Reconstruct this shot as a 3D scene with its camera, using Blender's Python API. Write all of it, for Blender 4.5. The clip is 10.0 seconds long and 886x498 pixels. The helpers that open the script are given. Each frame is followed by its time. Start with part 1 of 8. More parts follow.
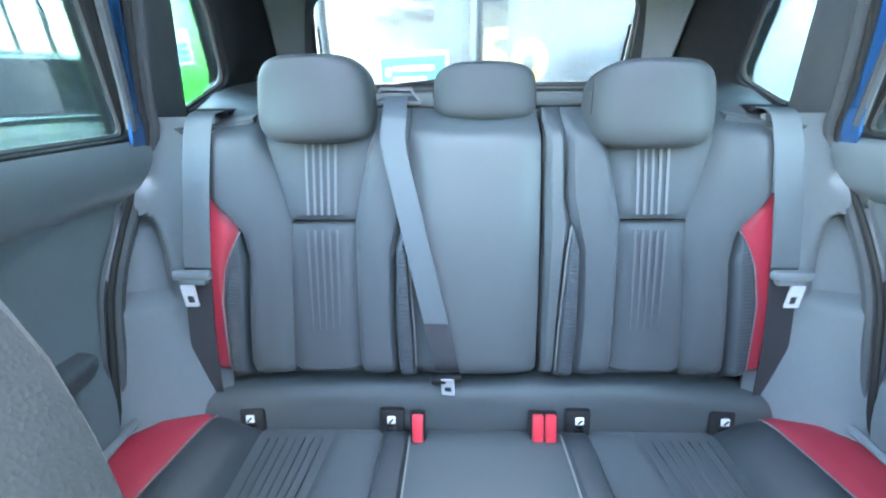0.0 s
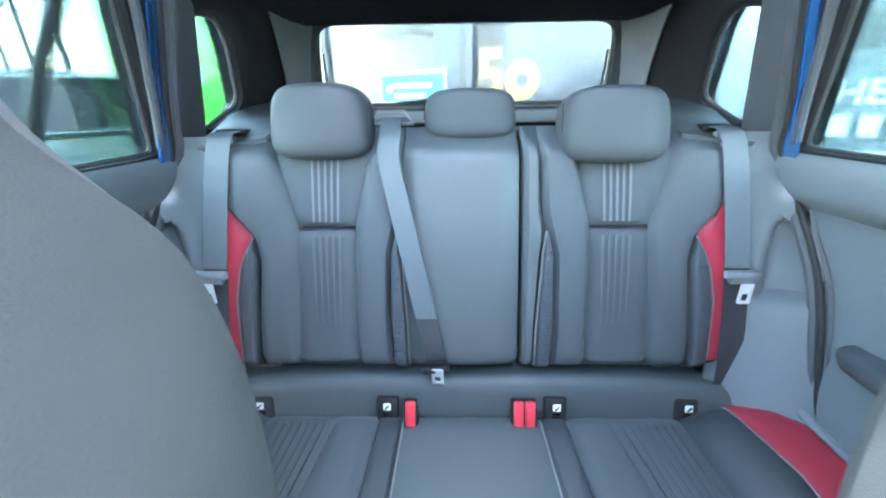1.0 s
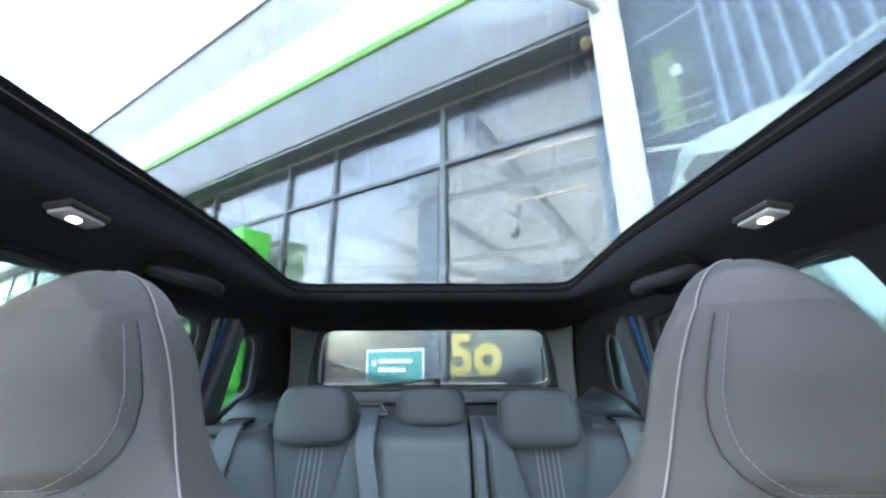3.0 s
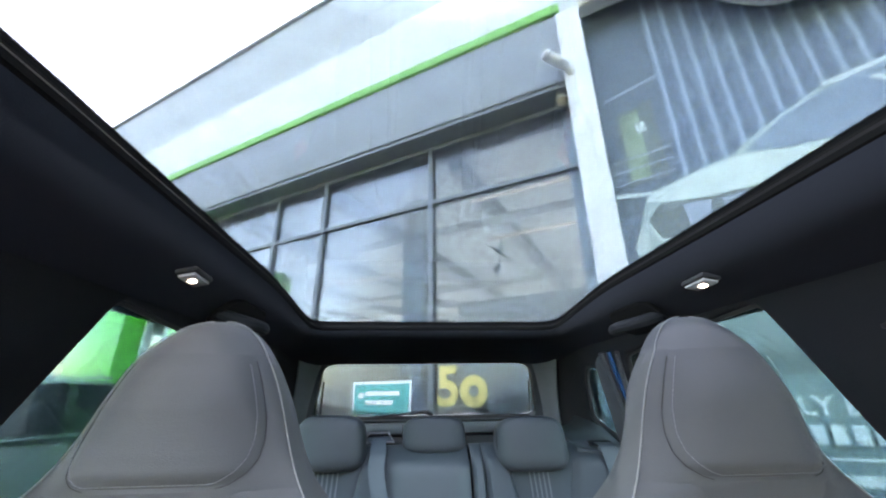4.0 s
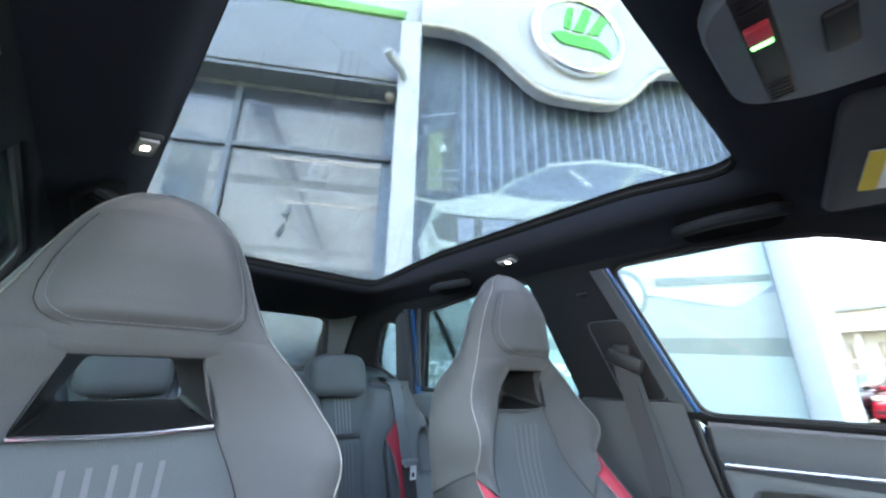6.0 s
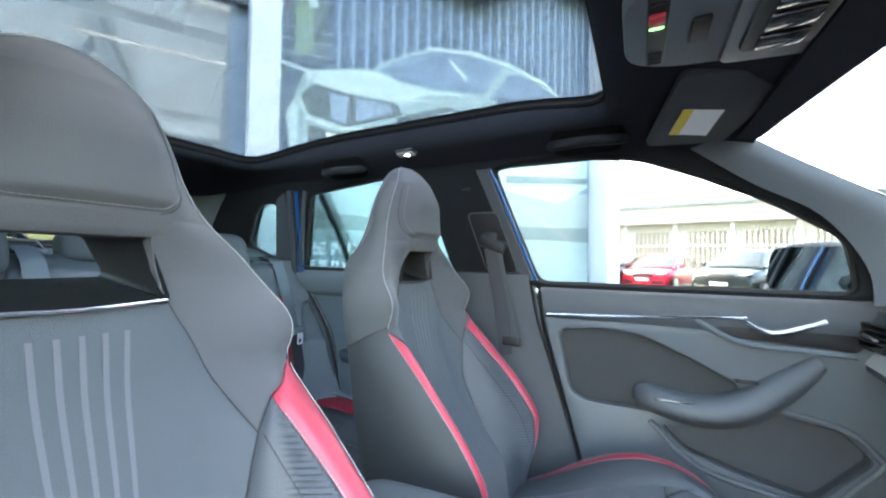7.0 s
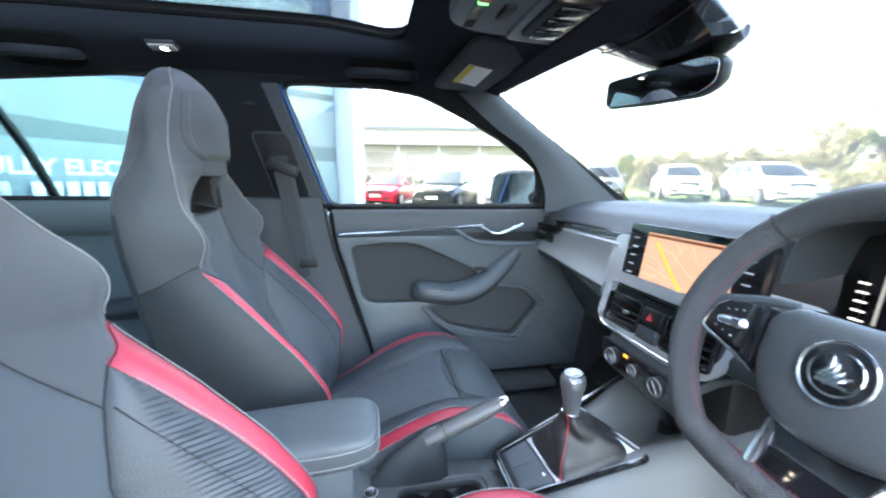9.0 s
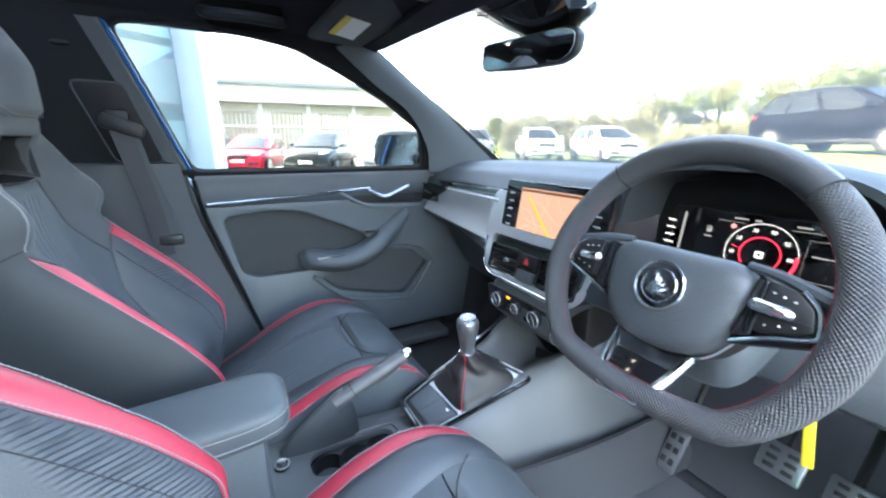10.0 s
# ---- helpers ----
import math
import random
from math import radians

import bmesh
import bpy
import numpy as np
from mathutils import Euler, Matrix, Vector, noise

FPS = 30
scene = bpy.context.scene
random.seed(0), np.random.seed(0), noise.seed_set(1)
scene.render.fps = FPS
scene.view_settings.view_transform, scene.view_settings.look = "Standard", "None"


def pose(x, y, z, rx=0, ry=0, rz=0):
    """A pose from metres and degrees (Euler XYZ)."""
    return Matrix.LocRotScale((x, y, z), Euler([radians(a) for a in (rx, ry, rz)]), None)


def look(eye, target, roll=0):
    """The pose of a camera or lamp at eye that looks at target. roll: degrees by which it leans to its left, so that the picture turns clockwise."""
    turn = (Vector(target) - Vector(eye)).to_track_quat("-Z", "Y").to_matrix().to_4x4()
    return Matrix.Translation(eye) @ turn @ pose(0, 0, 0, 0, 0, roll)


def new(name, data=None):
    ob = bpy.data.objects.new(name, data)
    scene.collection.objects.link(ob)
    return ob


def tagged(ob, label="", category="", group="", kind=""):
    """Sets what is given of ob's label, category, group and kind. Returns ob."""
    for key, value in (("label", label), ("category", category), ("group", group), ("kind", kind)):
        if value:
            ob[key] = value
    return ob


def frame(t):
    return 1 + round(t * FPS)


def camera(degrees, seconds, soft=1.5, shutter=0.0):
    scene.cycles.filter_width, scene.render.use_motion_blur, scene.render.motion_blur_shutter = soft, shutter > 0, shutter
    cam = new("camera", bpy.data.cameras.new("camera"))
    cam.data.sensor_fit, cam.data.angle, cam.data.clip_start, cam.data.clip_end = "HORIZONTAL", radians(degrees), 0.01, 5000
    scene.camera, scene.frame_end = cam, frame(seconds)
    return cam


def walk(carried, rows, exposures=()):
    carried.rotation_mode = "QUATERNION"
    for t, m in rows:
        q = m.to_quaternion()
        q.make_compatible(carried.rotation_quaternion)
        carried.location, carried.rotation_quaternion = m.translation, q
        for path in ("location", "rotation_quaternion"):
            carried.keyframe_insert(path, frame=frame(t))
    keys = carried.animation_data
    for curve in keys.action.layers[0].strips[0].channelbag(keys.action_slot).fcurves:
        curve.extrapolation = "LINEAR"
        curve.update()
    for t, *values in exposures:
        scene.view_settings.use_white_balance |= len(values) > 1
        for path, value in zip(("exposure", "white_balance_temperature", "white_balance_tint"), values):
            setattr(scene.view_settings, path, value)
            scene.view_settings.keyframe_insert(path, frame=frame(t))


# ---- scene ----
cam = camera(98.23, 10.0, soft=2.1, shutter=0.3)
EXPOSURES = [(0.0, 7.42, 7700, 10), (1.0, 7.3, 7800, 10), (2.0, 6.88, 8050, 10), (3.0, 6.1, 8500, 14), (4.5, 5.75, 8300, 16), (6.5, 5.9, 7900, 11), (7.5, 5.85, 8000, 10), (8.5, 5.83, 7650, 10), (10.0, 5.64, 7280, 10)]
# seconds, eye, point looked at, lean in degrees
PATH = [
    (0, (-0.0702, 0.0293, 1.1325), (-0.1072, 1.8756, 0.3646), -0.48),
    (0.5, (-0.0656, 0.0147, 1.1335), (-0.1081, 1.8628, 0.3702), -0.55),
    (1, (-0.0415, -0.0623, 1.1521), (-0.0905, 1.8052, 0.4378), -0.71),
    (1.5, (-0.0141, -0.1442, 1.1855), (-0.0685, 1.7877, 0.6709), -0.75),
    (2, (0.0003, -0.2234, 1.2155), (-0.0352, 1.7695, 1.0508), -0.43),
    (2.5, (0.0132, -0.2919, 1.2400), (0.0070, 1.6987, 1.4333), -0.51),
    (3, (0.0127, -0.3569, 1.2479), (0.0496, 1.5596, 1.8187), -0.34),
    (3.2, (0.0052, -0.3874, 1.2474), (0.0767, 1.4989, 1.9083), -0.66),
    (4.3, (-0.1133, -0.5466, 1.2384), (0.1408, 1.3025, 1.9571), -0.60),
    (4.5, (-0.1378, -0.5508, 1.2214), (0.2386, 1.2767, 1.9414), -0.52),
    (5, (-0.2121, -0.5522, 1.1800), (0.4940, 1.1748, 1.9004), -0.22),
    (6.3, (-0.4662, -0.5819, 1.0887), (1.0044, 0.6661, 1.6177), 0.82),
    (6.5, (-0.4976, -0.5826, 1.0841), (1.1125, 0.5386, 1.4721), 1.15),
    (7, (-0.5595, -0.5445, 1.0987), (1.2244, 0.3579, 1.1559), 0.85),
    (7.5, (-0.6299, -0.5100, 1.1500), (1.2430, 0.1648, 0.9576), 1.02),
    (8, (-0.6570, -0.4701, 1.1457), (1.2922, -0.1225, 0.8629), 1.07),
    (8.5, (-0.6536, -0.4172, 1.1298), (1.3206, -0.4376, 0.8100), 0.96),
    (9, (-0.6571, -0.3810, 1.1160), (1.2746, -0.7646, 0.7676), 0.69),
    (9.5, (-0.6649, -0.3580, 1.1252), (1.1589, -1.0844, 0.7430), 0.55),
    (10, (-0.6667, -0.3518, 1.1104), (1.0223, -1.2864, 0.5870), 0.40),
]
walk(cam, [(t, look(eye, target, roll)) for t, eye, target, roll in PATH], EXPOSURES)

# ---------- world, sun, exposure ----------
world = bpy.data.worlds.new("sky")
scene.world = world
world.use_nodes = True
wn = world.node_tree.nodes
sky = wn.new("ShaderNodeTexSky")
sky.sky_type, sky.sun_disc = "NISHITA", False
sky.sun_elevation, sky.sun_rotation = radians(38), radians(25)
sky.air_density, sky.dust_density, sky.ozone_density = 1.0, 4.0, 0.6
world.node_tree.links.new(sky.outputs[0], wn["Background"].inputs[0])
wn["Background"].inputs[1].default_value = 0.15
sun = new("sun", bpy.data.lights.new("sun", "SUN"))
sun.data.energy, sun.data.angle, sun.data.color = 4.0, radians(0.6), (1.0, 0.95, 0.87)
sun.matrix_world = look((6, 11, 10), (0, 0, 0))


# ---------- materials ----------
def mat(name, colour, rough=0.6, metal=0.0, scale=300.0, bump=0.15, vary=0.12, wear=0.0, coat=0.0, kind="noise", spec=0.5, sheen=0.0):
    """A surface with fine relief of the given size (per metre), a slow change of tone, and wear in the gloss."""
    m = bpy.data.materials.new(name)
    m.use_nodes = True
    nt = m.node_tree
    b = nt.nodes["Principled BSDF"]
    b.inputs["Roughness"].default_value, b.inputs["Metallic"].default_value = rough, metal
    b.inputs["Coat Weight"].default_value, b.inputs["Specular IOR Level"].default_value = coat, spec
    b.inputs["Coat Roughness"].default_value = 0.05
    b.inputs["Sheen Weight"].default_value = sheen
    co = nt.nodes.new("ShaderNodeTexCoord")

    def tex(sc, detail=3.0):
        n = nt.nodes.new("ShaderNodeTexNoise")
        n.inputs["Scale"].default_value, n.inputs["Detail"].default_value = sc, detail
        nt.links.new(co.outputs["Object"], n.inputs["Vector"])
        return n

    big, fine = tex(5.0), tex(scale)
    ramp = nt.nodes.new("ShaderNodeMix")
    ramp.data_type = "RGBA"
    c = Vector(colour)
    ramp.inputs[6].default_value = (*(c * (1 - vary)), 1)
    ramp.inputs[7].default_value = (*[min(v, 1) for v in c * (1 + vary)], 1)
    mixf = nt.nodes.new("ShaderNodeMath")
    mixf.operation = "ADD"
    half = nt.nodes.new("ShaderNodeMath")
    half.operation = "MULTIPLY"
    half.inputs[1].default_value = 0.5
    nt.links.new(big.outputs[0], mixf.inputs[0])
    nt.links.new(fine.outputs[0], mixf.inputs[1])
    nt.links.new(mixf.outputs[0], half.inputs[0])
    nt.links.new(half.outputs[0], ramp.inputs[0])
    nt.links.new(ramp.outputs[2], b.inputs["Base Color"])
    if bump:
        bp = nt.nodes.new("ShaderNodeBump")
        bp.inputs["Strength"].default_value, bp.inputs["Distance"].default_value = bump, 0.6 / scale
        src = fine
        if kind in ("weave", "dots"):
            src = nt.nodes.new("ShaderNodeTexVoronoi")
            src.inputs["Scale"].default_value = scale
            nt.links.new(co.outputs["Object"], src.inputs["Vector"])
        if kind == "dots":      # regular rows of small domes along the mesh's own map, counted in metres
            turned = nt.nodes.new("ShaderNodeMapping")
            turned.inputs["Rotation"].default_value = (0, 0, radians(45))
            nt.links.new(co.outputs["UV"], turned.inputs["Vector"])
            nt.links.new(turned.outputs[0], src.inputs["Vector"])
            src.voronoi_dimensions, src.inputs["Randomness"].default_value = "2D", 0.0
            bp.invert, bp.inputs["Distance"].default_value = True, 0.9 / scale
        nt.links.new(src.outputs[0], bp.inputs["Height"])
        nt.links.new(bp.outputs[0], b.inputs["Normal"])
    if wear:
        r = nt.nodes.new("ShaderNodeMapRange")
        r.inputs[3].default_value, r.inputs[4].default_value = max(rough - wear, 0.02), min(rough + wear, 1)
        nt.links.new(tex(12.0, 5.0).outputs[0], r.inputs[0])
        nt.links.new(r.outputs[0], b.inputs["Roughness"])
    return m


def glass(name, tint, gloss=0.8):
    """Thin glass: clear with a tint, and a mirror sheen that grows at grazing angles."""
    m = bpy.data.materials.new(name)
    m.use_nodes = True
    nt = m.node_tree
    nt.nodes.remove(nt.nodes["Principled BSDF"])
    t, g, mx, f, k = (nt.nodes.new("ShaderNode" + n) for n in ("BsdfTransparent", "BsdfGlossy", "MixShader", "Fresnel", "Math"))
    t.inputs[0].default_value = (*tint, 1)
    g.inputs["Roughness"].default_value = 0.01
    f.inputs[0].default_value = 1.45
    k.operation, k.inputs[1].default_value = "MULTIPLY", gloss
    nt.links.new(f.outputs[0], k.inputs[0])
    nt.links.new(k.outputs[0], mx.inputs[0])
    nt.links.new(t.outputs[0], mx.inputs[1])
    nt.links.new(g.outputs[0], mx.inputs[2])
    nt.links.new(mx.outputs[0], nt.nodes["Material Output"].inputs[0])
    return m


def glow(name, colour, strength):
    m = bpy.data.materials.new(name)
    m.use_nodes = True
    b = m.node_tree.nodes["Principled BSDF"]
    b.inputs["Base Color"].default_value = (0.02, 0.02, 0.02, 1)
    b.inputs["Emission Color"].default_value = (*colour, 1)
    b.inputs["Emission Strength"].default_value = strength / 26
    return m


LEATHER = mat("charcoal_leatherette", (0.0539, 0.063, 0.068), 0.5, scale=450, bump=0.25, wear=0.08)
WEAVE = mat("charcoal_woven_fabric", (0.0465, 0.055, 0.062), 0.8, scale=700, bump=0.5, kind="weave", sheen=0.08)
GREYFAB = mat("mid_grey_fabric", (0.0499, 0.0525, 0.057), 0.85, scale=800, bump=0.4, kind="weave", sheen=0.08)
# the mid grey fabric again, toned down for shade on seat sides and lower back
GREYSIDE = mat("shaded_grey_fabric", (0.0460, 0.0505, 0.0520), 0.85, scale=800, bump=0.4, kind="weave")
SIDELEATHER = mat("black_leatherette_side", (0.0167, 0.020, 0.021), 0.66, scale=450, bump=0.25, wear=0.08)
HEADSKIN = mat("dark_headrest_leatherette", (0.0288, 0.034, 0.038), 0.6, scale=450, bump=0.3, wear=0.08)
BELTGREY = mat("dark_grey_belt_webbing", (0.0372, 0.043, 0.047), 0.7, scale=900, bump=0.5, kind="weave")
RIB = mat("ribbed_carbon_fabric", (0.0270, 0.033, 0.039), 0.5, scale=500, bump=0.3)
RED = mat("crimson_leatherette", (0.33, 0.022, 0.042), 0.45, scale=450, bump=0.2, wear=0.06)
STITCH = mat("pale_stitching", (0.19, 0.19, 0.188), 0.7, scale=900, bump=0.5, vary=0.2)
REDSTITCH = mat("red_stitching", (0.45, 0.03, 0.05), 0.7, scale=900, bump=0.5)
DARKREDSTITCH = mat("dark_red_stitching", (0.15, 0.014, 0.022), 0.7, scale=900, bump=0.5)
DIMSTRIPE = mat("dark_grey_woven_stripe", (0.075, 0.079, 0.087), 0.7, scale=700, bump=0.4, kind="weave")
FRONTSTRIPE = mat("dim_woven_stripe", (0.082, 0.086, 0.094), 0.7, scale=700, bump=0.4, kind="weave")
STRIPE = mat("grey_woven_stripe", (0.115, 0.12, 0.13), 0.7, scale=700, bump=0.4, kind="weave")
SEAM = mat("dark_seam", (0.012, 0.012, 0.013), 0.9, scale=300, bump=0.1)
HEADLINE = mat("black_headliner_felt", (0.0155, 0.0175, 0.0235), 0.95, scale=900, bump=0.5, spec=0.15)
PILLAR = mat("dark_pillar_trim", (0.0075, 0.0085, 0.010), 0.75, scale=420, bump=0.25, wear=0.06, spec=0.2)
ROOFRIM = mat("black_roof_rim", (0.002, 0.002, 0.002), 0.8, scale=500, bump=0.1, spec=0.1)
ARMGREY = mat("grey_door_armrest", (0.0698, 0.081, 0.089), 0.62, scale=420, bump=0.3, wear=0.06)
HUBSKIN = mat("dark_airbag_skin", (0.0484, 0.055, 0.060), 0.45, scale=420, bump=0.3, wear=0.06)
GUNMETAL = mat("dark_satin_metal", (0.26, 0.265, 0.275), 0.3, 0.85, scale=300, bump=0.02, vary=0.05)
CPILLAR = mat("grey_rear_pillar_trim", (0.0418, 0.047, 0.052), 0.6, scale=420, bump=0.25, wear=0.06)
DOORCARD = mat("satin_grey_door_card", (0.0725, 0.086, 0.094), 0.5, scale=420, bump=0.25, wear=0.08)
DOORTRIM = mat("grey_door_trim", (0.0930, 0.112, 0.122), 0.64, scale=420, bump=0.25, wear=0.08)
MATGREY = mat("grey_carpet_mat", (0.070, 0.070, 0.071), 0.95, scale=500, bump=0.9, vary=0.3)
PLASTIC = mat("dark_grey_trim_plastic", (0.0465, 0.055, 0.061), 0.55, scale=420, bump=0.25, wear=0.08)
SOFT = mat("soft_touch_dash_skin", (0.0465, 0.055, 0.062), 0.6, scale=380, bump=0.35, wear=0.08)
TUNNEL = mat("grey_tunnel_plastic", (0.0577, 0.062, 0.063), 0.5, scale=420, bump=0.25, wear=0.1)
PALE = mat("grey_blue_side_trim", (0.1302, 0.152, 0.164), 0.6, scale=420, bump=0.25, wear=0.06)
BLACK = mat("black_plastic", (0.010, 0.010, 0.011), 0.45, scale=300, bump=0.1, wear=0.1, spec=0.35)
GLOSSBLACK = mat("gloss_black_plastic", (0.008, 0.008, 0.009), 0.08, scale=200, bump=0.0, coat=0.5)
CHROME = mat("satin_chrome", (0.75, 0.76, 0.78), 0.18, 1.0, scale=200, bump=0.0, vary=0.04, wear=0.06)
DECOR = mat("silver_grey_decor_panel", (0.46, 0.48, 0.50), 0.30, 0.25, scale=900, bump=0.3, wear=0.08)
SATINGREY = mat("satin_grey_console_panel", (0.13, 0.14, 0.15), 0.28, 0.3, scale=600, bump=0.05, wear=0.06)
WEB = mat("grey_belt_webbing", (0.0744, 0.090, 0.101), 0.7, scale=900, bump=0.5, kind="weave")
DARKWEB = mat("darkened_belt_webbing", (0.025, 0.026, 0.03), 0.7, scale=900, bump=0.5, kind="weave")
TONGUE = mat("brushed_steel_tongue", (0.62, 0.63, 0.65), 0.35, 0.4, scale=300, bump=0.05, vary=0.06)
BUCKLE = mat("red_buckle_plastic", (0.62, 0.04, 0.06), 0.35, scale=300, bump=0.1, wear=0.05)
BLUE = mat("race_blue_car_paint", (0.006, 0.050, 0.13), 0.25, 0.3, scale=900, bump=0.0, coat=1.0)
RUBBER = mat("black_rubber_seal", (0.008, 0.008, 0.008), 0.7, scale=500, bump=0.2)
CARPET = mat("charcoal_carpet", (0.03, 0.031, 0.033), 0.95, scale=600, bump=0.9, vary=0.3)
VISOR = mat("dark_visor_skin", (0.030, 0.033, 0.037), 0.75, scale=500, bump=0.2)
PAPER = mat("white_paper_label", (0.75, 0.75, 0.72), 0.6, scale=200, bump=0.05)
YELLOWP = mat("yellow_plastic", (0.62, 0.46, 0.02), 0.5, scale=200, bump=0.05)
WHITEP = mat("white_print", (0.8, 0.8, 0.8), 0.5, scale=200, bump=0.0)
MIRROR = mat("mirror_silver", (0.85, 0.88, 0.88), 0.01, 1.0, scale=50, bump=0.0, vary=0.0)
CLEAR = glass("clear_glass", (0.56, 0.60, 0.60))
TINT = glass("tinted_glass", (0.49, 0.61, 0.61))
REARGLASS = glass("rear_screen_glass", (0.40, 0.425, 0.425))
ROOFGLASS = glass("tinted_roof_glass", (0.45, 0.475, 0.487), 0.35)
SHOPGLASS = glass("shop_glass", (0.74, 0.79, 0.83), 0.55)
LAMP = glow("lit_lamp", (1.0, 0.93, 0.85), 12.0)
LENS = mat("clear_lamp_lens", (0.30, 0.29, 0.285), 0.15, scale=300, bump=0.3)


# ---------- mesh helpers ----------
def thing(name, label, category, base=(0, 0, 0), group="", kind=""):
    ob = new(name)
    ob.empty_display_size = 0.05
    ob.location = base
    return tagged(ob, label, category, group, kind)


def part(name, bm, material, parent=None, label="", smooth=35):
    """Links a bmesh, drawn in world coordinates, as one mesh object under a thing or a part."""
    me = bpy.data.meshes.new(name)
    bmesh.ops.recalc_face_normals(bm, faces=bm.faces)
    if smooth:
        for f in bm.faces:
            f.smooth = True
        lim = radians(smooth)
        for e in bm.edges:
            if len(e.link_faces) == 2 and e.calc_face_angle(0) > lim:
                e.smooth = False
    bm.to_mesh(me)
    bm.free()
    me.materials.append(material)
    ob = new(name, me)
    if parent is not None:
        ob.parent = parent
        if parent.data is None:
            ob.matrix_parent_inverse = parent.matrix_basis.inverted()
    if label:
        ob["label"] = label
    return ob


def spline(pts, t):
    """Catmull-Rom through the points, t from 0 to 1."""
    n = len(pts) - 1
    x = min(max(t, 0), 1) * n
    i = min(int(x), n - 1)
    f = x - i
    p = [Vector(pts[min(max(i + k, 0), n)]) for k in (-1, 0, 1, 2)]
    return 0.5 * (2 * p[1] + (p[2] - p[0]) * f + (2 * p[0] - 5 * p[1] + 4 * p[2] - p[3]) * f * f + (3 * p[1] - p[0] - 3 * p[2] + p[3]) * f ** 3)


def table(rows, x):
    """Straight interpolation in rows of (x, value)."""
    for (a, va), (b, vb) in zip(rows, rows[1:]):
        if x <= b:
            return va + (vb - va) * max(x - a, 0) / (b - a)
    return rows[-1][1]


def smooth(a, b, x):
    t = min(max((x - a) / (b - a), 0), 1)
    return t * t * (3 - 2 * t)


def sheet(f, nu, nv, closed_u=False):
    """A grid of f(u, v) over the unit square."""
    bm = bmesh.new()
    g = [[bm.verts.new(f(i / nu, j / nv)) for i in range(nu if closed_u else nu + 1)] for j in range(nv + 1)]
    m = len(g[0])
    for j in range(nv):
        for i in range(m if closed_u else m - 1):
            bm.faces.new((g[j][i], g[j][(i + 1) % m], g[j + 1][(i + 1) % m], g[j + 1][i]))
    return bm


def loft(rows, nu=16, nv=16, thick=0.0):
    """A smooth sheet through a net of control points; thick: made solid along its normals."""
    bm = sheet(lambda u, v: spline([spline(r, u) for r in rows], v), nu, nv)
    if thick:
        bmesh.ops.recalc_face_normals(bm, faces=bm.faces)
        bmesh.ops.solidify(bm, geom=bm.faces[:], thickness=thick)
    return bm


def solid(bm, thick):
    bmesh.ops.recalc_face_normals(bm, faces=bm.faces)
    bmesh.ops.solidify(bm, geom=bm.faces[:], thickness=thick)
    return bm


def join(*bms):
    out = bmesh.new()
    for b in bms:
        me = bpy.data.meshes.new("tmp")
        b.to_mesh(me)
        out.from_mesh(me)
        b.free()
        bpy.data.meshes.remove(me)
    return out


def box(c, s, r=0.004, m=None, seg=2):
    """A box with rounded edges, centre c, full sizes s; m: a turn about its centre."""
    bm = bmesh.new()
    bmesh.ops.create_cube(bm, size=1)
    bmesh.ops.scale(bm, vec=s, verts=bm.verts)
    r = min(r, min(s) * 0.49)
    if r > 0:
        bmesh.ops.bevel(bm, geom=bm.edges[:], offset=r, segments=seg, affect="EDGES", profile=0.5)
    bmesh.ops.transform(bm, matrix=Matrix.Translation(c) @ (m if m is not None else Matrix()), verts=bm.verts)
    return bm


def turn(rx=0, ry=0, rz=0):
    return pose(0, 0, 0, rx, ry, rz)


def prism(outline, depth, m, r=0.0, seg=2):
    """A flat outline in x, y made depth thick along z (from 0 to depth), its edges rounded, then placed by m."""
    bm = bmesh.new()
    f = bm.faces.new([bm.verts.new((x, y, 0)) for x, y in outline])
    g = bmesh.ops.extrude_face_region(bm, geom=[f])
    bmesh.ops.translate(bm, vec=(0, 0, depth), verts=[v for v in g["geom"] if isinstance(v, bmesh.types.BMVert)])
    bmesh.ops.recalc_face_normals(bm, faces=bm.faces)
    if r:
        flat = [e for e in bm.edges if abs(e.verts[0].co.z - e.verts[1].co.z) < 1e-6]
        bmesh.ops.bevel(bm, geom=flat, offset=r, segments=seg, affect="EDGES", profile=0.5)
    bmesh.ops.transform(bm, matrix=m, verts=bm.verts)
    return bm


def rounded(pts, r, n=5):
    """A flat outline with its corners rounded."""
    out = []
    k = len(pts)
    for i in range(k):
        a, b, c = (Vector(pts[(i + d) % k]) for d in (-1, 0, 1))
        q = min(r, (a - b).length * 0.45, (c - b).length * 0.45)
        p0, p1 = b + (a - b).normalized() * q, b + (c - b).normalized() * q
        for j in range(n + 1):
            t = j / n
            out.append(tuple((1 - t) ** 2 * p0 + 2 * t * (1 - t) * b + t * t * p1))
    return out


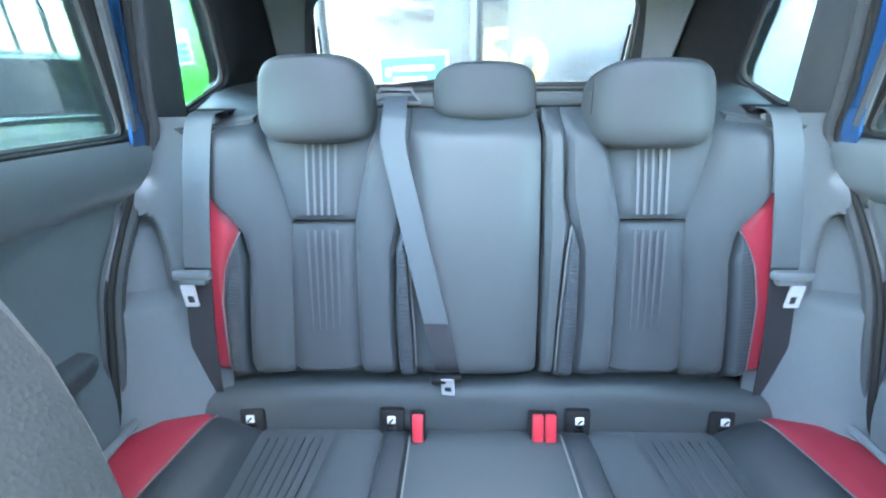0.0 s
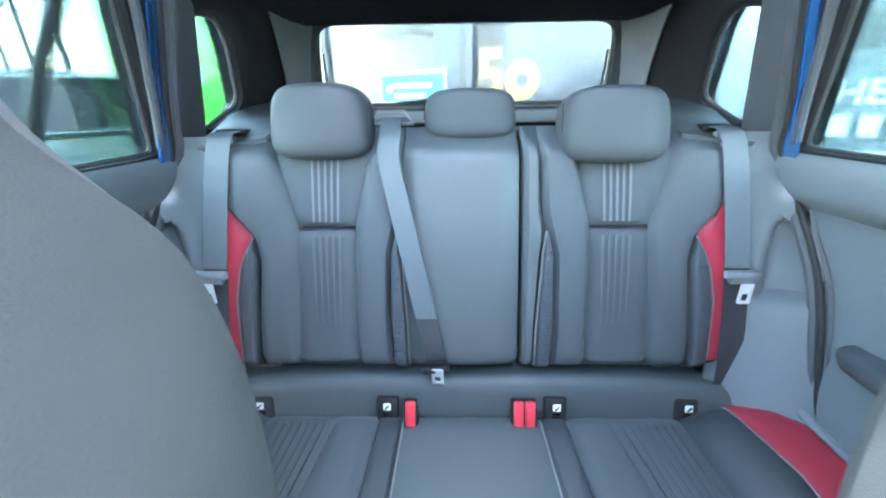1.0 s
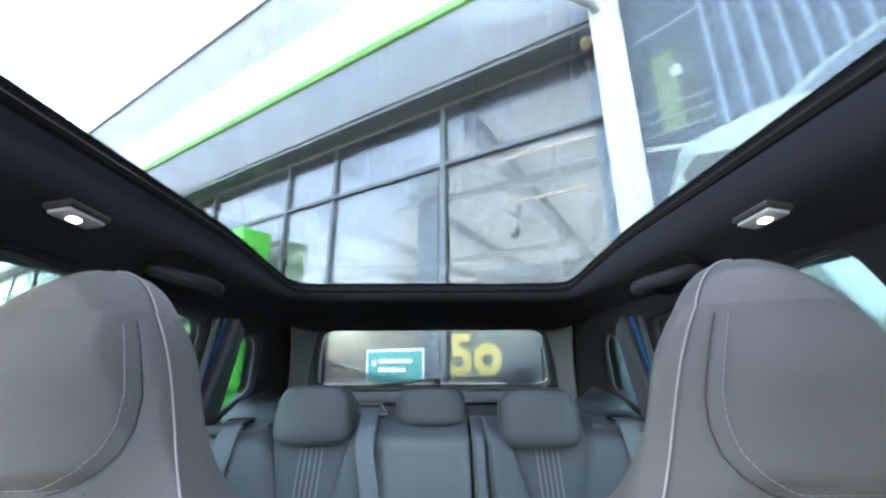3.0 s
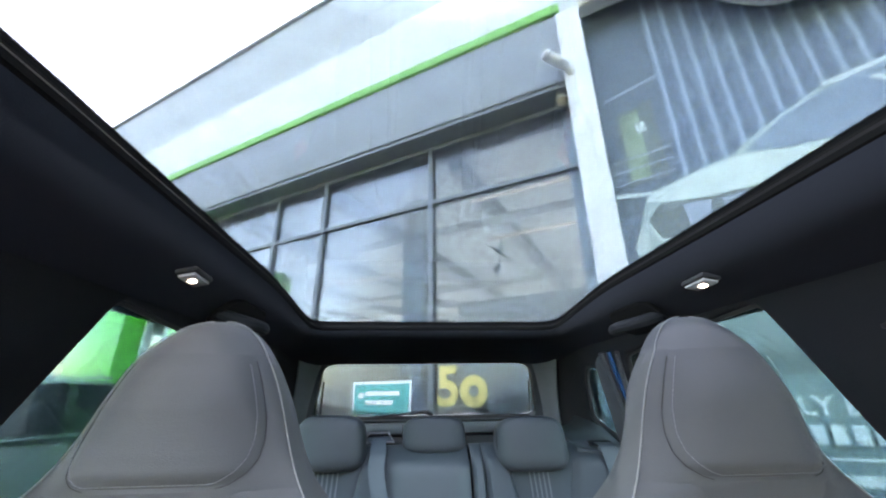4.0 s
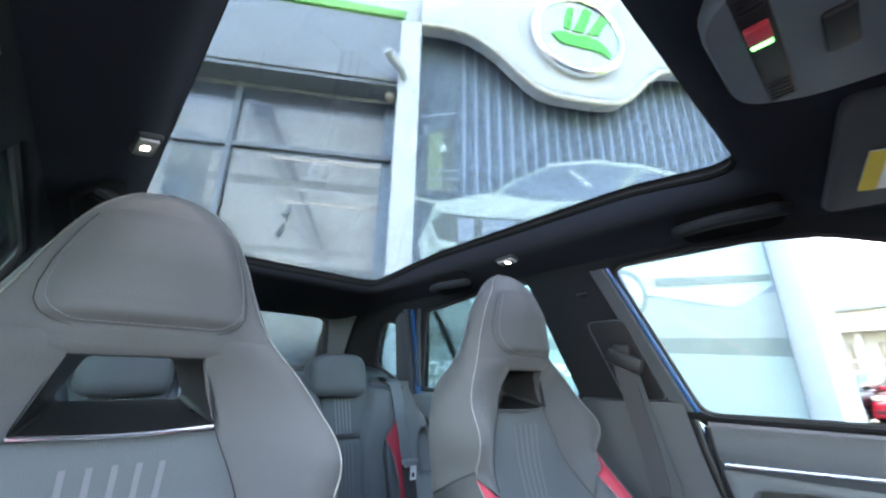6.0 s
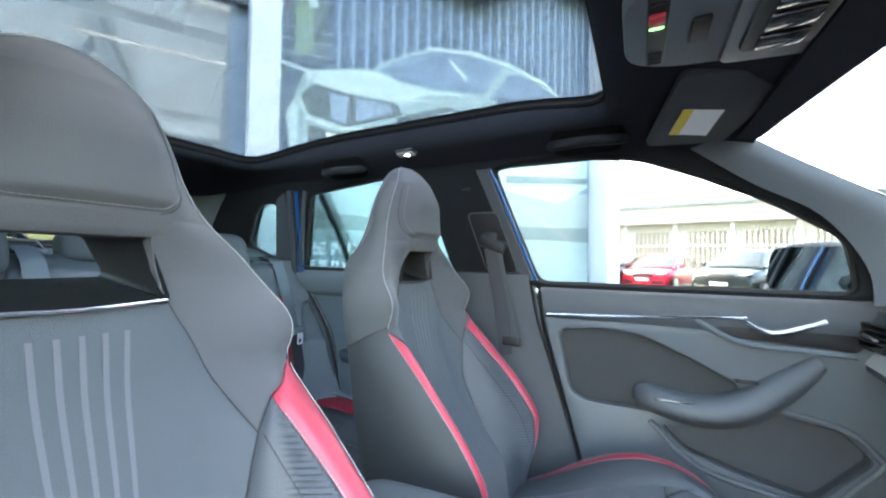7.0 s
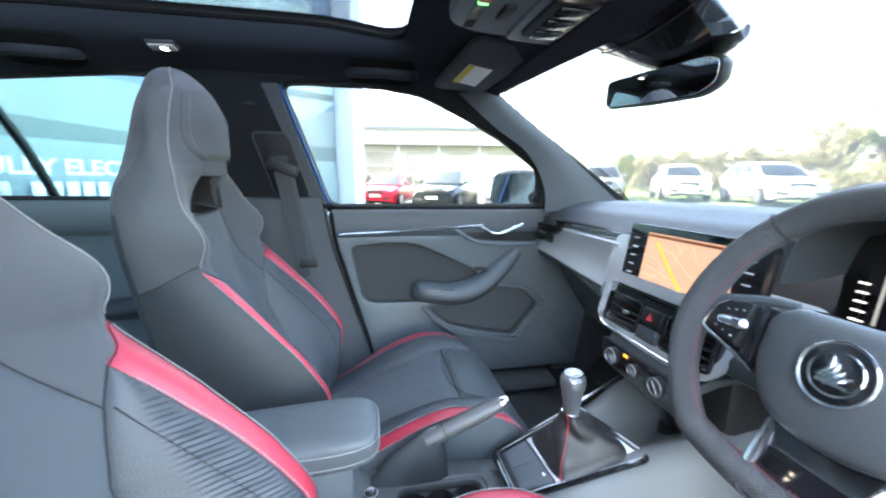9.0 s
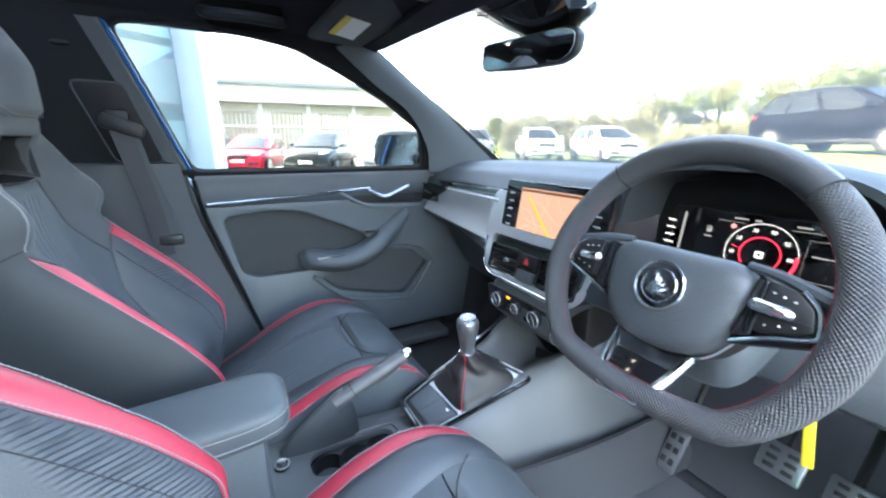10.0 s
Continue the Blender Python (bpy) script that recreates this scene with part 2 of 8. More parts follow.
def plate_with_holes(outline, holes, thick, m, r=0.006):
    """A flat plate in x, y with openings, thick along z, its rims rounded, placed by m."""
    bm = bmesh.new()
    for ring in (outline, *holes):
        vs = [bm.verts.new((*p, 0)) for p in ring]
        for a, b in zip(vs, vs[1:] + vs[:1]):
            bm.edges.new((a, b))
    bmesh.ops.triangle_fill(bm, edges=bm.edges[:], use_beauty=True, use_dissolve=False)
    rim = [e for e in bm.edges if len(e.link_faces) == 1]
    g = bmesh.ops.extrude_face_region(bm, geom=bm.faces[:])
    bmesh.ops.translate(bm, vec=(0, 0, thick), verts=[v for v in g["geom"] if isinstance(v, bmesh.types.BMVert)])
    bmesh.ops.recalc_face_normals(bm, faces=bm.faces)
    if r:
        edge = [e for e in bm.edges if len(e.link_faces) == 2 and e.calc_face_angle(0) > 1.2]
        bmesh.ops.bevel(bm, geom=edge, offset=r, segments=2, affect="EDGES", profile=0.5)
    bmesh.ops.transform(bm, matrix=m, verts=bm.verts)
    return bm


def tube(pts, r, n=8, closed=False, steps=0, flat=1.0):
    """A round bar through the points; r a number or a list; steps: smoothed to so many pieces."""
    if steps:
        src = list(pts) + ([pts[0]] if closed else [])
        rs = r if isinstance(r, (list, tuple)) else None
        pts = [spline(src, i / steps) for i in range(steps if closed else steps + 1)]
        if rs:
            r = [table([(i / (len(rs) - 1), q) for i, q in enumerate(rs)], i / steps) for i in range(len(pts))]
    pts = [Vector(p) for p in pts]
    bm = bmesh.new()
    rings = []
    k = len(pts)
    up = None
    for i, p in enumerate(pts):
        a = pts[(i - 1) % k] if closed or i else p
        b = pts[(i + 1) % k] if closed or i < k - 1 else p
        d = (b - a).normalized()
        if up is None:
            up = d.orthogonal().normalized()
        up = (up - d * up.dot(d)).normalized()
        side = d.cross(up)
        q = r[i] if isinstance(r, (list, tuple)) else r
        rings.append([bm.verts.new(p + q * (math.cos(2 * math.pi * j / n) * up + flat * math.sin(2 * math.pi * j / n) * side)) for j in range(n)])
    for i in range(k if closed else k - 1):
        A, B = rings[i], rings[(i + 1) % k]
        for j in range(n):
            bm.faces.new((A[j], A[(j + 1) % n], B[(j + 1) % n], B[j]))
    if not closed:
        bm.faces.new(rings[0][::-1])
        bm.faces.new(rings[-1])
    return bm


def ribbon(pts, width, across, thick=0.0015, steps=24):
    """A strap through the points, width along the vector across."""
    a = Vector(across).normalized() * width / 2
    path = [spline(pts, i / steps) for i in range(steps + 1)]
    return solid(sheet(lambda u, v: path[min(int(round(v * steps)), steps)] + a * (2 * u - 1), 4, steps), thick)


def disc(c, axis, r, h, n=32, bevel=0.0):
    """A round cylinder from c, h along the axis."""
    bm = bmesh.new()
    bmesh.ops.create_cone(bm, cap_ends=True, segments=n, radius1=r, radius2=r, depth=h)
    if bevel:
        bmesh.ops.bevel(bm, geom=[e for e in bm.edges if abs(e.verts[0].co.z - e.verts[1].co.z) < 1e-6], offset=bevel, segments=2, affect="EDGES")
    q = Vector(axis).to_track_quat("Z", "Y").to_matrix().to_4x4()
    bmesh.ops.transform(bm, matrix=Matrix.Translation(Vector(c) + Vector(axis).normalized() * h / 2) @ q, verts=bm.verts)
    return bm


def pad(c, s, power=3.5, m=None, nu=28, nv=16, shape=None):
    """A cushion: a rounded block of full sizes s; shape(p) may bend its points."""
    def f(u, v):
        a, b = 2 * math.pi * u, math.pi * (v - 0.5)
        sp = lambda w: math.copysign(abs(w) ** (2 / power), w)
        p = Vector((s[0] / 2 * sp(math.cos(a)) * sp(math.cos(b)), s[1] / 2 * sp(math.sin(a)) * sp(math.cos(b)), s[2] / 2 * sp(math.sin(b))))
        return shape(p) if shape else p
    bm = sheet(f, nu, nv, closed_u=True)
    bmesh.ops.remove_doubles(bm, verts=bm.verts, dist=1e-6)
    bmesh.ops.transform(bm, matrix=Matrix.Translation(c) @ (m if m is not None else Matrix()), verts=bm.verts)
    return bm


def lettering(name, text, size, m, material, parent, label="", depth=0.002, align="LEFT", bold=0.0, width=0.0):
    cu = bpy.data.curves.new(name, "FONT")
    cu.body, cu.size, cu.extrude, cu.align_x, cu.offset = text, size, depth, align, bold
    tmp = bpy.data.objects.new("tmp", cu)
    scene.collection.objects.link(tmp)
    me = bpy.data.meshes.new_from_object(tmp.evaluated_get(bpy.context.evaluated_depsgraph_get()))
    bpy.data.objects.remove(tmp)
    if width:
        xs = [v.co.x for v in me.vertices]
        me.transform(Matrix.Diagonal((width / (max(xs) - min(xs)), 1, 1, 1)))
    me.transform(m)
    bm = bmesh.new()
    bm.from_mesh(me)
    return part(name, bm, material, parent, label, smooth=0)


# ---------- the car's shell: roof, pillars, glass, floor ----------
SLOPE = 0.4   # lean of the side glass: x falls 0.4 m for each metre of height


def side_frame(s, k):
    """Places outlines drawn in (y, z) on the leaning side of the cabin, thick outwards; s: +1 passenger side, -1 driver's."""
    return Matrix(((0, -s * SLOPE, s, s * k), (1, 0, 0, 0), (0, 1, 0, 0), (0, 0, 0, 1)))


FRONT_WIN = rounded([(-0.262, 1.03), (-0.150, 1.38), (-0.36, 1.392), (-0.55, 1.37), (-0.69, 1.315), (-0.83, 1.25), (-0.975, 1.16), (-1.01, 1.03)], 0.035)
REAR_WIN = rounded([(0.03, 1.05), (0.105, 1.395), (0.32, 1.378), (0.615, 1.352), (0.765, 1.055)], 0.03)
QUARTER = rounded([(0.915, 1.085), (0.80, 1.325), (0.90, 1.34), (0.965, 1.30), (1.08, 1.155)], 0.045)
DOOR_END = [(0.30, 0.45), (0.50, 0.535), (0.60, 0.575), (0.68, 0.600), (0.74, 0.610), (0.80, 0.640), (0.90, 0.712), (1.00, 0.780), (1.06, 0.805), (1.2, 0.80)]   # height, rear end of the rear door


def SEAL(s):
    return [(s * (1.083 - 0.4 * z), y, z) for y, z in ((0.665, 1.365), (0.69, 1.28), (0.712, 1.20), (0.742, 1.11), (0.765, 1.05))] + [(s * 0.70, 0.755, 0.97), (s * 0.705, 0.70, 0.90), (s * 0.71, 0.635, 0.80), (s * 0.715, 0.60, 0.70), (s * 0.715, 0.545, 0.52)]


SIDE = [(-1.42, 1.02), (-0.775, 1.39), (-0.6, 1.43), (0.9, 1.43), (1.30, 1.40), (1.52, 1.02)]
def swell(ring, d):
    """The outline grown by about d on all sides."""
    a, b = ([p[i] for p in ring] for i in (0, 1))
    cy, cz, hy, hz = (min(a) + max(a)) / 2, (min(b) + max(b)) / 2, (max(a) - min(a)) / 2, (max(b) - min(b)) / 2
    return [(cy + (y - cy) * (1 + d / hy), cz + (z - cz) * (1 + d / hz)) for y, z in ring]


car_shell = thing("car_interior_shell", "blue estate car body with black headliner, dark pillars and glass roof", "car body", (0, 0, 0.2), kind="structure")
for s in (1, -1):
    part("pillar_trim", plate_with_holes(SIDE, [FRONT_WIN, REAR_WIN, QUARTER], 0.024, side_frame(s, 1.085), 0.008), PILLAR, car_shell, "dark grey plastic window surround and pillars")
    part("outer_skin", plate_with_holes([(y, z) for y, z in SIDE], [swell(FRONT_WIN, 0.03), swell(REAR_WIN, 0.032), swell(QUARTER, 0.035)], 0.03, side_frame(s, 1.124), 0.004), BLACK, car_shell, "black window surround outside")
    for nm, ring, gl in (("front_side_window", FRONT_WIN, CLEAR), ("rear_side_window", REAR_WIN, TINT), ("quarter_window", QUARTER, TINT)):
        if s < 0 and nm == "front_side_window":
            continue
        w = part(nm, prism(swell(ring, 0.012), 0.004, side_frame(s, 1.114)), gl, car_shell, smooth=0)
        w.visible_shadow = False
    # black rubber and pale grey rim round each opening
    for ring in (FRONT_WIN, REAR_WIN, QUARTER):
        m = side_frame(s, 1.084)
        part("window_seal", tube([m @ Vector((y, z, 0.02)) for y, z in ring], 0.007, 6, closed=True), RUBBER, car_shell)
    # dividing bar of the rear door glass
    part("window_divider", tube([(s * 0.59, 0.605, 1.37), (s * 0.66, 0.56, 1.20), (s * 0.72, 0.535, 1.03)], 0.012, 8, steps=10), BLACK, car_shell)
    # blue door frame and grey seals behind the rear door
    edge = [(s * (1.083 - 0.4 * z), y, z) for y, z in ((0.668, 1.365), (0.693, 1.28), (0.715, 1.20), (0.746, 1.11), (0.764, 1.055), (0.766, 1.03))]
    edge = [(x, y + 0.010, z) for x, y, z in edge]
    part("door_frame", ribbon(edge, 0.034, (0, 1, 0), 0.004, 20), BLUE, car_shell, "bright blue painted door frame")
    part("door_frame", ribbon([(s * (1.081 - 0.4 * z), y + 0.008, z) for y, z in ((0.752, 1.10), (0.766, 1.055), (0.770, 1.02), (0.762, 0.985))], 0.052, (0, 1, 0), 0.006, 12), BLUE, car_shell, "bright blue painted door frame")
    part("window_trim", tube([(s * (1.080 - 0.4 * z), y, z) for y, z in ((0.622, 1.36), (0.655, 1.30), (0.690, 1.22), (0.725, 1.14), (0.752, 1.07))], 0.008, 8, steps=16), CPILLAR, car_shell, "grey inner window frame")
    part("door_seal", tube([(x - s * 0.006, y + 0.022, z) for x, y, z in SEAL(s)], 0.006, 8, steps=20), RUBBER, car_shell)
    part("door_seal", tube([(x - s * 0.010, y + 0.038, z) for x, y, z in SEAL(s)], 0.010, 8, steps=20), CPILLAR, car_shell)
    front = [(s * 0.575, -0.145, 1.375), (s * 0.62, -0.175, 1.26), (s * 0.68, -0.215, 1.12), (s * 0.715, -0.25, 1.03), (s * 0.735, -0.275, 0.90), (s * 0.745, -0.32, 0.75), (s * 0.75, -0.40, 0.48)]
    part("door_frame", tube([(x + s * 0.004, y - 0.006, z) for x, y, z in front[:4]], 0.0065, 8, steps=20), BLUE, car_shell, "bright blue painted door frame")
    part("door_seal", tube([(x - s * 0.014, y + 0.017, z) for x, y, z in front], 0.011, 8, steps=20), RUBBER, car_shell)
    rim_b = [(-0.150, 1.376), (-0.178, 1.290), (-0.210, 1.190), (-0.238, 1.102), (-0.259, 1.038)]
    # lighter strip on the dark pillar: light on its front edge, put in as colour
    part("pillar_edge", ribbon([(s * (1.0815 - 0.4 * z), y + 0.030, z) for y, z in rim_b], 0.034, (0, 1, 0), 0.003, 20), CPILLAR, car_shell, "front edge of the middle pillar, paler as if lit")
    part("door_frame", tube([(s * (1.088 - 0.4 * z), y + 0.003, z) for y, z in rim_b], 0.0065, 8, steps=16), BLUE, car_shell, "bright blue painted door frame")
    part("seal_line", tube([(s * (1.081 - 0.4 * z), y + 0.011, z) for y, z in rim_b], 0.003, 6, steps=16), ARMGREY, car_shell, "pale seal edge")
    part("seal_line", tube([(x - s * 0.022, y + 0.010, z) for x, y, z in front], 0.0025, 6, steps=20), ARMGREY, car_shell, "pale seal edge")
    # rear pillar cover between the door opening and the quarter window
    part("rear_pillar_cover", prism(rounded([(0.735, 1.365), (0.795, 1.338), (0.912, 1.073), (0.87, 1.045), (0.805, 1.050), (0.770, 1.16)], 0.02), 0.006, side_frame(s, 1.078), 0.002), CPILLAR, car_shell, "grey rear pillar cover")
    # lower part of the middle pillar
    part("lower_pillar", loft([[(s * 0.640, 0.00, 1.06), (s * 0.625, -0.09, 1.06), (s * 0.672, -0.228, 1.06)],
                               [(s * 0.68, 0.00, 0.90), (s * 0.665, -0.10, 0.90), (s * 0.712, -0.250, 0.90)],
                               [(s * 0.71, -0.02, 0.75), (s * 0.69, -0.14, 0.75), (s * 0.732, -0.292, 0.75)],
                               [(s * 0.72, -0.04, 0.55), (s * 0.695, -0.2, 0.55), (s * 0.732, -0.352, 0.55)],
                               [(s * 0.72, -0.04, 0.33), (s * 0.69, -0.22, 0.33), (s * 0.732, -0.412, 0.33)]], 10, 20, 0.02), CPILLAR, car_shell, "dark grey lower pillar trim")
    # front pillar inner trim towards the dash
    def on_pillar(y, z, off):
        return (s * (off - 0.4 * z), y, z)
    part("front_pillar_trim", loft([[on_pillar(ya, za, 1.080), on_pillar((ya + yb) / 2, (za + zb) / 2 + 0.006, 1.066), on_pillar(yb, zb, 1.078)] for ya, za, yb, zb in
                                    ((-0.66, 1.378, -0.775, 1.385), (-0.785, 1.292, -0.885, 1.318), (-0.915, 1.215, -1.03, 1.232), (-1.005, 1.10, -1.19, 1.13), (-1.03, 1.01, -1.36, 1.02))], 10, 20, 0.006), ARMGREY, car_shell, "grey front pillar trim")
    # sill and lower body
    part("sill", box((s * 0.76, 0.1, 0.26), (0.10, 2.6, 0.16), 0.02), BLACK, car_shell)
    part("sill_trim", box((s * 0.675, 0.1, 0.338), (0.11, 2.4, 0.035), 0.012), TUNNEL, car_shell, "grey sill trim")

# roof: felt headliner round the glass opening, black frame, glass, painted skin
def dense(ring, step=0.06):
    out = []
    for a, b in zip(ring, ring[1:] + ring[:1]):
        n = max(1, int((Vector(b) - Vector(a)).length / step))
        out += [tuple(Vector(a).lerp(Vector(b), i / n)) for i in range(n)]
    return out


OPEN = dense(rounded([(-0.385, -0.488), (0.385, -0.488), (0.405, 0.775), (-0.405, 0.775)], 0.07, 8))


def grow(ring, d):
    return [(x * (1 + d / 0.35), 0.13 + (y - 0.13) * (1 + d / 0.61)) for x, y in ring]


def rim_z(y):
    """Height of the lower lip of the roof opening."""
    return 1.480 - 0.030 * smooth(0.30, 0.78, y) - 0.020 * smooth(-0.25, -0.49, y)


def roof_z(x, y, d=1.0):
    """The felt: it curves down steeply from the lip, then runs out to the side; d: the way from the lip."""
    flat = 1.430 - 0.040 * smooth(0.42, 0.60, abs(x)) * (1 - 0.7 * smooth(0.95, 1.25, y)) - 0.045 * smooth(0.80, 1.30, y) - 0.033 * smooth(-0.50, -0.85, y)
    return flat + (rim_z(y) - flat) * math.exp(-d / 0.022)


def ring_sheet(inner, outer, f, n=10):
    k = len(inner)
    return sheet(lambda u, v: f(*(Vector(inner[int(round(u * k)) % k]).lerp(Vector(outer[int(round(u * k)) % k]), v))), k, n, closed_u=True)


def out_ring(x0, y0, y1, y_mid=0.13):
    res = []
    for x, y in OPEN:
        dx, dy = x, y - y_mid
        q = min(x0 / max(abs(dx), 1e-6), ((y1 - y_mid) if dy > 0 else (y_mid - y0)) / max(abs(dy), 1e-6))
        res.append((dx * q, y_mid + dy * q))
    return res


OUTER = out_ring(0.585, -0.78, 1.275)
def felt(u, v):
    i = int(round(u * len(OPEN))) % len(OPEN)
    a, b = Vector(OPEN[i]), Vector(OUTER[i])
    p = a.lerp(b, v ** 1.8)
    return Vector((*p, roof_z(p.x, p.y, (p - a).length)))


part("headliner", solid(sheet(felt, len(OPEN), 24, closed_u=True), 0.006), HEADLINE, car_shell, "black felt headliner")
part("roof_frame", sheet(lambda u, v: (lambda p: Vector((p[0], p[1], rim_z(p[1]) + 0.028 * v)))(OPEN[int(round(u * len(OPEN))) % len(OPEN)]), len(OPEN), 3, closed_u=True), ROOFRIM, car_shell, "black roof opening frame")
part("roof_rubber", tube([(x, y, rim_z(y) + 0.006) for x, y in OPEN], 0.009, 8, closed=True), ROOFRIM, car_shell)
rg = part("roof_glass", solid(sheet(lambda u, v: (lambda x, y: Vector((x, y, rim_z(y) + 0.024)))(0.44 * (2 * u - 1), -0.54 + 1.37 * v), 8, 24), 0.004), ROOFGLASS, car_shell, "tinted panoramic roof glass")
rg.visible_shadow = False
part("roof_skin", solid(ring_sheet(grow(OPEN, 0.075), out_ring(0.60, -0.785, 1.38), lambda x, y: Vector((x, y, 1.505 - 0.10 * smooth(0.7, 1.35, y) - 0.07 * smooth(-0.45, -0.78, y) - 0.03 * smooth(0.4, 0.6, abs(x)))), 8), 0.004), BLUE, car_shell, "bright blue roof skin")
# rear end: tailgate frame, glass and trims
TM = Matrix(((1, 0, 0, 0), (0, 0.66, 0.75, 1.305), (0, -0.75, 0.66, 1.385), (0, 0, 0, 1)))
GATE = rounded([(-0.472, 0.010), (0.472, 0.010), (0.552, 0.335), (-0.552, 0.335)], 0.07)
part("tailgate_frame", plate_with_holes([(-0.56, -0.05), (0.56, -0.05), (0.66, 0.50), (-0.66, 0.50)], [GATE], 0.04, TM, 0.01), PLASTIC, car_shell, "dark grey tailgate trim")
gw = part("rear_window", prism(GATE, 0.004, TM @ Matrix.Translation((0, 0, 0.03))), REARGLASS, car_shell, "heated rear window", smooth=0)
gw.visible_shadow = False
part("window_seal", tube([TM @ Vector((x, y, 0.02)) for x, y in swell(GATE, 0.012)], 0.017, 8, closed=True), RUBBER, car_shell)
part("tailgate_lower", box((0, 1.66, 0.70), (1.40, 0.06, 0.75), 0.02), PLASTIC, car_shell)
for s in (1, -1):
    # rear corner trim, pale towards the glass, dark towards the side
    part("rear_corner_trim", loft([[(s * 0.515, 1.05, 1.41), (s * 0.505, 1.19, 1.395), (s * 0.475, 1.29, 1.39)],
                                   [(s * 0.541, 1.155, 1.335), (s * 0.532, 1.26, 1.335), (s * 0.505, 1.335, 1.335)],
                                   [(s * 0.587, 1.30, 1.22), (s * 0.572, 1.36, 1.22), (s * 0.545, 1.41, 1.22)],
                                   [(s * 0.632, 1.42, 1.10), (s * 0.61, 1.46, 1.10), (s * 0.58, 1.50, 1.10)]], 10, 14, 0.006), PALE, car_shell, "pale grey rear corner trim")
    part("gas_strut", tube([(s * 0.475, 1.37, 1.31), (s * 0.50, 1.47, 1.17)], 0.004, 6), BLACK, car_shell)
    part("rear_shoulder_trim", loft([[(s * 0.45, 0.80, 1.085), (s * 0.58, 0.79, 1.065), (s * 0.655, 0.84, 1.07)],
                                     [(s * 0.46, 0.90, 1.10), (s * 0.58, 0.90, 1.10), (s * 0.655, 0.93, 1.085)],
                                     [(s * 0.47, 1.05, 1.11), (s * 0.58, 1.06, 1.12), (s * 0.640, 1.06, 1.145)],
                                     [(s * 0.50, 1.20, 1.11), (s * 0.57, 1.22, 1.12), (s * 0.635, 1.22, 1.17)]], 10, 12, 0.01), PLASTIC, car_shell, "dark grey rear shoulder trim")
    # side trim between the rear seat and the door opening, with its hollow
    def arch(u, v, s=s):
        z = 1.085 - 0.70 * v
        x = 0.520 + 0.235 * u + 0.01 * math.sin(math.pi * v)
        ya, yb = 0.675 + 0.28 * (z - 0.6), table(DOOR_END, z) + 0.030 * smooth(0.4, 0.8, z)
        y = ya + (yb - ya) * u
        rim = table([(0.70, 0.606), (0.775, 0.612), (0.835, 0.623), (0.885, 0.642), (0.905, 0.660), (0.918, 0.700), (0.93, 0.80)], z)
        y += 0.036 * smooth(rim - 0.010, rim + 0.034, x) * smooth(0.738, 0.756, z)
        return Vector((s * x, y, z))
    part("rear_side_trim", solid(sheet(arch, 60, 110), 0.012), PALE, car_shell, "grey blue side trim beside the rear seat")
    part("trim_slot", box((s * 0.692, 0.768, 0.943), (0.006, 0.012, 0.036), 0.003, turn(-12, s * -16, 0)), BLACK, car_shell)
    part("slot_rim", tube([(s * (0.692 + 0.006 * math.cos(a) + 0.0045 * math.sin(a)), 0.763 + 0.004 * math.sin(a), 0.943 + 0.020 * math.sin(a)) for a in (2 * math.pi * i / 20 for i in range(20))], 0.0016, 5, closed=True), CPILLAR, car_shell)
part("rear_header", box((0, 1.285, 1.396), (1.06, 0.06, 0.018), 0.008), HEADLINE, car_shell, "black header above the rear window")
part("wiper", join(tube([(-0.26, 1.545, 1.150), (0.0, 1.535, 1.172)], 0.006, 6), tube([(0.0, 1.535, 1.172), (0.03, 1.55, 1.150)], 0.009, 6)), BLACK, car_shell, "rear wiper outside the glass")
def header(u, v):
    x = (2 * u - 1) * 0.50
    return Vector((x, -0.745 - (0.036 + 0.055 * (1 - abs(x) / 0.56) ** 1.3) * v, 1.392 - 0.006 * v))
part("header_rail", solid(sheet(header, 30, 4), 0.012), HEADLINE, car_shell, "black header above the windscreen")
part("parcel_shelf", box((0, 1.19, 1.055), (1.10, 0.60, 0.02), 0.006), CARPET, car_shell, "black parcel shelf")
part("shelf_edge", box((0, 0.925, 1.075), (1.0, 0.04, 0.03), 0.01), BLACK, car_shell)
part("sill_bar", box((0, 1.53, 1.098), (1.08, 0.05, 0.05), 0.015), PALE, car_shell, "grey lower window trim")
part("floor_carpet", box((0, 0.0, 0.285), (1.5, 3.2, 0.03), 0.01), CARPET, car_shell, "charcoal carpet floor")
part("bulkhead", loft([[(-0.78, -1.60, 0.28), (0, -1.60, 0.28), (0.78, -1.60, 0.28)], [(-0.78, -1.66, 0.6), (0, -1.66, 0.6), (0.78, -1.66, 0.6)],
                       [(-0.78, -1.66, 1.0), (0, -1.70, 1.0), (0.78, -1.66, 1.0)]], 8, 8, 0.02), CARPET, car_shell)
part("toe_board", loft([[(-0.76, -1.30, 0.30), (0, -1.30, 0.30), (0.76, -1.30, 0.30)], [(-0.76, -1.62, 0.55), (0, -1.62, 0.55), (0.76, -1.62, 0.55)]], 8, 6, 0.02), CARPET, car_shell)
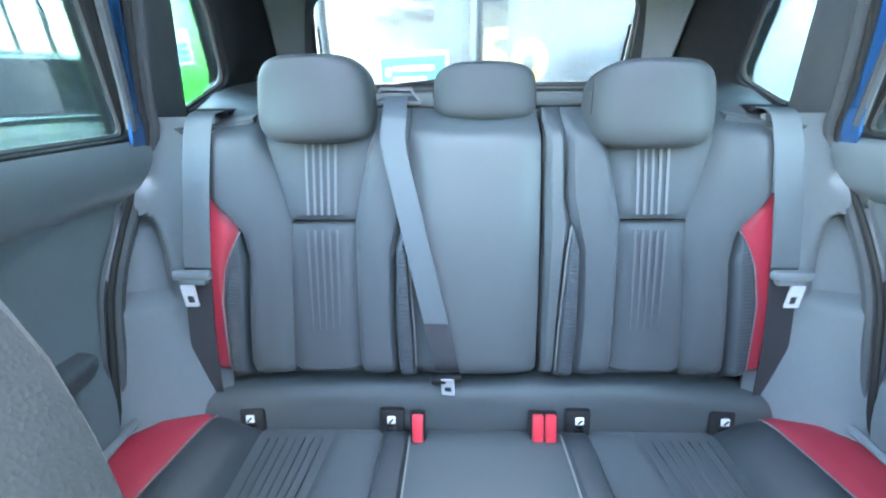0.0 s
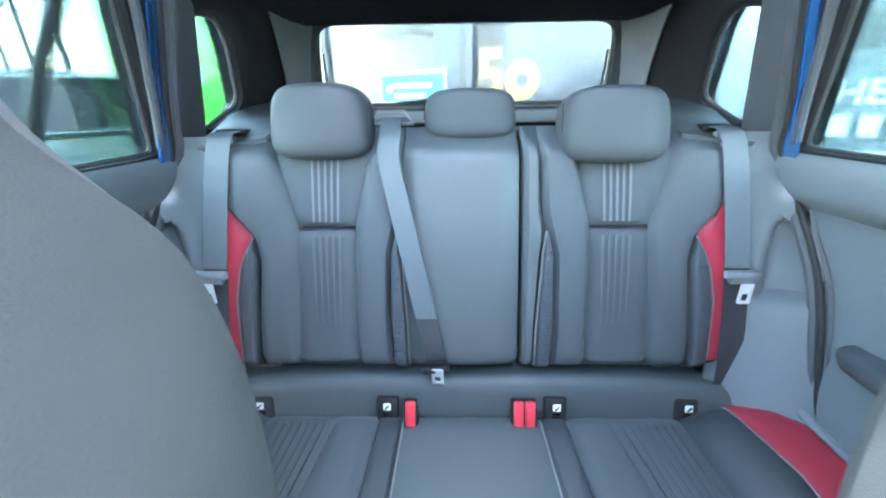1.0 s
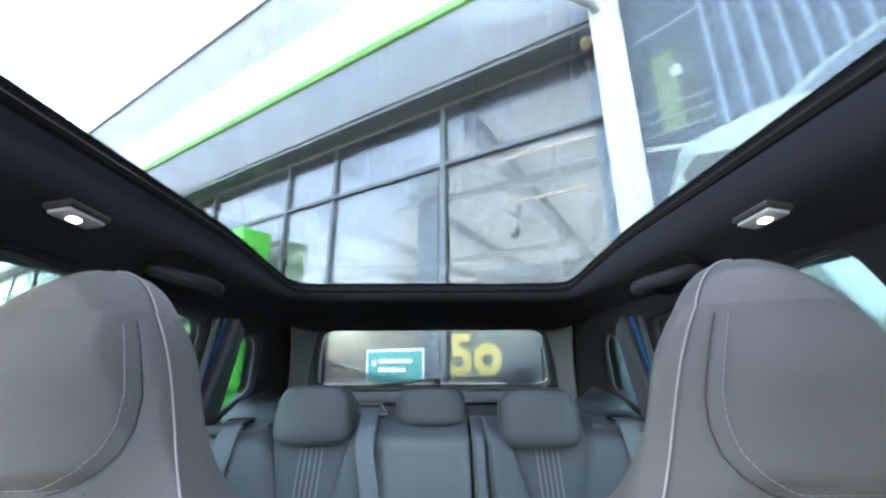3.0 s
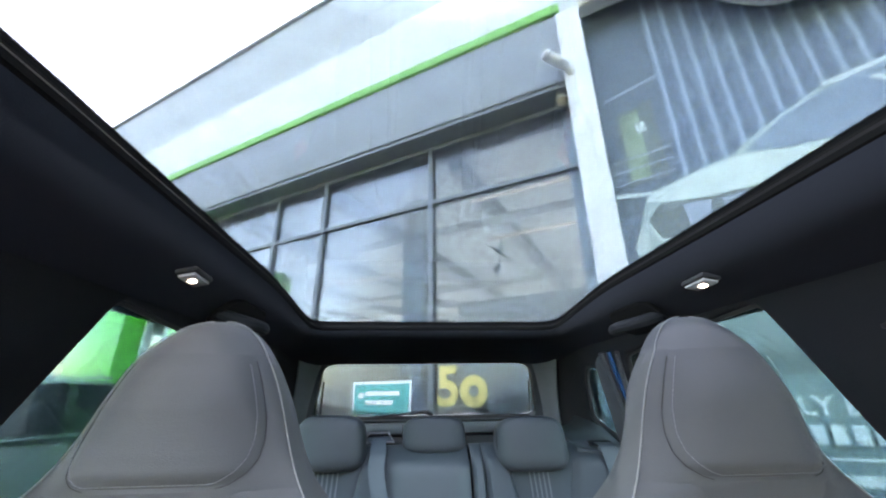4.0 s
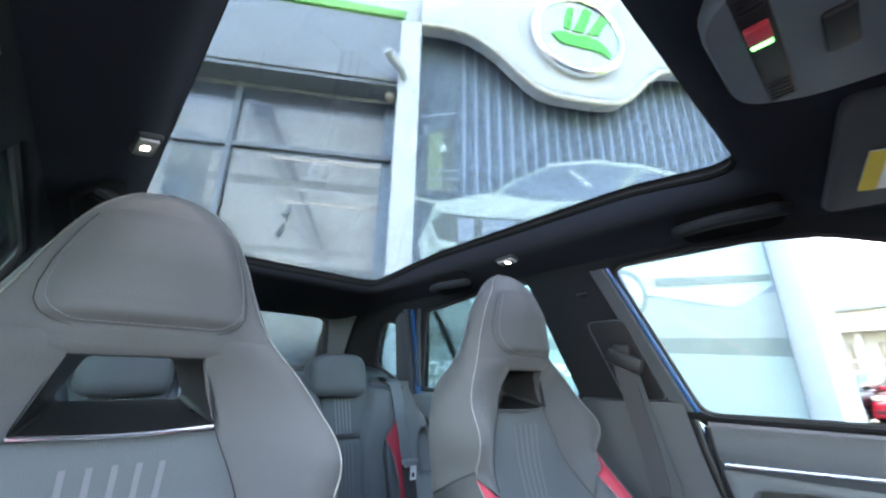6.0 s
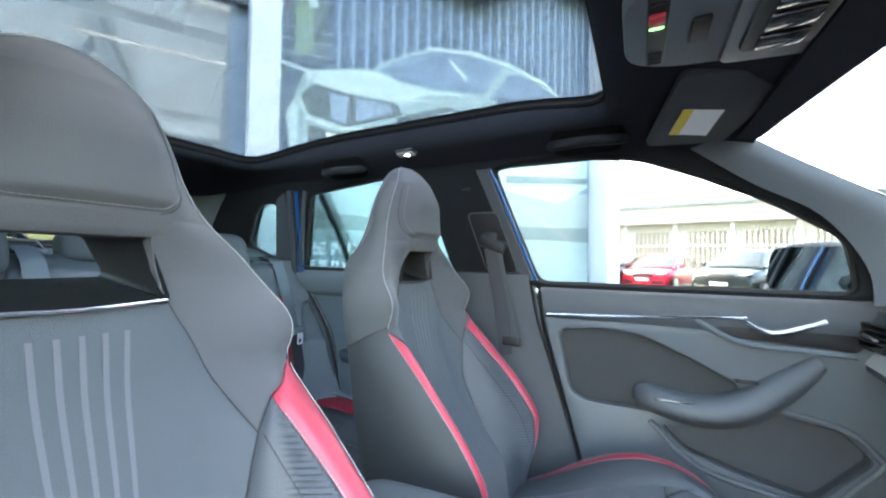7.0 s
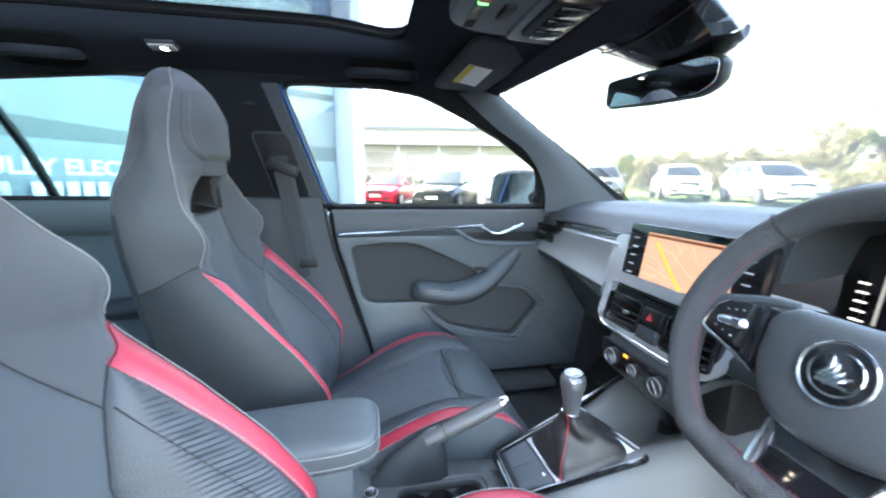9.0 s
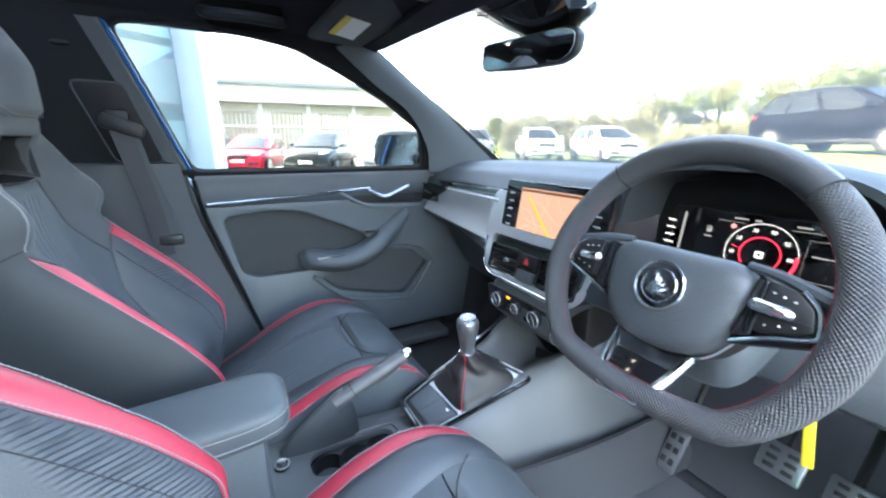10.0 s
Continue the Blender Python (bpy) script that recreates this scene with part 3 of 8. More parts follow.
# windscreen and bonnet
def screen(u, v):
    x = (2 * u - 1) * (0.56 + 0.145 * v)
    return Vector((x, -0.785 - 0.63 * v - (0.04 + 0.12 * v) * (1 - (2 * u - 1) ** 2), 1.405 - 0.39 * v))
ws = part("windscreen", sheet(screen, 16, 8), CLEAR, car_shell, "clear windscreen")
ws.visible_shadow = False
part("windscreen_band", sheet(lambda u, v: screen(u, v * 0.02) + Vector((0, 0.006, -0.004)), 16, 3), BLACK, car_shell)
part("bonnet", loft([[(-0.78, -1.55, 0.98), (0, -1.66, 1.00), (0.78, -1.55, 0.98)], [(-0.76, -1.95, 0.93), (0, -2.0, 0.97), (0.76, -1.95, 0.93)],
                     [(-0.68, -2.35, 0.78), (0, -2.4, 0.86), (0.68, -2.35, 0.78)], [(-0.6, -2.55, 0.5), (0, -2.65, 0.55), (0.6, -2.55, 0.5)]], 12, 14, 0.01), BLUE, car_shell, "bright blue bonnet")
for s in (1, -1):
    for ya, yb in (((-1.5, 1.9),) if s > 0 else ((-1.5, -1.17), (-0.26, 1.9))):
        part("outer_flank", box((s * 0.80, (ya + yb) / 2, 0.66), (0.05, yb - ya, 0.66), 0.02), BLUE, car_shell)
    part("cowl_side", box((s * 0.750, -1.36, 0.66), (0.03, 0.46, 0.76), 0.01), CARPET, car_shell)
    part("wing", box((s * 0.79, -1.95, 0.62), (0.06, 1.05, 0.62), 0.03), BLUE, car_shell)

# roof furniture
for s in (1, -1):
    lamp = thing("reading_lamp", "small lit reading lamp in dark satin frame in the headliner", "lamp", (s * 0.41, 0.078, 1.425), "roof reading lamps")
    m = Matrix.Translation((s * 0.414, 0.078, 1.422)) @ turn(0, s * 14, s * -6)
    part("frame", join(*[box((0, 0, 0), (0.031, 0.066, 0.009), 0.004, m.to_3x3().to_4x4())]), BLACK, lamp).location = m.translation
    part("lens", box((0, 0, 0), (0.024, 0.056, 0.006), 0.002, m.to_3x3().to_4x4()), LENS, lamp).location = m.translation + Vector((0, 0, -0.006))
    part("bulb", box((0, 0, 0), (0.010, 0.014, 0.005), 0.003, m.to_3x3().to_4x4()), LAMP, lamp, "lit bulb").location = m.translation + Vector((0, -0.004, -0.009))
    for y0, y1, g in ((0.27, 0.43, "rear"), (-0.34, -0.52, "front")):
        h = thing("grab_handle", "folded black plastic grab handle under the roof edge", "grab handle", (s * 0.46, (y0 + y1) / 2, 1.41), "roof grab handles")
        d = 1 if y1 > y0 else -1
        part("grip", tube([(s * 0.462, y0 + d * 0.004, 1.402), (s * 0.425, y0 + d * 0.020, 1.391), (s * 0.405, (y0 + y1) / 2, 1.388), (s * 0.425, y1 - d * 0.020, 1.391), (s * 0.462, y1 - d * 0.004, 1.402)], 0.0130, 10, steps=18), PILLAR, h)
        part("backing", prism(rounded([(-0.042, -0.088), (0.042, -0.088), (0.042, 0.088), (-0.042, 0.088)], 0.041, 6), 0.014, Matrix.Translation((s * 0.452, (y0 + y1) / 2, 1.403)) @ turn(0, s * 40, 0), 0.004), ROOFRIM, h, "black oval handle recess")
# roof console with switches and emergency button
rc = thing("roof_console", "dark grey roof console with lamp, switches and red button", "roof console", (0, -0.70, 1.42))
part("body", prism(rounded([(-0.075, -0.528), (0.075, -0.528), (0.110, -0.585), (0.118, -0.65), (0.144, -0.81), (0.12, -0.86), (-0.12, -0.86), (-0.144, -0.81), (-0.118, -0.65), (-0.110, -0.585)], 0.03), 0.03, Matrix.Translation((0, 0, 1.395)), 0.008), DOORTRIM, rc)
part("lower_panel", prism(rounded([(-0.112, -0.648), (0.112, -0.648), (0.130, -0.80), (0.115, -0.845), (-0.115, -0.845), (-0.130, -0.80)], 0.02), 0.012, Matrix.Translation((0, 0, 1.388)), 0.005), SATINGREY, rc, "satin grey lower panel")
part("switch_box", prism(rounded([(-0.075, -0.664), (0.068, -0.664), (0.072, -0.742), (-0.079, -0.742)], 0.012), 0.012, Matrix.Translation((0, 0, 1.380)), 0.004), BLACK, rc, "black switch block")
part("side_strip", box((-0.015, -0.567, 1.396), (0.20, 0.024, 0.006), 0.003), BLACK, rc)
for i in range(5):
    part("vent_slot", box((-0.098 + 0.007 * i, -0.567, 1.3925), (0.003, 0.018, 0.003), 0.001), BLACK, rc)
    part("vent_slot", box((0.047 + 0.007 * i, -0.567, 1.3925), (0.003, 0.018, 0.003), 0.001), BLACK, rc)
part("red_button", box((-0.040, -0.566, 1.391), (0.022, 0.018, 0.007), 0.002), BUCKLE, rc, "red emergency call button")
part("green_light", box((-0.025, -0.566, 1.391), (0.005, 0.016, 0.006), 0.001), glow("green_led", (0.1, 1.0, 0.2), 3.0), rc, "green status light")
part("rocker_switch", box((0.005, -0.615, 1.392), (0.055, 0.022, 0.008), 0.004), BLACK, rc)
for x in (-0.050, -0.004, 0.042):
    part("switch", box((x, -0.703, 1.378), (0.034, 0.050, 0.008), 0.004), GLOSSBLACK, rc, "gloss black switch")
part("lamp_lens", box((-0.02, -0.785, 1.386), (0.10, 0.030, 0.006), 0.003), LENS, rc)
part("bulb", disc((-0.104, -0.690, 1.380), (0, 0, 1), 0.010, 0.008), LAMP, rc, "lit roof lamp")
for s in (1,):
    v = thing("sun_visor", "black sun visor folded up with paper warning label", "sun visor", (s * 0.36, -0.66, 1.38))
    hang = lambda d: Matrix(((1, 0, 0, 0), (0, 1, 0, 0), (-0.15, -0.07, 1, 1.38155 + d), (0, 0, 0, 1)))
    part("flap", prism(rounded([(0.161, -0.608), (0.415, -0.560), (0.460, -0.712), (0.255, -0.772), (0.200, -0.778)], 0.022), 0.016, hang(0.0015), 0.006), VISOR, v)
    part("warning_label", prism([(0.271, -0.622), (0.364, -0.604), (0.402, -0.674), (0.303, -0.690)], 0.001, hang(0.0), 0.0), PAPER, v, "white paper warning label")
    part("label_band", prism([(0.271, -0.622), (0.364, -0.604), (0.3735, -0.6215), (0.279, -0.639)], 0.001, hang(-0.0012), 0.0), YELLOWP, v, "yellow label edge")
    part("clip", tube([(0.255, -0.752, 1.400), (0.239, -0.760, 1.392), (0.225, -0.766, 1.398)], 0.006, 8, steps=6), CHROME, v, "chrome visor clip")
# inside mirror
im = thing("rear_view_mirror", "black rear view mirror under a large dark sensor shroud", "mirror", (0.03, -0.95, 1.30))
mm = Matrix(((-0.963, -0.02, -0.27, 0.014), (-0.27, 0.08, 0.95, -0.918), (0.0, 0.996, -0.10, 1.298), (0, 0, 0, 1)))
shape_m = rounded([(-0.118, -0.026), (-0.02, -0.033), (0.080, -0.034), (0.112, -0.018), (0.118, 0.020), (0.092, 0.032), (-0.112, 0.030)], 0.014)
part("housing", prism(shape_m, -0.035, mm, 0.010), BLACK, im)
part("mirror_glass", prism([(x * 0.955, y * 0.88) for x, y in shape_m], 0.003, mm, 0.001), MIRROR, im, "silvered glass", smooth=0)
part("stem", tube([(-0.03, -0.955, 1.31), (-0.03, -0.985, 1.34)], 0.018, 10), BLACK, im)
part("shroud", loft([[(0.135, -0.80, 1.412), (0.07, -0.795, 1.404), (0.0, -0.79, 1.400), (-0.07, -0.795, 1.404), (-0.135, -0.80, 1.412)], [(0.128, -0.87, 1.388), (0.07, -0.862, 1.374), (0.0, -0.86, 1.368), (-0.07, -0.862, 1.374), (-0.130, -0.87, 1.388)],
                     [(0.104, -0.94, 1.360), (0.06, -0.928, 1.342), (0.0, -0.924, 1.334), (-0.06, -0.928, 1.342), (-0.116, -0.94, 1.358)], [(0.072, -0.99, 1.352), (0.04, -0.985, 1.330), (-0.01, -0.983, 1.322), (-0.05, -0.985, 1.330), (-0.092, -0.99, 1.350)],
                     [(0.060, -1.01, 1.375), (0.03, -1.012, 1.365), (-0.01, -1.014, 1.362), (-0.05, -1.012, 1.365), (-0.080, -1.01, 1.375)]], 18, 22, 0.008), GLOSSBLACK, im, "dark moulded sensor shroud")
part("shroud_seam", tube([(0.128, -0.868, 1.384), (0.07, -0.860, 1.370), (0.0, -0.858, 1.364), (-0.07, -0.860, 1.370), (-0.130, -0.868, 1.384)], 0.0015, 6, steps=16), SEAM, im)
# door mirror outside the passenger window
dm = thing("door_mirror", "door mirror with black housing outside the side window", "door mirror", (0.86, -1.02, 1.06))
part("housing", pad((0.885, -1.015, 1.085), (0.25, 0.13, 0.165), 3.0, turn(0, 0, 40)), BLACK, dm)
part("mirror_glass", prism(rounded([(-0.10, -0.06), (0.10, -0.06), (0.10, 0.062), (-0.085, 0.062)], 0.03), 0.002, Matrix.Translation((0.838, -0.958, 1.087)) @ turn(88, 0, 222)), MIRROR, dm, "silvered glass", smooth=0)
part("foot", tube([(0.73, -1.03, 1.05), (0.82, -1.03, 1.06)], 0.025, 8), BLACK, dm)


# ---------- rear bench ----------
def panel(surf, lo, hi, z0, z1, puff, nu=8, nz=24, back=0.03, out=Vector((0, -1, 0)), ripple=None, lift=None):
    """One upholstered field between the lines lo(z) and hi(z), raised in its middle and tucked in at its seams."""
    def f(u, v):
        z = z0 + (z1 - z0) * v
        x = lo(z) + (hi(z) - lo(z)) * u
        h = (1 - abs(2 * u - 1) ** 5) * (1 - abs(2 * v - 1) ** 14)
        return Vector(surf(x, z)) + out * (puff * h) + (lift or out) * (ripple(u, z) if ripple else 0)
    bm = sheet(f, nu, nz)
    rim = [e for e in bm.edges if len(e.link_faces) == 1]
    g = bmesh.ops.extrude_edge_only(bm, edges=rim)
    bmesh.ops.translate(bm, vec=-out * back, verts=[q for q in g["geom"] if isinstance(q, bmesh.types.BMVert)])
    return bm


def line(rows):
    return lambda z: table(rows, z)


def widen(ring, d):
    """A flat outline moved outwards from its middle by about d."""
    c = sum((Vector(p) for p in ring), Vector((0, 0))) / len(ring)
    return [tuple(c + (Vector(p) - c) * (1 + d / max((Vector(p) - c).length, 1e-6))) for p in ring]


def stitches(pts, r, step=0.0075, gap=0.16, n=5):
    """A sewn cord along the points, drawn in between its stitches."""
    out, run = [], [Vector(pts[0])]
    for q in pts[1:]:
        q = Vector(q)
        while (q - run[-1]).length > 0.0004:
            left = step - sum((b - a).length for a, b in zip(run, run[1:]))
            d = q - run[-1]
            if d.length < left:
                run.append(q)
                break
            run.append(run[-1] + d.normalized() * left)
            out.append((run[0].lerp(run[-1], gap / 2), run[0].lerp(run[-1], 1 - gap / 2)))
            run = [run[-1]]
    path, rs = [], []
    for a, b in out:
        path += [a, a.lerp(b, 0.22), a.lerp(b, 0.78), b]
        rs += [r * 0.4, r, r, r * 0.4]
    return tube(path, rs, n)


def seam_line(surf, xs, z0, z1, r, lift=0.004, steps=30, out=Vector((0, -1, 0))):
    return tube([Vector(surf(xs(z), z)) + out * lift for z in (z0 + (z1 - z0) * i / steps for i in range(steps + 1))], r, 6)


def rear_surf(x, z):
    y = 0.655 + 0.28 * (z - 0.6) - 0.012 * math.sin(math.pi * min(max((z - 0.58) / 0.5, 0), 1))
    y += 0.05 * smooth(1.04, 1.10, z) + 0.04 * smooth(0.62, 0.57, z)
    return x, y, z


Z0, Z1 = 0.575, 1.098


def rear_backrest(s, inner):
    """s: side; inner: the x at which the backrest ends towards the split."""
    ob = thing("rear_backrest_unit", "charcoal rear backrest with red side inserts and grey woven stripes", "car seat", (s * 0.33, 0.70, 0.5), "rear seat backs")
    edge = s * 0.546
    red_in = line([(0.575, s * 0.494), (0.62, s * 0.512), (0.75, s * 0.515), (0.82, s * 0.503), (0.85, s * 0.491), (0.885, s * 0.470), (0.94, s * 0.532), (1.1, s * 0.534)])
    bol = line([(0.575, s * 0.474), (0.70, s * 0.470), (0.83, s * 0.461), (0.88, s * 0.472), (0.94, s * 0.532), (1.1, s * 0.534)])
    st_o = line([(0.575, s * 0.388), (0.90, s * 0.374), (1.03, s * 0.415), (1.1, s * 0.44)])
    st_i = line([(0.575, s * 0.250), (0.90, s * 0.252), (1.03, s * 0.225), (1.1, s * 0.20)])
    bi = line([(0.575, s * 0.172), (0.70, s * 0.178), (0.85, s * 0.175), (0.90, s * 0.160), (0.94, s * 0.150), (1.1, s * 0.148)])
    ib = line([(0.575, s * 0.136), (0.70, s * 0.140), (0.84, s * 0.150), (0.90, s * 0.158), (0.94, s * 0.148), (1.1, s * 0.146)])
    rs = rear_surf
    part("red_insert", panel(rs, lambda z: edge, red_in, 0.58, 0.945, 0.006, 5, 30), RED, ob, "crimson side insert")
    part("side_bolster", panel(rs, red_in, bol, Z0, 0.89, 0.022, 8, 150, ripple=lambda u, z: 0.0007 * math.sin((z + 0.006 * u) * 900) * smooth(0.9, 0.5, u)), RIB, ob, "fine ribbed bolster")
    part("outer_field", panel(rs, bol, st_o, Z0, Z1, 0.020, 8, 34), WEAVE, ob)
    part("centre_field", panel(rs, st_o, st_i, Z0, 0.897, 0.012, 8, 24), WEAVE, ob)
    part("yoke_field", panel(rs, st_o, st_i, 0.903, Z1, 0.013, 8, 16), WEAVE, ob)
    part("inner_field", panel(rs, st_i, bi, Z0, Z1, 0.020, 7, 34), WEAVE, ob)
    part("inner_bolster", panel(rs, bi, ib, Z0, 0.905, 0.024, 6, 150, ripple=lambda u, z: 0.0007 * math.sin(z * 900)), RIB, ob, "fine ribbed bolster")
    part("middle_field", panel(rs, ib, lambda z: inner, Z0, Z1, 0.016 if s > 0 else 0.022, 10 if s < 0 else 4, 34), LEATHER, ob)
    part("piping", seam_line(rs, red_in, 0.60, 0.885, 0.0016, 0.012), STITCH, ob, "white stitched piping")
    part("piping", seam_line(rs, ib, 0.60, 0.895, 0.0014, 0.014), STITCH, ob, "white stitched piping")
    part("cross_seam", tube([Vector(rs(st_o(0.90) + (st_i(0.90) - st_o(0.90)) * i / 8, 0.90)) + Vector((0, -0.004, 0)) for i in range(9)], 0.0016, 6), SEAM, ob)
    mid = 0.3075 * s - 0.004
    for i in range(5):
        x = mid + (i - 2) * 0.0130
        for a, b in ((0.915, 1.04), (0.70, 0.888)):
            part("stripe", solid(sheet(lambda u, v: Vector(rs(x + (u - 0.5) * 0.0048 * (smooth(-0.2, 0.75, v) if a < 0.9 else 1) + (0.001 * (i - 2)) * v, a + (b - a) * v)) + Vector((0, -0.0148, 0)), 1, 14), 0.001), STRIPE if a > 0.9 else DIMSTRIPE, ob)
    part("back_shell", box((( edge + inner) / 2, 0.81, 0.83), (abs(edge - inner) - 0.01, 0.05, 0.52), 0.02, turn(-15.6, 0, 0)), CARPET, ob)
    return ob


bk1, bk2 = rear_backrest(-1, 0.101), rear_backrest(1, 0.111)
tagged(bk1, "wide charcoal rear backrest with red insert, grey stripes and middle place")


def headrest(parent, x, z, w, h, d, y, lean=10):
    hr = part("headrest", pad((x, y, z), (w, d, h), 4.2, turn(-lean, 0, 0), 40, 22, lambda p: Vector((p.x * (1 - 0.10 * (p.z / h + 0.5) ** 2 * 0.6), p.y + 0.42 * p.x * p.x / w + 0.10 * (p.z / h) * d, p.z))), HEADSKIN, parent, "plump charcoal headrest")
    for k in (-1, 1):
        part("post", tube([(x + k * w * 0.28, y + 0.03, z - h / 2 - 0.045), (x + k * w * 0.28, y + 0.02, z)], 0.006, 8), CHROME, hr)
    part("headrest_seam", tube([(x - w * 0.49, y - 0.01, z - h * 0.1), (x - w * 0.49, y + 0.0, z + h * 0.3)], 0.001, 5), SEAM, hr)


headrest(bk1, -0.318, 1.114, 0.212, 0.152, 0.125, 0.788)
headrest(bk1, -0.001, 1.126, 0.208, 0.108, 0.09, 0.85)
headrest(bk2, 0.298, 1.102, 0.224, 0.154, 0.125, 0.788)

# cushion of the bench
cu = thing("rear_seat_cushion", "charcoal rear bench cushion with red side wedges and anchor covers", "car seat", (0, 0.40, 0.33))


def cush(x, y):
    z = 0.462 + 0.055 * (y - 0.12) - 0.10 * smooth(0.20, 0.08, y) ** 2 - 0.012 * smooth(0.59, 0.63, y) + 0.035 * smooth(0.44, 0.56, abs(x))
    return x, y, z


up = Vector((0, 0, 1))


def cpanel(name, lo, hi, y0, y1, puff, material, label="", nu=7):
    return part(name, panel(lambda x, y: cush(x, y), lo, hi, y0, y1, puff, nu, 20, 0.12, up), material, cu, label)


for s in (1, -1):
    a, b, c, d, e = line([(0.08, s * 0.165), (0.63, s * 0.150)]), line([(0.08, s * 0.235), (0.63, s * 0.205)]), line([(0.08, s * 0.37), (0.63, s * 0.30)]), line([(0.08, s * 0.475), (0.63, s * 0.455)]), line([(0.08, s * 0.56), (0.45, s * 0.585), (0.63, s * 0.545)])
    f = line([(0.08, s * 0.71), (0.45, s * 0.715), (0.54, s * 0.705), (0.60, s * 0.65), (0.645, s * 0.60)])
    cpanel("inner_bolster", a, b, 0.08, 0.62, 0.016, RIB, "fine ribbed bolster")
    cpanel("side_field", b, c, 0.08, 0.62, 0.014, WEAVE)
    cpanel("centre_field", c, d, 0.08, 0.62, 0.012, WEAVE)
    cpanel("outer_bolster", d, e, 0.08, 0.62, 0.02, RIB, "fine ribbed bolster")
    cpanel("red_wedge", e, f, 0.10, 0.645, 0.008, RED, "crimson side wedge")
    part("piping", seam_line(lambda x, y: cush(x, y), a, 0.10, 0.60, 0.0018, 0.004, out=up), STITCH, cu, "white stitched piping")
    part("piping", seam_line(lambda x, y: cush(x, y), e, 0.10, 0.62, 0.0018, 0.004, out=up), STITCH, cu, "white stitched piping")
    part("piping", seam_line(lambda x, y: cush(x, y), f, 0.10, 0.62, 0.0018, 0.004, out=up), STITCH, cu, "white stitched piping")
    for i in range(7):
        q = line([(0.08, s * (0.385 + 0.011 * i)), (0.63, s * (0.315 + 0.0185 * i))])
        part("groove", seam_line(lambda x, y: cush(x, y), q, 0.12, 0.58, 0.0022, 0.0115, out=up), RIB, cu)
    for x in (0.189, 0.477):
        cv = part("anchor_cover", box((s * x, 0.622, 0.500), (0.052, 0.02, 0.064), 0.007, turn(-14, 0, 0)), BLACK, cu, "black child-seat anchor cover")
        part("pull_slot", box((s * x, 0.611, 0.491), (0.020, 0.006, 0.020), 0.003, turn(-14, 0, 0)), GLOSSBLACK, cv)
        part("symbol", box((s * x, 0.6105, 0.5165), (0.017, 0.004, 0.016), 0.002, turn(-14, 0, 0)), WHITEP, cv, "white printed symbol")
        part("symbol_mark", tube([(s * x - 0.004, 0.6075, 0.512), (s * x + 0.004, 0.6085, 0.521)], 0.002, 5), BLACK, cv)
cpanel("middle_field", line([(0.08, -0.165), (0.63, -0.150)]), line([(0.08, 0.165), (0.63, 0.150)]), 0.08, 0.62, 0.01, LEATHER, "", 9)
part("riser", loft([[(-0.57, 0.60, 0.44), (-0.3, 0.622, 0.44), (0, 0.622, 0.44), (0.3, 0.622, 0.44), (0.57, 0.60, 0.44)],
                    [(-0.575, 0.612, 0.50), (-0.3, 0.628, 0.50), (0, 0.628, 0.50), (0.3, 0.628, 0.50), (0.575, 0.612, 0.50)],
                    [(-0.56, 0.630, 0.555), (-0.3, 0.640, 0.56), (0, 0.640, 0.56), (0.3, 0.640, 0.56), (0.56, 0.630, 0.555)],
                    [(-0.52, 0.68, 0.568), (-0.3, 0.69, 0.575), (0, 0.69, 0.575), (0.3, 0.69, 0.575), (0.52, 0.68, 0.568)]], 24, 10, 0.02), LEATHER, cu)
part("base", box((0, 0.36, 0.34), (1.30, 0.50, 0.12), 0.03), CARPET, cu)
for x, w, y in ((-0.134, 0.026, 0.600), (0.114, 0.050, 0.602)):
    bkl = thing("belt_buckle", "red plastic seat belt buckle between the rear cushions", "belt buckle", (x, y, 0.48), "rear belt buckles")
    part("body", box((x, y, 0.512), (w + 0.006, 0.022, 0.060), 0.005, turn(-18, 0, 0)), BLACK, bkl)
    n = 2 if w > 0.04 else 1
    for i in range(n):
        xx = x + (i - (n - 1) / 2) * 0.025
        part("button", box((xx, y - 0.010, 0.517), (0.022, 0.012, 0.056), 0.004, turn(-18, 0, 0)), BUCKLE, bkl, "red release button")

# belts of the rear seats
for s in (1, -1):
    b = thing("rear_seat_belt", "grey rear seat belt hanging with its tongue", "seat belt", (s * 0.545, 0.67, 0.45), "rear seat belts")
    part("webbing", ribbon([(s * 0.538, 0.822, 1.098), (s * 0.539, 0.772, 1.080), (s * 0.546, 0.725, 0.96), (s * 0.556, 0.688, 0.82)], 0.052, (1, 0, 0)), WEB, b)
    # same belt below the tongue, in darker webbing to paint the shade there
    part("lower_webbing", ribbon([(s * 0.558, 0.694, 0.82), (s * 0.562, 0.665, 0.70), (s * 0.565, 0.645, 0.58), (s * 0.566, 0.63, 0.46)], 0.056, (1, 0.1 * s, 0)), DARKWEB, b)
    t = part("tongue", join(box((s * 0.558, 0.672, 0.812), (0.074, 0.018, 0.020), 0.008), box((s * 0.558, 0.672, 0.800), (0.050, 0.014, 0.016), 0.004)), PALE, b, "grey plastic tongue grip")
    part("steel", plate_with_holes(rounded([(-0.013, -0.035), (0.013, -0.035), (0.013, 0.01), (-0.013, 0.01)], 0.003), [rounded([(-0.007, -0.028), (0.007, -0.028), (0.007, -0.012), (-0.007, -0.012)], 0.002)], 0.003, Matrix.Translation((s * 0.559, 0.655, 0.790)) @ turn(90, 0, 0), 0.0), TONGUE, t, "steel tongue")
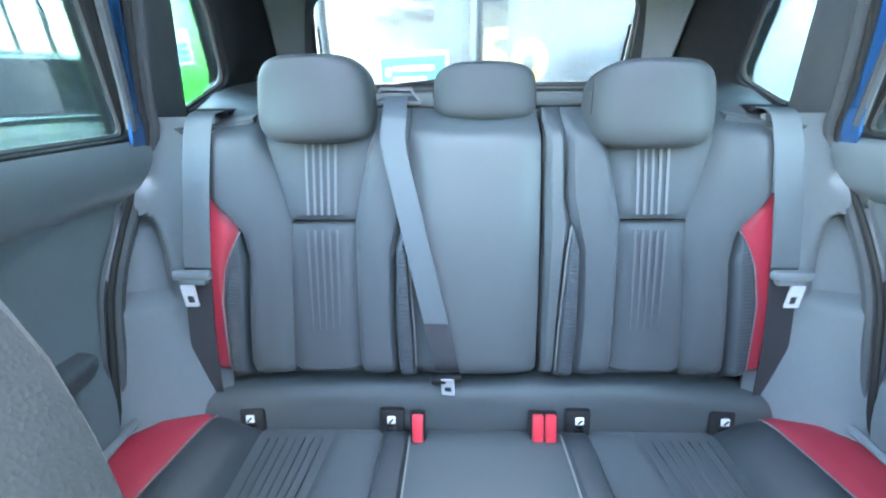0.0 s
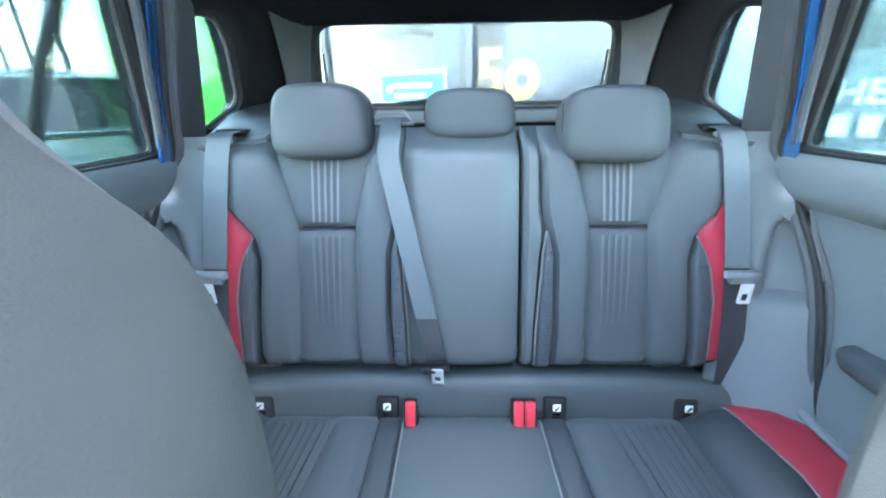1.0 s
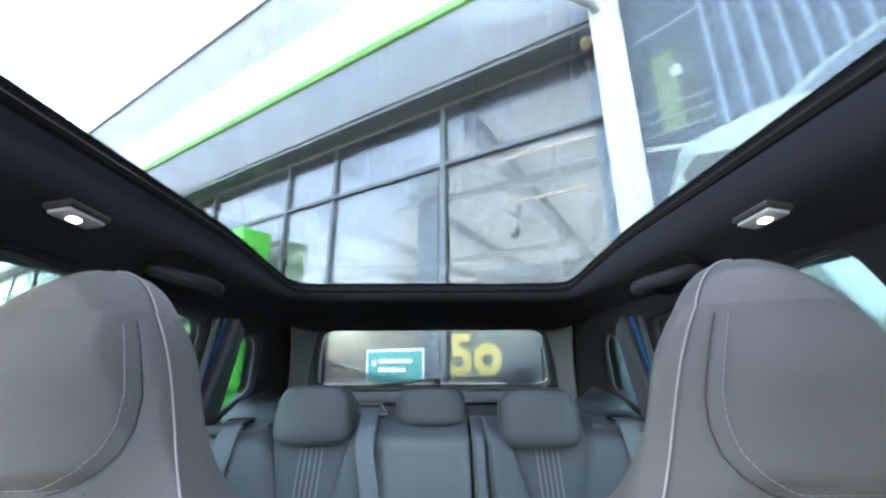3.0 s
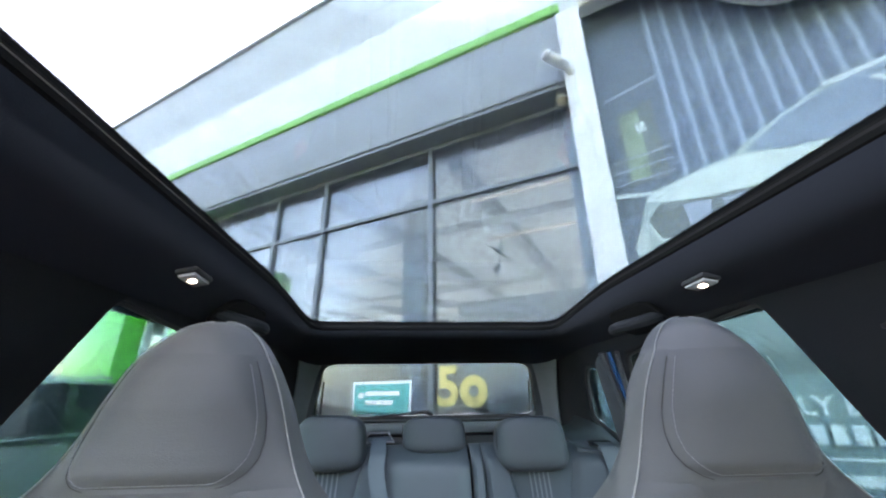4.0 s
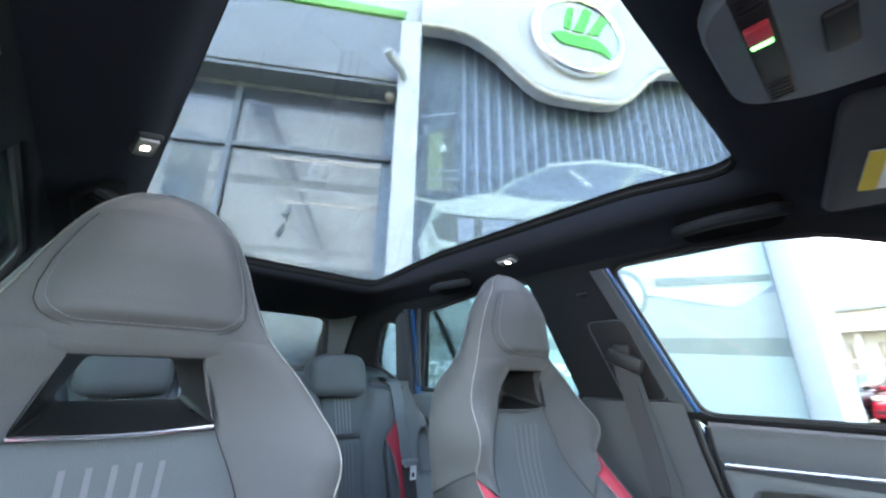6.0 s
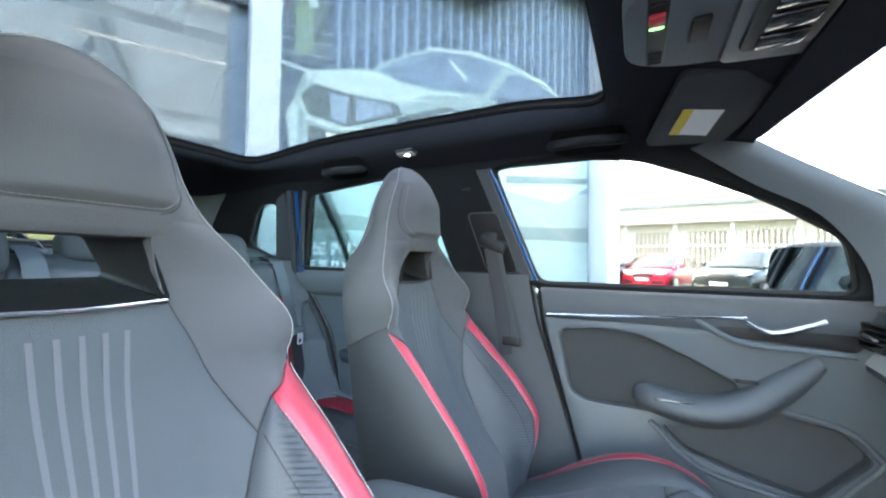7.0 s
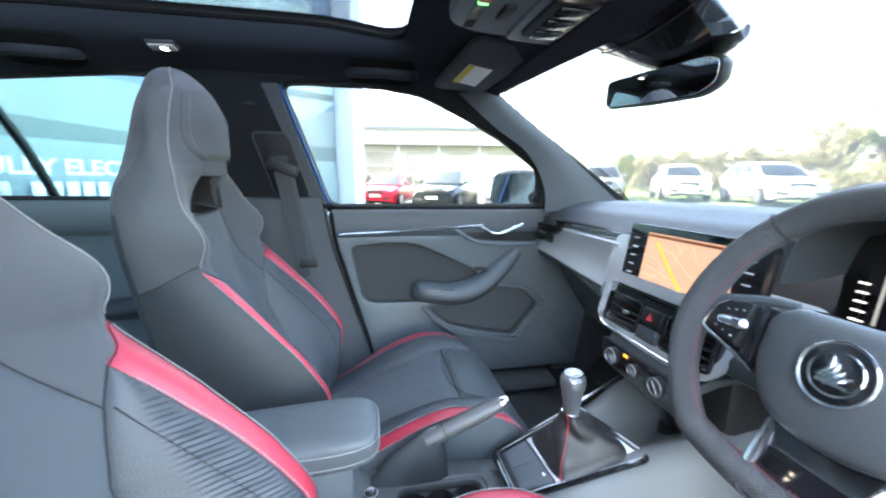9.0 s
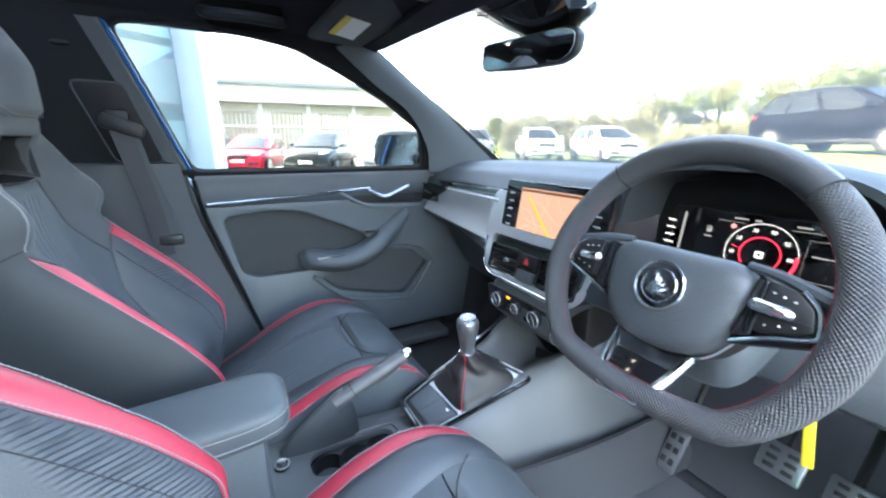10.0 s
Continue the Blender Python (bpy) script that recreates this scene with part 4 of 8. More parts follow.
    part("guide", box((s * 0.538, 0.838, 1.094), (0.070, 0.04, 0.014), 0.006), PILLAR, b)
b = thing("middle_seat_belt", "grey middle seat belt across the rear backrest", "seat belt", (-0.12, 0.70, 0.58), "rear seat belts")
pts = [(-0.178, 0.93, 1.112), (-0.176, 0.84, 1.118), (-0.174, 0.778, 1.085)] + [tuple(Vector(rear_surf(-0.174 + 0.096 * k / 5, 1.04 - 0.40 * k / 5)) + Vector((0, -0.030, 0))) for k in range(6)]
part("webbing", ribbon(pts[:8], 0.046, (1, -0.05, 0), steps=30), WEB, b)
# lower end of the belt, shade painted in with the darker webbing
part("lower_webbing", ribbon(pts[7:] + [(-0.077, 0.652, 0.605)], 0.046, (1, -0.05, 0), steps=12), DARKWEB, b)
t = part("tongue", box((-0.078, 0.634, 0.602), (0.062, 0.018, 0.016), 0.005, turn(0, -8, 0)), BLACK, b, "black plastic tongue grip")
part("steel", plate_with_holes(rounded([(-0.013, -0.036), (0.013, -0.036), (0.013, 0.01), (-0.013, 0.01)], 0.003), [rounded([(-0.007, -0.028), (0.007, -0.028), (0.007, -0.012), (-0.007, -0.012)], 0.002)], 0.003, Matrix.Translation((-0.075, 0.628, 0.598)) @ turn(100, 0, -8), 0.0), TONGUE, t, "steel tongue")
part("guide", prism(rounded([(-0.050, 0), (0.050, 0), (0.030, 0.040), (-0.030, 0.040)], 0.01), 0.012, Matrix.Translation((-0.178, 0.86, 1.098)) @ turn(20, 0, 0), 0.004), WEB, b, "grey belt guide on the seat top")
part("guide_loop", tube([(-0.178 + x, 0.846 + dy, 1.108 + z) for x, dy, z in ((-0.050, 0, 0), (-0.030, 0.006, 0.026), (0.030, 0.006, 0.026), (0.050, 0, 0))], 0.004, 6, closed=True), GUNMETAL, b, "metal belt loop")


# ---------- front seats ----------
W_ROWS = [(0.44, 0.235), (0.55, 0.242), (0.66, 0.240), (0.76, 0.238), (0.86, 0.232), (0.935, 0.228), (0.985, 0.234), (1.02, 0.230), (1.06, 0.213), (1.107, 0.184), (1.13, 0.163), (1.16, 0.143), (1.20, 0.126), (1.24, 0.113), (1.275, 0.098), (1.303, 0.082), (1.325, 0.064), (1.340, 0.052), (1.352, 0.016)]
F_ROWS = [(0.44, -0.25), (0.57, -0.225), (0.65, -0.155), (0.75, -0.085), (0.85, -0.043), (0.94, -0.018), (1.05, -0.010), (1.09, -0.012), (1.14, -0.040), (1.17, -0.052), (1.25, -0.055), (1.29, -0.048), (1.32, -0.032), (1.340, -0.004), (1.352, 0.026)]
E_ROWS = [(0.44, -0.24), (0.52, -0.262), (0.60, -0.290), (0.665, -0.294), (0.71, -0.268), (0.76, -0.233), (0.85, -0.152), (0.945, -0.062), (0.98, -0.080), (1.01, -0.080), (1.06, -0.040), (1.107, -0.022), (1.16, 0.0), (1.20, 0.007), (1.27, 0.005), (1.318, 0.002), (1.35, 0.022)]
G_ROWS = [(0.44, 0.022), (0.75, 0.030), (0.90, 0.028), (1.0, 0.020), (1.08, 0.012), (1.14, 0.0), (1.20, -0.006), (1.30, -0.008), (1.335, -0.004), (1.350, 0.002)]
K_ROWS = [(0.44, -0.01), (0.75, 0.075), (0.95, 0.115), (1.05, 0.125), (1.15, 0.118), (1.25, 0.098), (1.30, 0.086), (1.33, 0.068), (1.352, 0.042)]


def smooth_table(rows, x, w=0.02):
    return sum(table(rows, x + w * k) for k in (-1, 0, 1)) / 3


recline, head_width, seat_scale = 0.0, 0.98, 0.905
CROWN = 1.298       # height at which the domed crown of the headrest begins


def tilt_of(z):
    """How far the backrest leans back at height z, beyond its usual lean."""
    return recline * max(0, z - 0.86)


def seat_width(z):
    return smooth_table(W_ROWS, z, 0.012) * seat_scale * (1 - (1 - head_width) * smooth(1.08, 1.20, z))


def seat_front(u, z):
    """Front face of the backrest, u from -1 to 1 across; its edge u = 1 carries the piping."""
    w, a = seat_width(z), abs(u)
    f, e = smooth_table(F_ROWS, z, 0.016) + tilt_of(z), smooth_table(E_ROWS, z, 0.012) + tilt_of(z)
    lo = 0.40 + 0.16 * smooth(1.05, 1.18, z)
    bow = smooth(lo, 1.0, a) + (a ** 2.4 - smooth(lo, 1.0, a)) * smooth(1.10, 1.20, z)
    return Vector((w * u, f + (e - f) * bow - 0.012 * math.sin(math.pi * smooth(0.7, 1.0, a)) * smooth(1.05, 0.9, z), z))


def seat_back(u, z):
    w = seat_width(z) + 0.15 * smooth_table(G_ROWS, z)
    return Vector((w * u, smooth_table(K_ROWS, z) + tilt_of(z) - 0.045 * abs(u) ** 3 - (0.024 * smooth(1.12, 1.0, z) + 0.018 * smooth(1.08, 1.15, z) * smooth(1.26, 1.18, z)) * abs(u) ** 4, z))


def seat_side(s, v, z):
    a, b = seat_front(s, z), seat_back(s, z)
    return a.lerp(b, v) + Vector((s * max(smooth_table(G_ROWS, z), 0.010) * math.sin(math.pi * v) ** 0.8 * 1.05 * seat_scale ** 4 * smooth(1.30, 1.19, z), 0, 0))


def seat_crown(a, v):
    """Dome over the headrest: a from 0 to 4 round its rim (front, one side, back, other side), v from the rim to the top."""
    i, f = int(a) % 4, a % 1.0
    rim = (lambda: seat_front(2 * f - 1, CROWN), lambda: seat_side(1, f, CROWN), lambda: seat_back(1 - 2 * f, CROWN), lambda: seat_side(-1, 1 - f, CROWN))[i]()
    mid = (seat_front(0, CROWN) + seat_back(0, CROWN)) / 2
    q = 0.5 * math.pi * v
    p = mid + (rim - mid) * max(1 - math.sin(q), 0) ** 0.42
    return Vector((p.x, p.y + 0.012 * math.sin(q), CROWN + 0.052 * math.sin(q)))


def front_seat():
    ob = thing("front_seat_unit", "grey sports seat with fixed headrest, red piping strips and stripes", "car seat", (0, -0.20, 0.33), "front seats")

    def fld(name, lo, hi, z0, z1, puff, material, label="", nu=8, nz=26, back=0.02):
        return part(name, panel(seat_front, lo, hi, z0, z1, puff, nu, nz, back), material, ob, label)

    tip, top = 0.863, 0.942     # lower point of the shoulder wing, and where its edge meets the piping
    uc = line([(0.44, 0.50), (0.70, 0.52), (0.78, 0.56), (0.83, 0.63), (tip, 0.685), (0.92, 0.60), (0.98, 0.50), (1.02, 0.43), (1.04, 0.405), (1.08, 0.385), (1.12, 0.378), (1.15, 0.46)])
    edge = line([(tip, 0.685), (0.905, 0.79), (top, 1.0)])
    ur = line([(0.44, 0.88), (0.66, 0.885), (0.80, 0.85), (0.905, 0.79)])
    one = lambda z: 1.0
    low = lambda z: uc(z) if z < tip else edge(z)
    inner = lambda z: ur(z) if z < 0.905 else edge(z)
    fld("centre_field", lambda z: -uc(z), uc, 0.45, 1.036, 0.008, WEAVE, "", 14, 44)
    for s in (1, -1):
        n = lambda g: (lambda z: s * g(z))
        part("bolster", panel(seat_front, n(low), n(ur), 0.45, 0.904, 0.010, 20, 300, 0.02, lift=Vector((-0.88 * s, -0.45, 0.1)), ripple=lambda u, z: 0.0009 * math.sin(z * 2 * math.pi / 0.0072) * smooth(0.38, 0.60, u) * smooth(1.0, 0.93, u)), RIB, ob, "fine ribbed bolster")
        fld("red_strip", n(inner), n(one), 0.46, top - 0.001, 0.005, RED, "crimson edge strip", 5, 34)
        fld("wing", n(uc), n(lambda z: edge(z) if z < top else 1.0), tip + 0.001, 1.145, 0.004, GREYFAB, "smooth grey shoulder wing", 14, 60)
        part("side_panel", sheet(lambda u, v: seat_side(s, u, 0.952 - 0.05 * u + (CROWN - 0.952 + 0.05 * u) * v), 10, 36), GREYSIDE, ob)
        part("lower_side_panel", sheet(lambda u, v: seat_side(s, u, 0.44 + (0.512 - 0.05 * u) * v), 10, 30), SIDELEATHER, ob, "dark leatherette side panel")
        part("side_seam", tube([seat_side(s, i / 10, 0.952 - 0.005 * i) + Vector((s * 0.0005, 0, 0)) for i in range(11)], 0.0012, 5), SEAM, ob)
        part("piping", tube([seat_front(s * 0.995, z) + Vector((0, -0.002, 0)) for z in (0.950 + (CROWN - 0.950) * i / 60 for i in range(61))] + [seat_crown(1.0 if s > 0 else 3.9999, i / 16) + Vector((0, -0.002, 0.001)) for i in range(1, 16)], 0.0010, 6), STITCH, ob, "white stitched piping")
        part("piping", stitches([seat_front(s * ur(z), z) + Vector((0, -0.004, 0)) for z in (0.50 + 0.385 * i / 34 for i in range(35))], 0.0010, 0.006), STITCH, ob, "white stitched piping")
        part("piping", stitches([seat_front(s, z) + Vector((s * 0.001, -0.002, 0)) for z in (0.50 + 0.44 * i / 34 for i in range(35))], 0.0010, 0.006), STITCH, ob, "white stitched piping")
        bl = line([(0.45, 0.82), (0.70, 0.765), (0.80, 0.725), (0.863, 0.69)])
        part("bolster_seam", tube([seat_front(s * bl(z), z) + Vector((0, -0.0098, 0)) for z in (0.60 + 0.262 * i / 24 for i in range(25))], 0.0010, 5), SEAM, ob)
        part("wing_seam", tube([seat_front(s * uc(z), z) + Vector((0, -0.003, 0)) for z in (0.70 + 0.34 * i / 40 for i in range(41))], 0.0007, 5), SEAM, ob)
        part("wing_seam", tube([seat_front(s * edge(z), z) + Vector((0, -0.003, 0)) for z in (tip + (top - tip) * i / 16 for i in range(17))], 0.0007, 5), SEAM, ob)
    # head pad
    hw = line([(1.146, 0.25), (1.149, 0.42), (1.154, 0.56), (1.163, 0.68), (1.176, 0.77), (1.195, 0.83), (1.22, 0.86), (1.28, 0.86), (1.345, 0.84)])
    part("head_pad", sheet(lambda u, v: seat_front((2 * u - 1) * hw(1.151 + (CROWN - 1.151) * v), 1.151 + (CROWN - 1.151) * v) + Vector((0, -0.013 * (1 - abs(2 * u - 1) ** 5) * smooth(0, 0.12, v) * smooth(1.0, 0.55, v), 0)), 20, 40), GREYFAB, ob, "grey head pad")
    for s in (1, -1):
        part("head_surround", panel(seat_front, (lambda z, s=s: s * hw(z)), (lambda z, s=s: s * 1.0), 1.143, CROWN + 0.002, 0.001, 7, 34, 0.02), GREYFAB, ob)
    part("head_chin", panel(seat_front, lambda z: -0.62, lambda z: 0.62, 1.122, 1.154, 0.004, 12, 6, 0.05), GREYFAB, ob)
    part("head_crown", sheet(lambda u, v: seat_crown(4 * u, v), 56, 16, closed_u=True), GREYFAB, ob, "rounded crown of the headrest")
    part("head_seam", tube([seat_front(s * hw(z), z) + Vector((0, -0.0015, 0)) for s, z in [(-1, 1.29 - 0.143 * (i / 40) ** 0.7) for i in range(41)] + [(1, 1.147 + 0.143 * (i / 40) ** 1.43) for i in range(41)]], 0.0005, 6), SEAM, ob)
    part("head_stitching", stitches([seat_front(s * (hw(z) - 0.055), z + 0.004) + Vector((0, -0.0085, 0)) for s, z in [(-1, 1.285 - 0.133 * (i / 40) ** 0.7) for i in range(41)] + [(1, 1.152 + 0.133 * (i / 40) ** 1.43) for i in range(41)]], 0.0006, 0.006), STRIPE, ob, "fine pale stitching")
    # slot through the backrest, wider below, lined in black with a bright lower lip
    def slot(u, v):
        ring = rounded([(-0.092 * seat_scale, 1.038), (0.092 * seat_scale, 1.038), (0.067 * seat_scale, 1.124), (-0.067 * seat_scale, 1.124)], 0.012, 4)
        x, z = ring[int(round(u * len(ring))) % len(ring)]
        return Vector((x * (1 - 0.25 * v), -0.020 + 0.13 * v + tilt_of(z), z + (0.030 if z < 1.07 else 0.0) * v))
    part("slot_lining", sheet(slot, 20, 4, closed_u=True), BLACK, ob, "black lining of the headrest slot")
    part("slot_lip", tube([(x, y + tilt_of(z), z) for x, y, z in ((-0.088 * seat_scale, -0.018, 1.041), (0, -0.022, 1.038), (0.088 * seat_scale, -0.018, 1.041))], 0.0024, 6, steps=8), CHROME, ob, "silver lip")
    for s in (1, -1):
        part("slot_lip", tube([(s * 0.088 * seat_scale, -0.018 + tilt_of(1.041), 1.041), (s * 0.074 * seat_scale, 0.055 + tilt_of(1.058), 1.056)], 0.0018, 6), CHROME, ob, "silver lip")
    # back shell in two pieces, above and below the slot
    part("back_lower", sheet(lambda u, v: seat_back(2 * u - 1, 0.44 + 0.610 * v), 16, 24), GREYSIDE, ob)
    part("back_upper", sheet(lambda u, v: seat_back(2 * u - 1, 1.13 + (CROWN - 1.13) * v), 16, 14), GREYFAB, ob)
    for s in (1, -1):
        part("back_side", sheet(lambda u, v: seat_back(s * (0.36 + 0.64 * u), 1.048 + 0.084 * v), 6, 4), GREYFAB, ob)
    for i in range(5):
        x = (i - 2) * 0.0155
        part("stripe", solid(sheet(lambda u, v: seat_front((x * (0.85 + 0.5 * v) + (u - 0.5) * 0.0055 * smooth(-0.2, 0.7, v)) / smooth_table(W_ROWS, 0.72 + 0.29 * v, 0.012), 0.72 + 0.29 * v) + Vector((0, -0.0085, 0)), 1, 16), 0.001), FRONTSTRIPE, ob)
    # cushion
    CW = [(-0.76, 0.205), (-0.70, 0.228), (-0.62, 0.242), (-0.45, 0.245), (-0.22, 0.235)]
    CZ = [(-0.77, 0.49), (-0.74, 0.530), (-0.69, 0.562), (-0.62, 0.578), (-0.55, 0.575), (-0.45, 0.548), (-0.35, 0.505), (-0.22, 0.46)]
    CE = [(-0.77, 0.48), (-0.74, 0.525), (-0.69, 0.575), (-0.62, 0.602), (-0.55, 0.606), (-0.48, 0.585), (-0.40, 0.545), (-0.33, 0.500), (-0.26, 0.462), (-0.22, 0.45)]
    def cfront(u, y):
        f, e = smooth_table(CZ, y, 0.012), smooth_table(CE, y, 0.012)
        return Vector((smooth_table(CW, y) * u, y, f + (e - f) * smooth(0.45, 1.0, abs(u)) + 0.010 * math.sin(math.pi * smooth(0.5, 1.0, abs(u)))))

    def cfl(name, lo, hi, y0, y1, puff, material, label="", nu=8, nz=22):
        return part(name, panel(cfront, lo, hi, y0, y1, puff, nu, nz, 0.02, up), material, ob, label)

    ic = line([(-0.77, 0.72), (-0.62, 0.62), (-0.50, 0.52), (-0.22, 0.50)])
    cr = line([(-0.77, 0.98), (-0.68, 0.90), (-0.55, 0.85), (-0.4, 0.84), (-0.22, 0.86)])
    cfl("cushion_centre", lambda y: -ic(y), ic, -0.60, -0.22, 0.008, WEAVE, "", 10)
    cfl("cushion_nose", lambda y: -ic(y), ic, -0.77, -0.603, 0.010, LEATHER, "smooth cushion nose", 12, 14)
    for s in (1, -1):
        n = lambda g: (lambda y: s * g(y))
        cfl("cushion_bolster", n(ic), n(cr), -0.77, -0.22, 0.008, RIB)
        cfl("cushion_red_strip", n(cr), n(one), -0.74, -0.22, 0.004, RED, "crimson edge strip", 4)
        part("piping", stitches([cfront(s * cr(y), y) + up * 0.003 for y in (-0.74 + 0.50 * i / 24 for i in range(25))], 0.0010, 0.006), STITCH, ob, "white stitched piping")
        part("piping", stitches([cfront(s, y) + up * 0.002 for y in (-0.76 + 0.52 * i / 24 for i in range(25))], 0.0010, 0.006), STITCH, ob, "white stitched piping")
        part("cushion_side", sheet(lambda u, v: cfront(s, -0.77 + 0.57 * u).lerp(Vector((s * 0.225, -0.75 + 0.53 * u, 0.36)), v) + Vector((s * 0.014 * math.sin(math.pi * v), 0, 0)), 18, 8), LEATHER, ob)
    part("cushion_front", sheet(lambda u, v: cfront(2 * u - 1, -0.77).lerp(Vector(((2 * u - 1) * 0.20, -0.74, 0.38)), v) + Vector((0, -0.02 * math.sin(math.pi * v), 0)), 14, 8), LEATHER, ob)
    part("nose_seam", tube([cfront(u, -0.585 - 0.075 * abs(u / 0.66) ** 3) + up * 0.0075 for u in (-0.66 + 1.32 * i / 30 for i in range(31))], 0.0012, 6), SEAM, ob)
    for i in range(9):
        part("groove", tube([cfront((i - 4) * 0.075, -0.57 + 0.30 * k / 10) + up * 0.0065 for k in range(11)], 0.0022, 5), WEAVE, ob)
    for s in (1, -1):
        part("rail", box((s * 0.19, -0.42, 0.325), (0.04, 0.60, 0.05), 0.006), BLACK, ob)
    part("base", box((0, -0.45, 0.42), (0.42, 0.48, 0.10), 0.03), BLACK, ob)
    return ob


seat = front_seat()
seat.location.x = 0.332
tagged(seat, "grey front passenger sports seat with fixed headrest and red strips")
recline, head_width, seat_scale = 0.11, 1.0, 1.0
seat2 = front_seat()
seat2.location.x = -0.361
tagged(seat2, "grey driver's sports seat with fixed headrest and red strips")


# ---------- doors ----------
def door_panel(s, y0, y1, zt, rear=False):
    """Trim of a door: y0 its front end, y1 its rear end."""
    ob = thing("rear_door" if rear else "front_door", "closed %s door with dark grey trim, armrest and chrome handle" % ("rear" if rear else "front"), "car door", (s * 0.76, (y0 + y1) / 2, 0.36), "doors")
    L = y1 - y0
    end = (lambda z: table(DOOR_END, z)) if rear else (lambda z: y1 - 0.28 * max(0, 0.95 - z))

    def row(x, z):
        return [(s * x, y0 + (end(z) - y0) * k, z) for k in (0, 0.5, 1)]
    tops = [(0.692, 0.008), (0.664, -0.002), (0.655, -0.040), (0.672, -0.085), (0.706, -0.112)] if rear else [(0.745, 0), (0.715, -0.012), (0.700, -0.045), (0.702, -0.085), (0.718, -0.110)]
    part("upper_pad", loft([row(x, zt + dz) for x, dz in tops], 16, 12, 0.012), DOORTRIM if rear else SOFT, ob, "soft dark door top")
    if rear:
        part("lower_panel", loft([row(0.718, zt - 0.108), row(0.726, zt - 0.18), row(0.724, zt - 0.34), row(0.705, zt - 0.48), row(0.712, zt - 0.66)], 16, 20, 0.014), DOORTRIM, ob)
    part("door_skin", box((s * 0.78, (y0 + y1) / 2 - 0.06, (zt + 0.33) / 2), (0.04, L - 0.16, zt - 0.36), 0.01), BLUE, ob, "bright blue door skin")
    part("end_edge", loft([row(0.744, z)[2:] + [(s * 0.712, end(z) + 0.004, z), (s * 0.70, end(z) - 0.006, z)] for z in (zt - 0.02, 0.9, 0.8, 0.7, 0.6, 0.5, 0.4)], 6, 20, 0.006), CPILLAR if rear else BLACK, ob)
    return ob


fd = door_panel(1, -1.26, -0.262, 1.025)
part("trim_strip", tube([(0.700, -0.285, 0.930), (0.697, -0.50, 0.940), (0.696, -0.70, 0.953), (0.697, -0.800, 0.959)], 0.0048, 8, steps=14), CHROME, fd, "slim chrome strip")
part("dark_strip", tube([(0.712, -0.285, 0.932), (0.706, -0.60, 0.946), (0.708, -0.98, 0.962)], 0.006, 6, steps=14), BLACK, fd)
# handle in its cup
part("handle_cup", prism(rounded([(-0.14, -0.03), (0.16, -0.045), (0.18, 0.0), (0.10, 0.04), (-0.10, 0.035)], 0.025), 0.012, Matrix.Translation((0.718, -0.86, 0.935)) @ turn(90, 0, -90), 0.005), BLACK, fd, "handle recess")
part("cup_edge", tube([(0.704, -0.690, 0.946), (0.702, -0.745, 0.912), (0.700, -0.80, 0.892), (0.700, -0.90, 0.886), (0.702, -1.01, 0.882)], 0.007, 8, steps=20), DOORTRIM, fd, "grey edge of the handle recess")
part("pull_handle", tube([(0.700, -0.795, 0.952), (0.690, -0.835, 0.930), (0.690, -0.87, 0.929), (0.698, -0.955, 0.962)], [0.006, 0.009, 0.010, 0.007], 8, steps=16), CHROME, fd, "chrome door pull")
# card with a recessed inset panel and a recessed pocket
INSET = rounded([(0.318, 0.885), (0.45, 0.897), (0.555, 0.890), (0.68, 0.835), (0.80, 0.772), (0.74, 0.700), (0.60, 0.672), (0.40, 0.672), (0.355, 0.695)], 0.03)
POCK = rounded([(0.60, 0.640), (0.672, 0.574), (0.80, 0.540), (0.94, 0.514), (1.047, 0.638), (0.976, 0.704), (0.853, 0.723), (0.76, 0.655)], 0.025)
yz = Matrix(((0, 0, -1, 0.728), (-1, 0, 0, 0), (0, 1, 0, 0), (0, 0, 0, 1)))
part("lower_panel", plate_with_holes(rounded([(0.275, 0.919), (0.275, 0.90), (0.33, 0.66), (0.40, 0.37), (1.22, 0.37), (1.255, 0.60), (1.255, 0.919)], 0.01), [INSET, POCK], 0.016, yz, 0.006), DOORCARD, fd, "dark grey door card")
part("inset_panel", prism(widen(INSET, 0.004), -0.004, yz @ Matrix.Translation((0, 0, -0.012)), 0.0), SIDELEATHER, fd, "dark inset panel")
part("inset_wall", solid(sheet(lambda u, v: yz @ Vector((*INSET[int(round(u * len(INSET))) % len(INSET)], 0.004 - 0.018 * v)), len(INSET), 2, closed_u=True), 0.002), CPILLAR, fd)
part("armrest", loft([[(0.722, -0.545, 0.728), (0.716, -0.545, 0.727), (0.712, -0.545, 0.712), (0.716, -0.545, 0.700)],
                      [(0.718, -0.575, 0.740), (0.680, -0.575, 0.738), (0.664, -0.58, 0.712), (0.705, -0.58, 0.682)],
                      [(0.718, -0.68, 0.728), (0.662, -0.68, 0.726), (0.646, -0.69, 0.700), (0.702, -0.69, 0.664)],
                      [(0.718, -0.78, 0.752), (0.670, -0.78, 0.750), (0.656, -0.79, 0.722), (0.702, -0.79, 0.684)],
                      [(0.720, -0.87, 0.820), (0.694, -0.875, 0.815), (0.684, -0.885, 0.79), (0.708, -0.89, 0.762)],
                      [(0.722, -0.940, 0.872), (0.712, -0.945, 0.864), (0.708, -0.95, 0.852), (0.716, -0.95, 0.842)]], 14, 30, 0.010), ARMGREY, fd, "sloping grey armrest and pull")
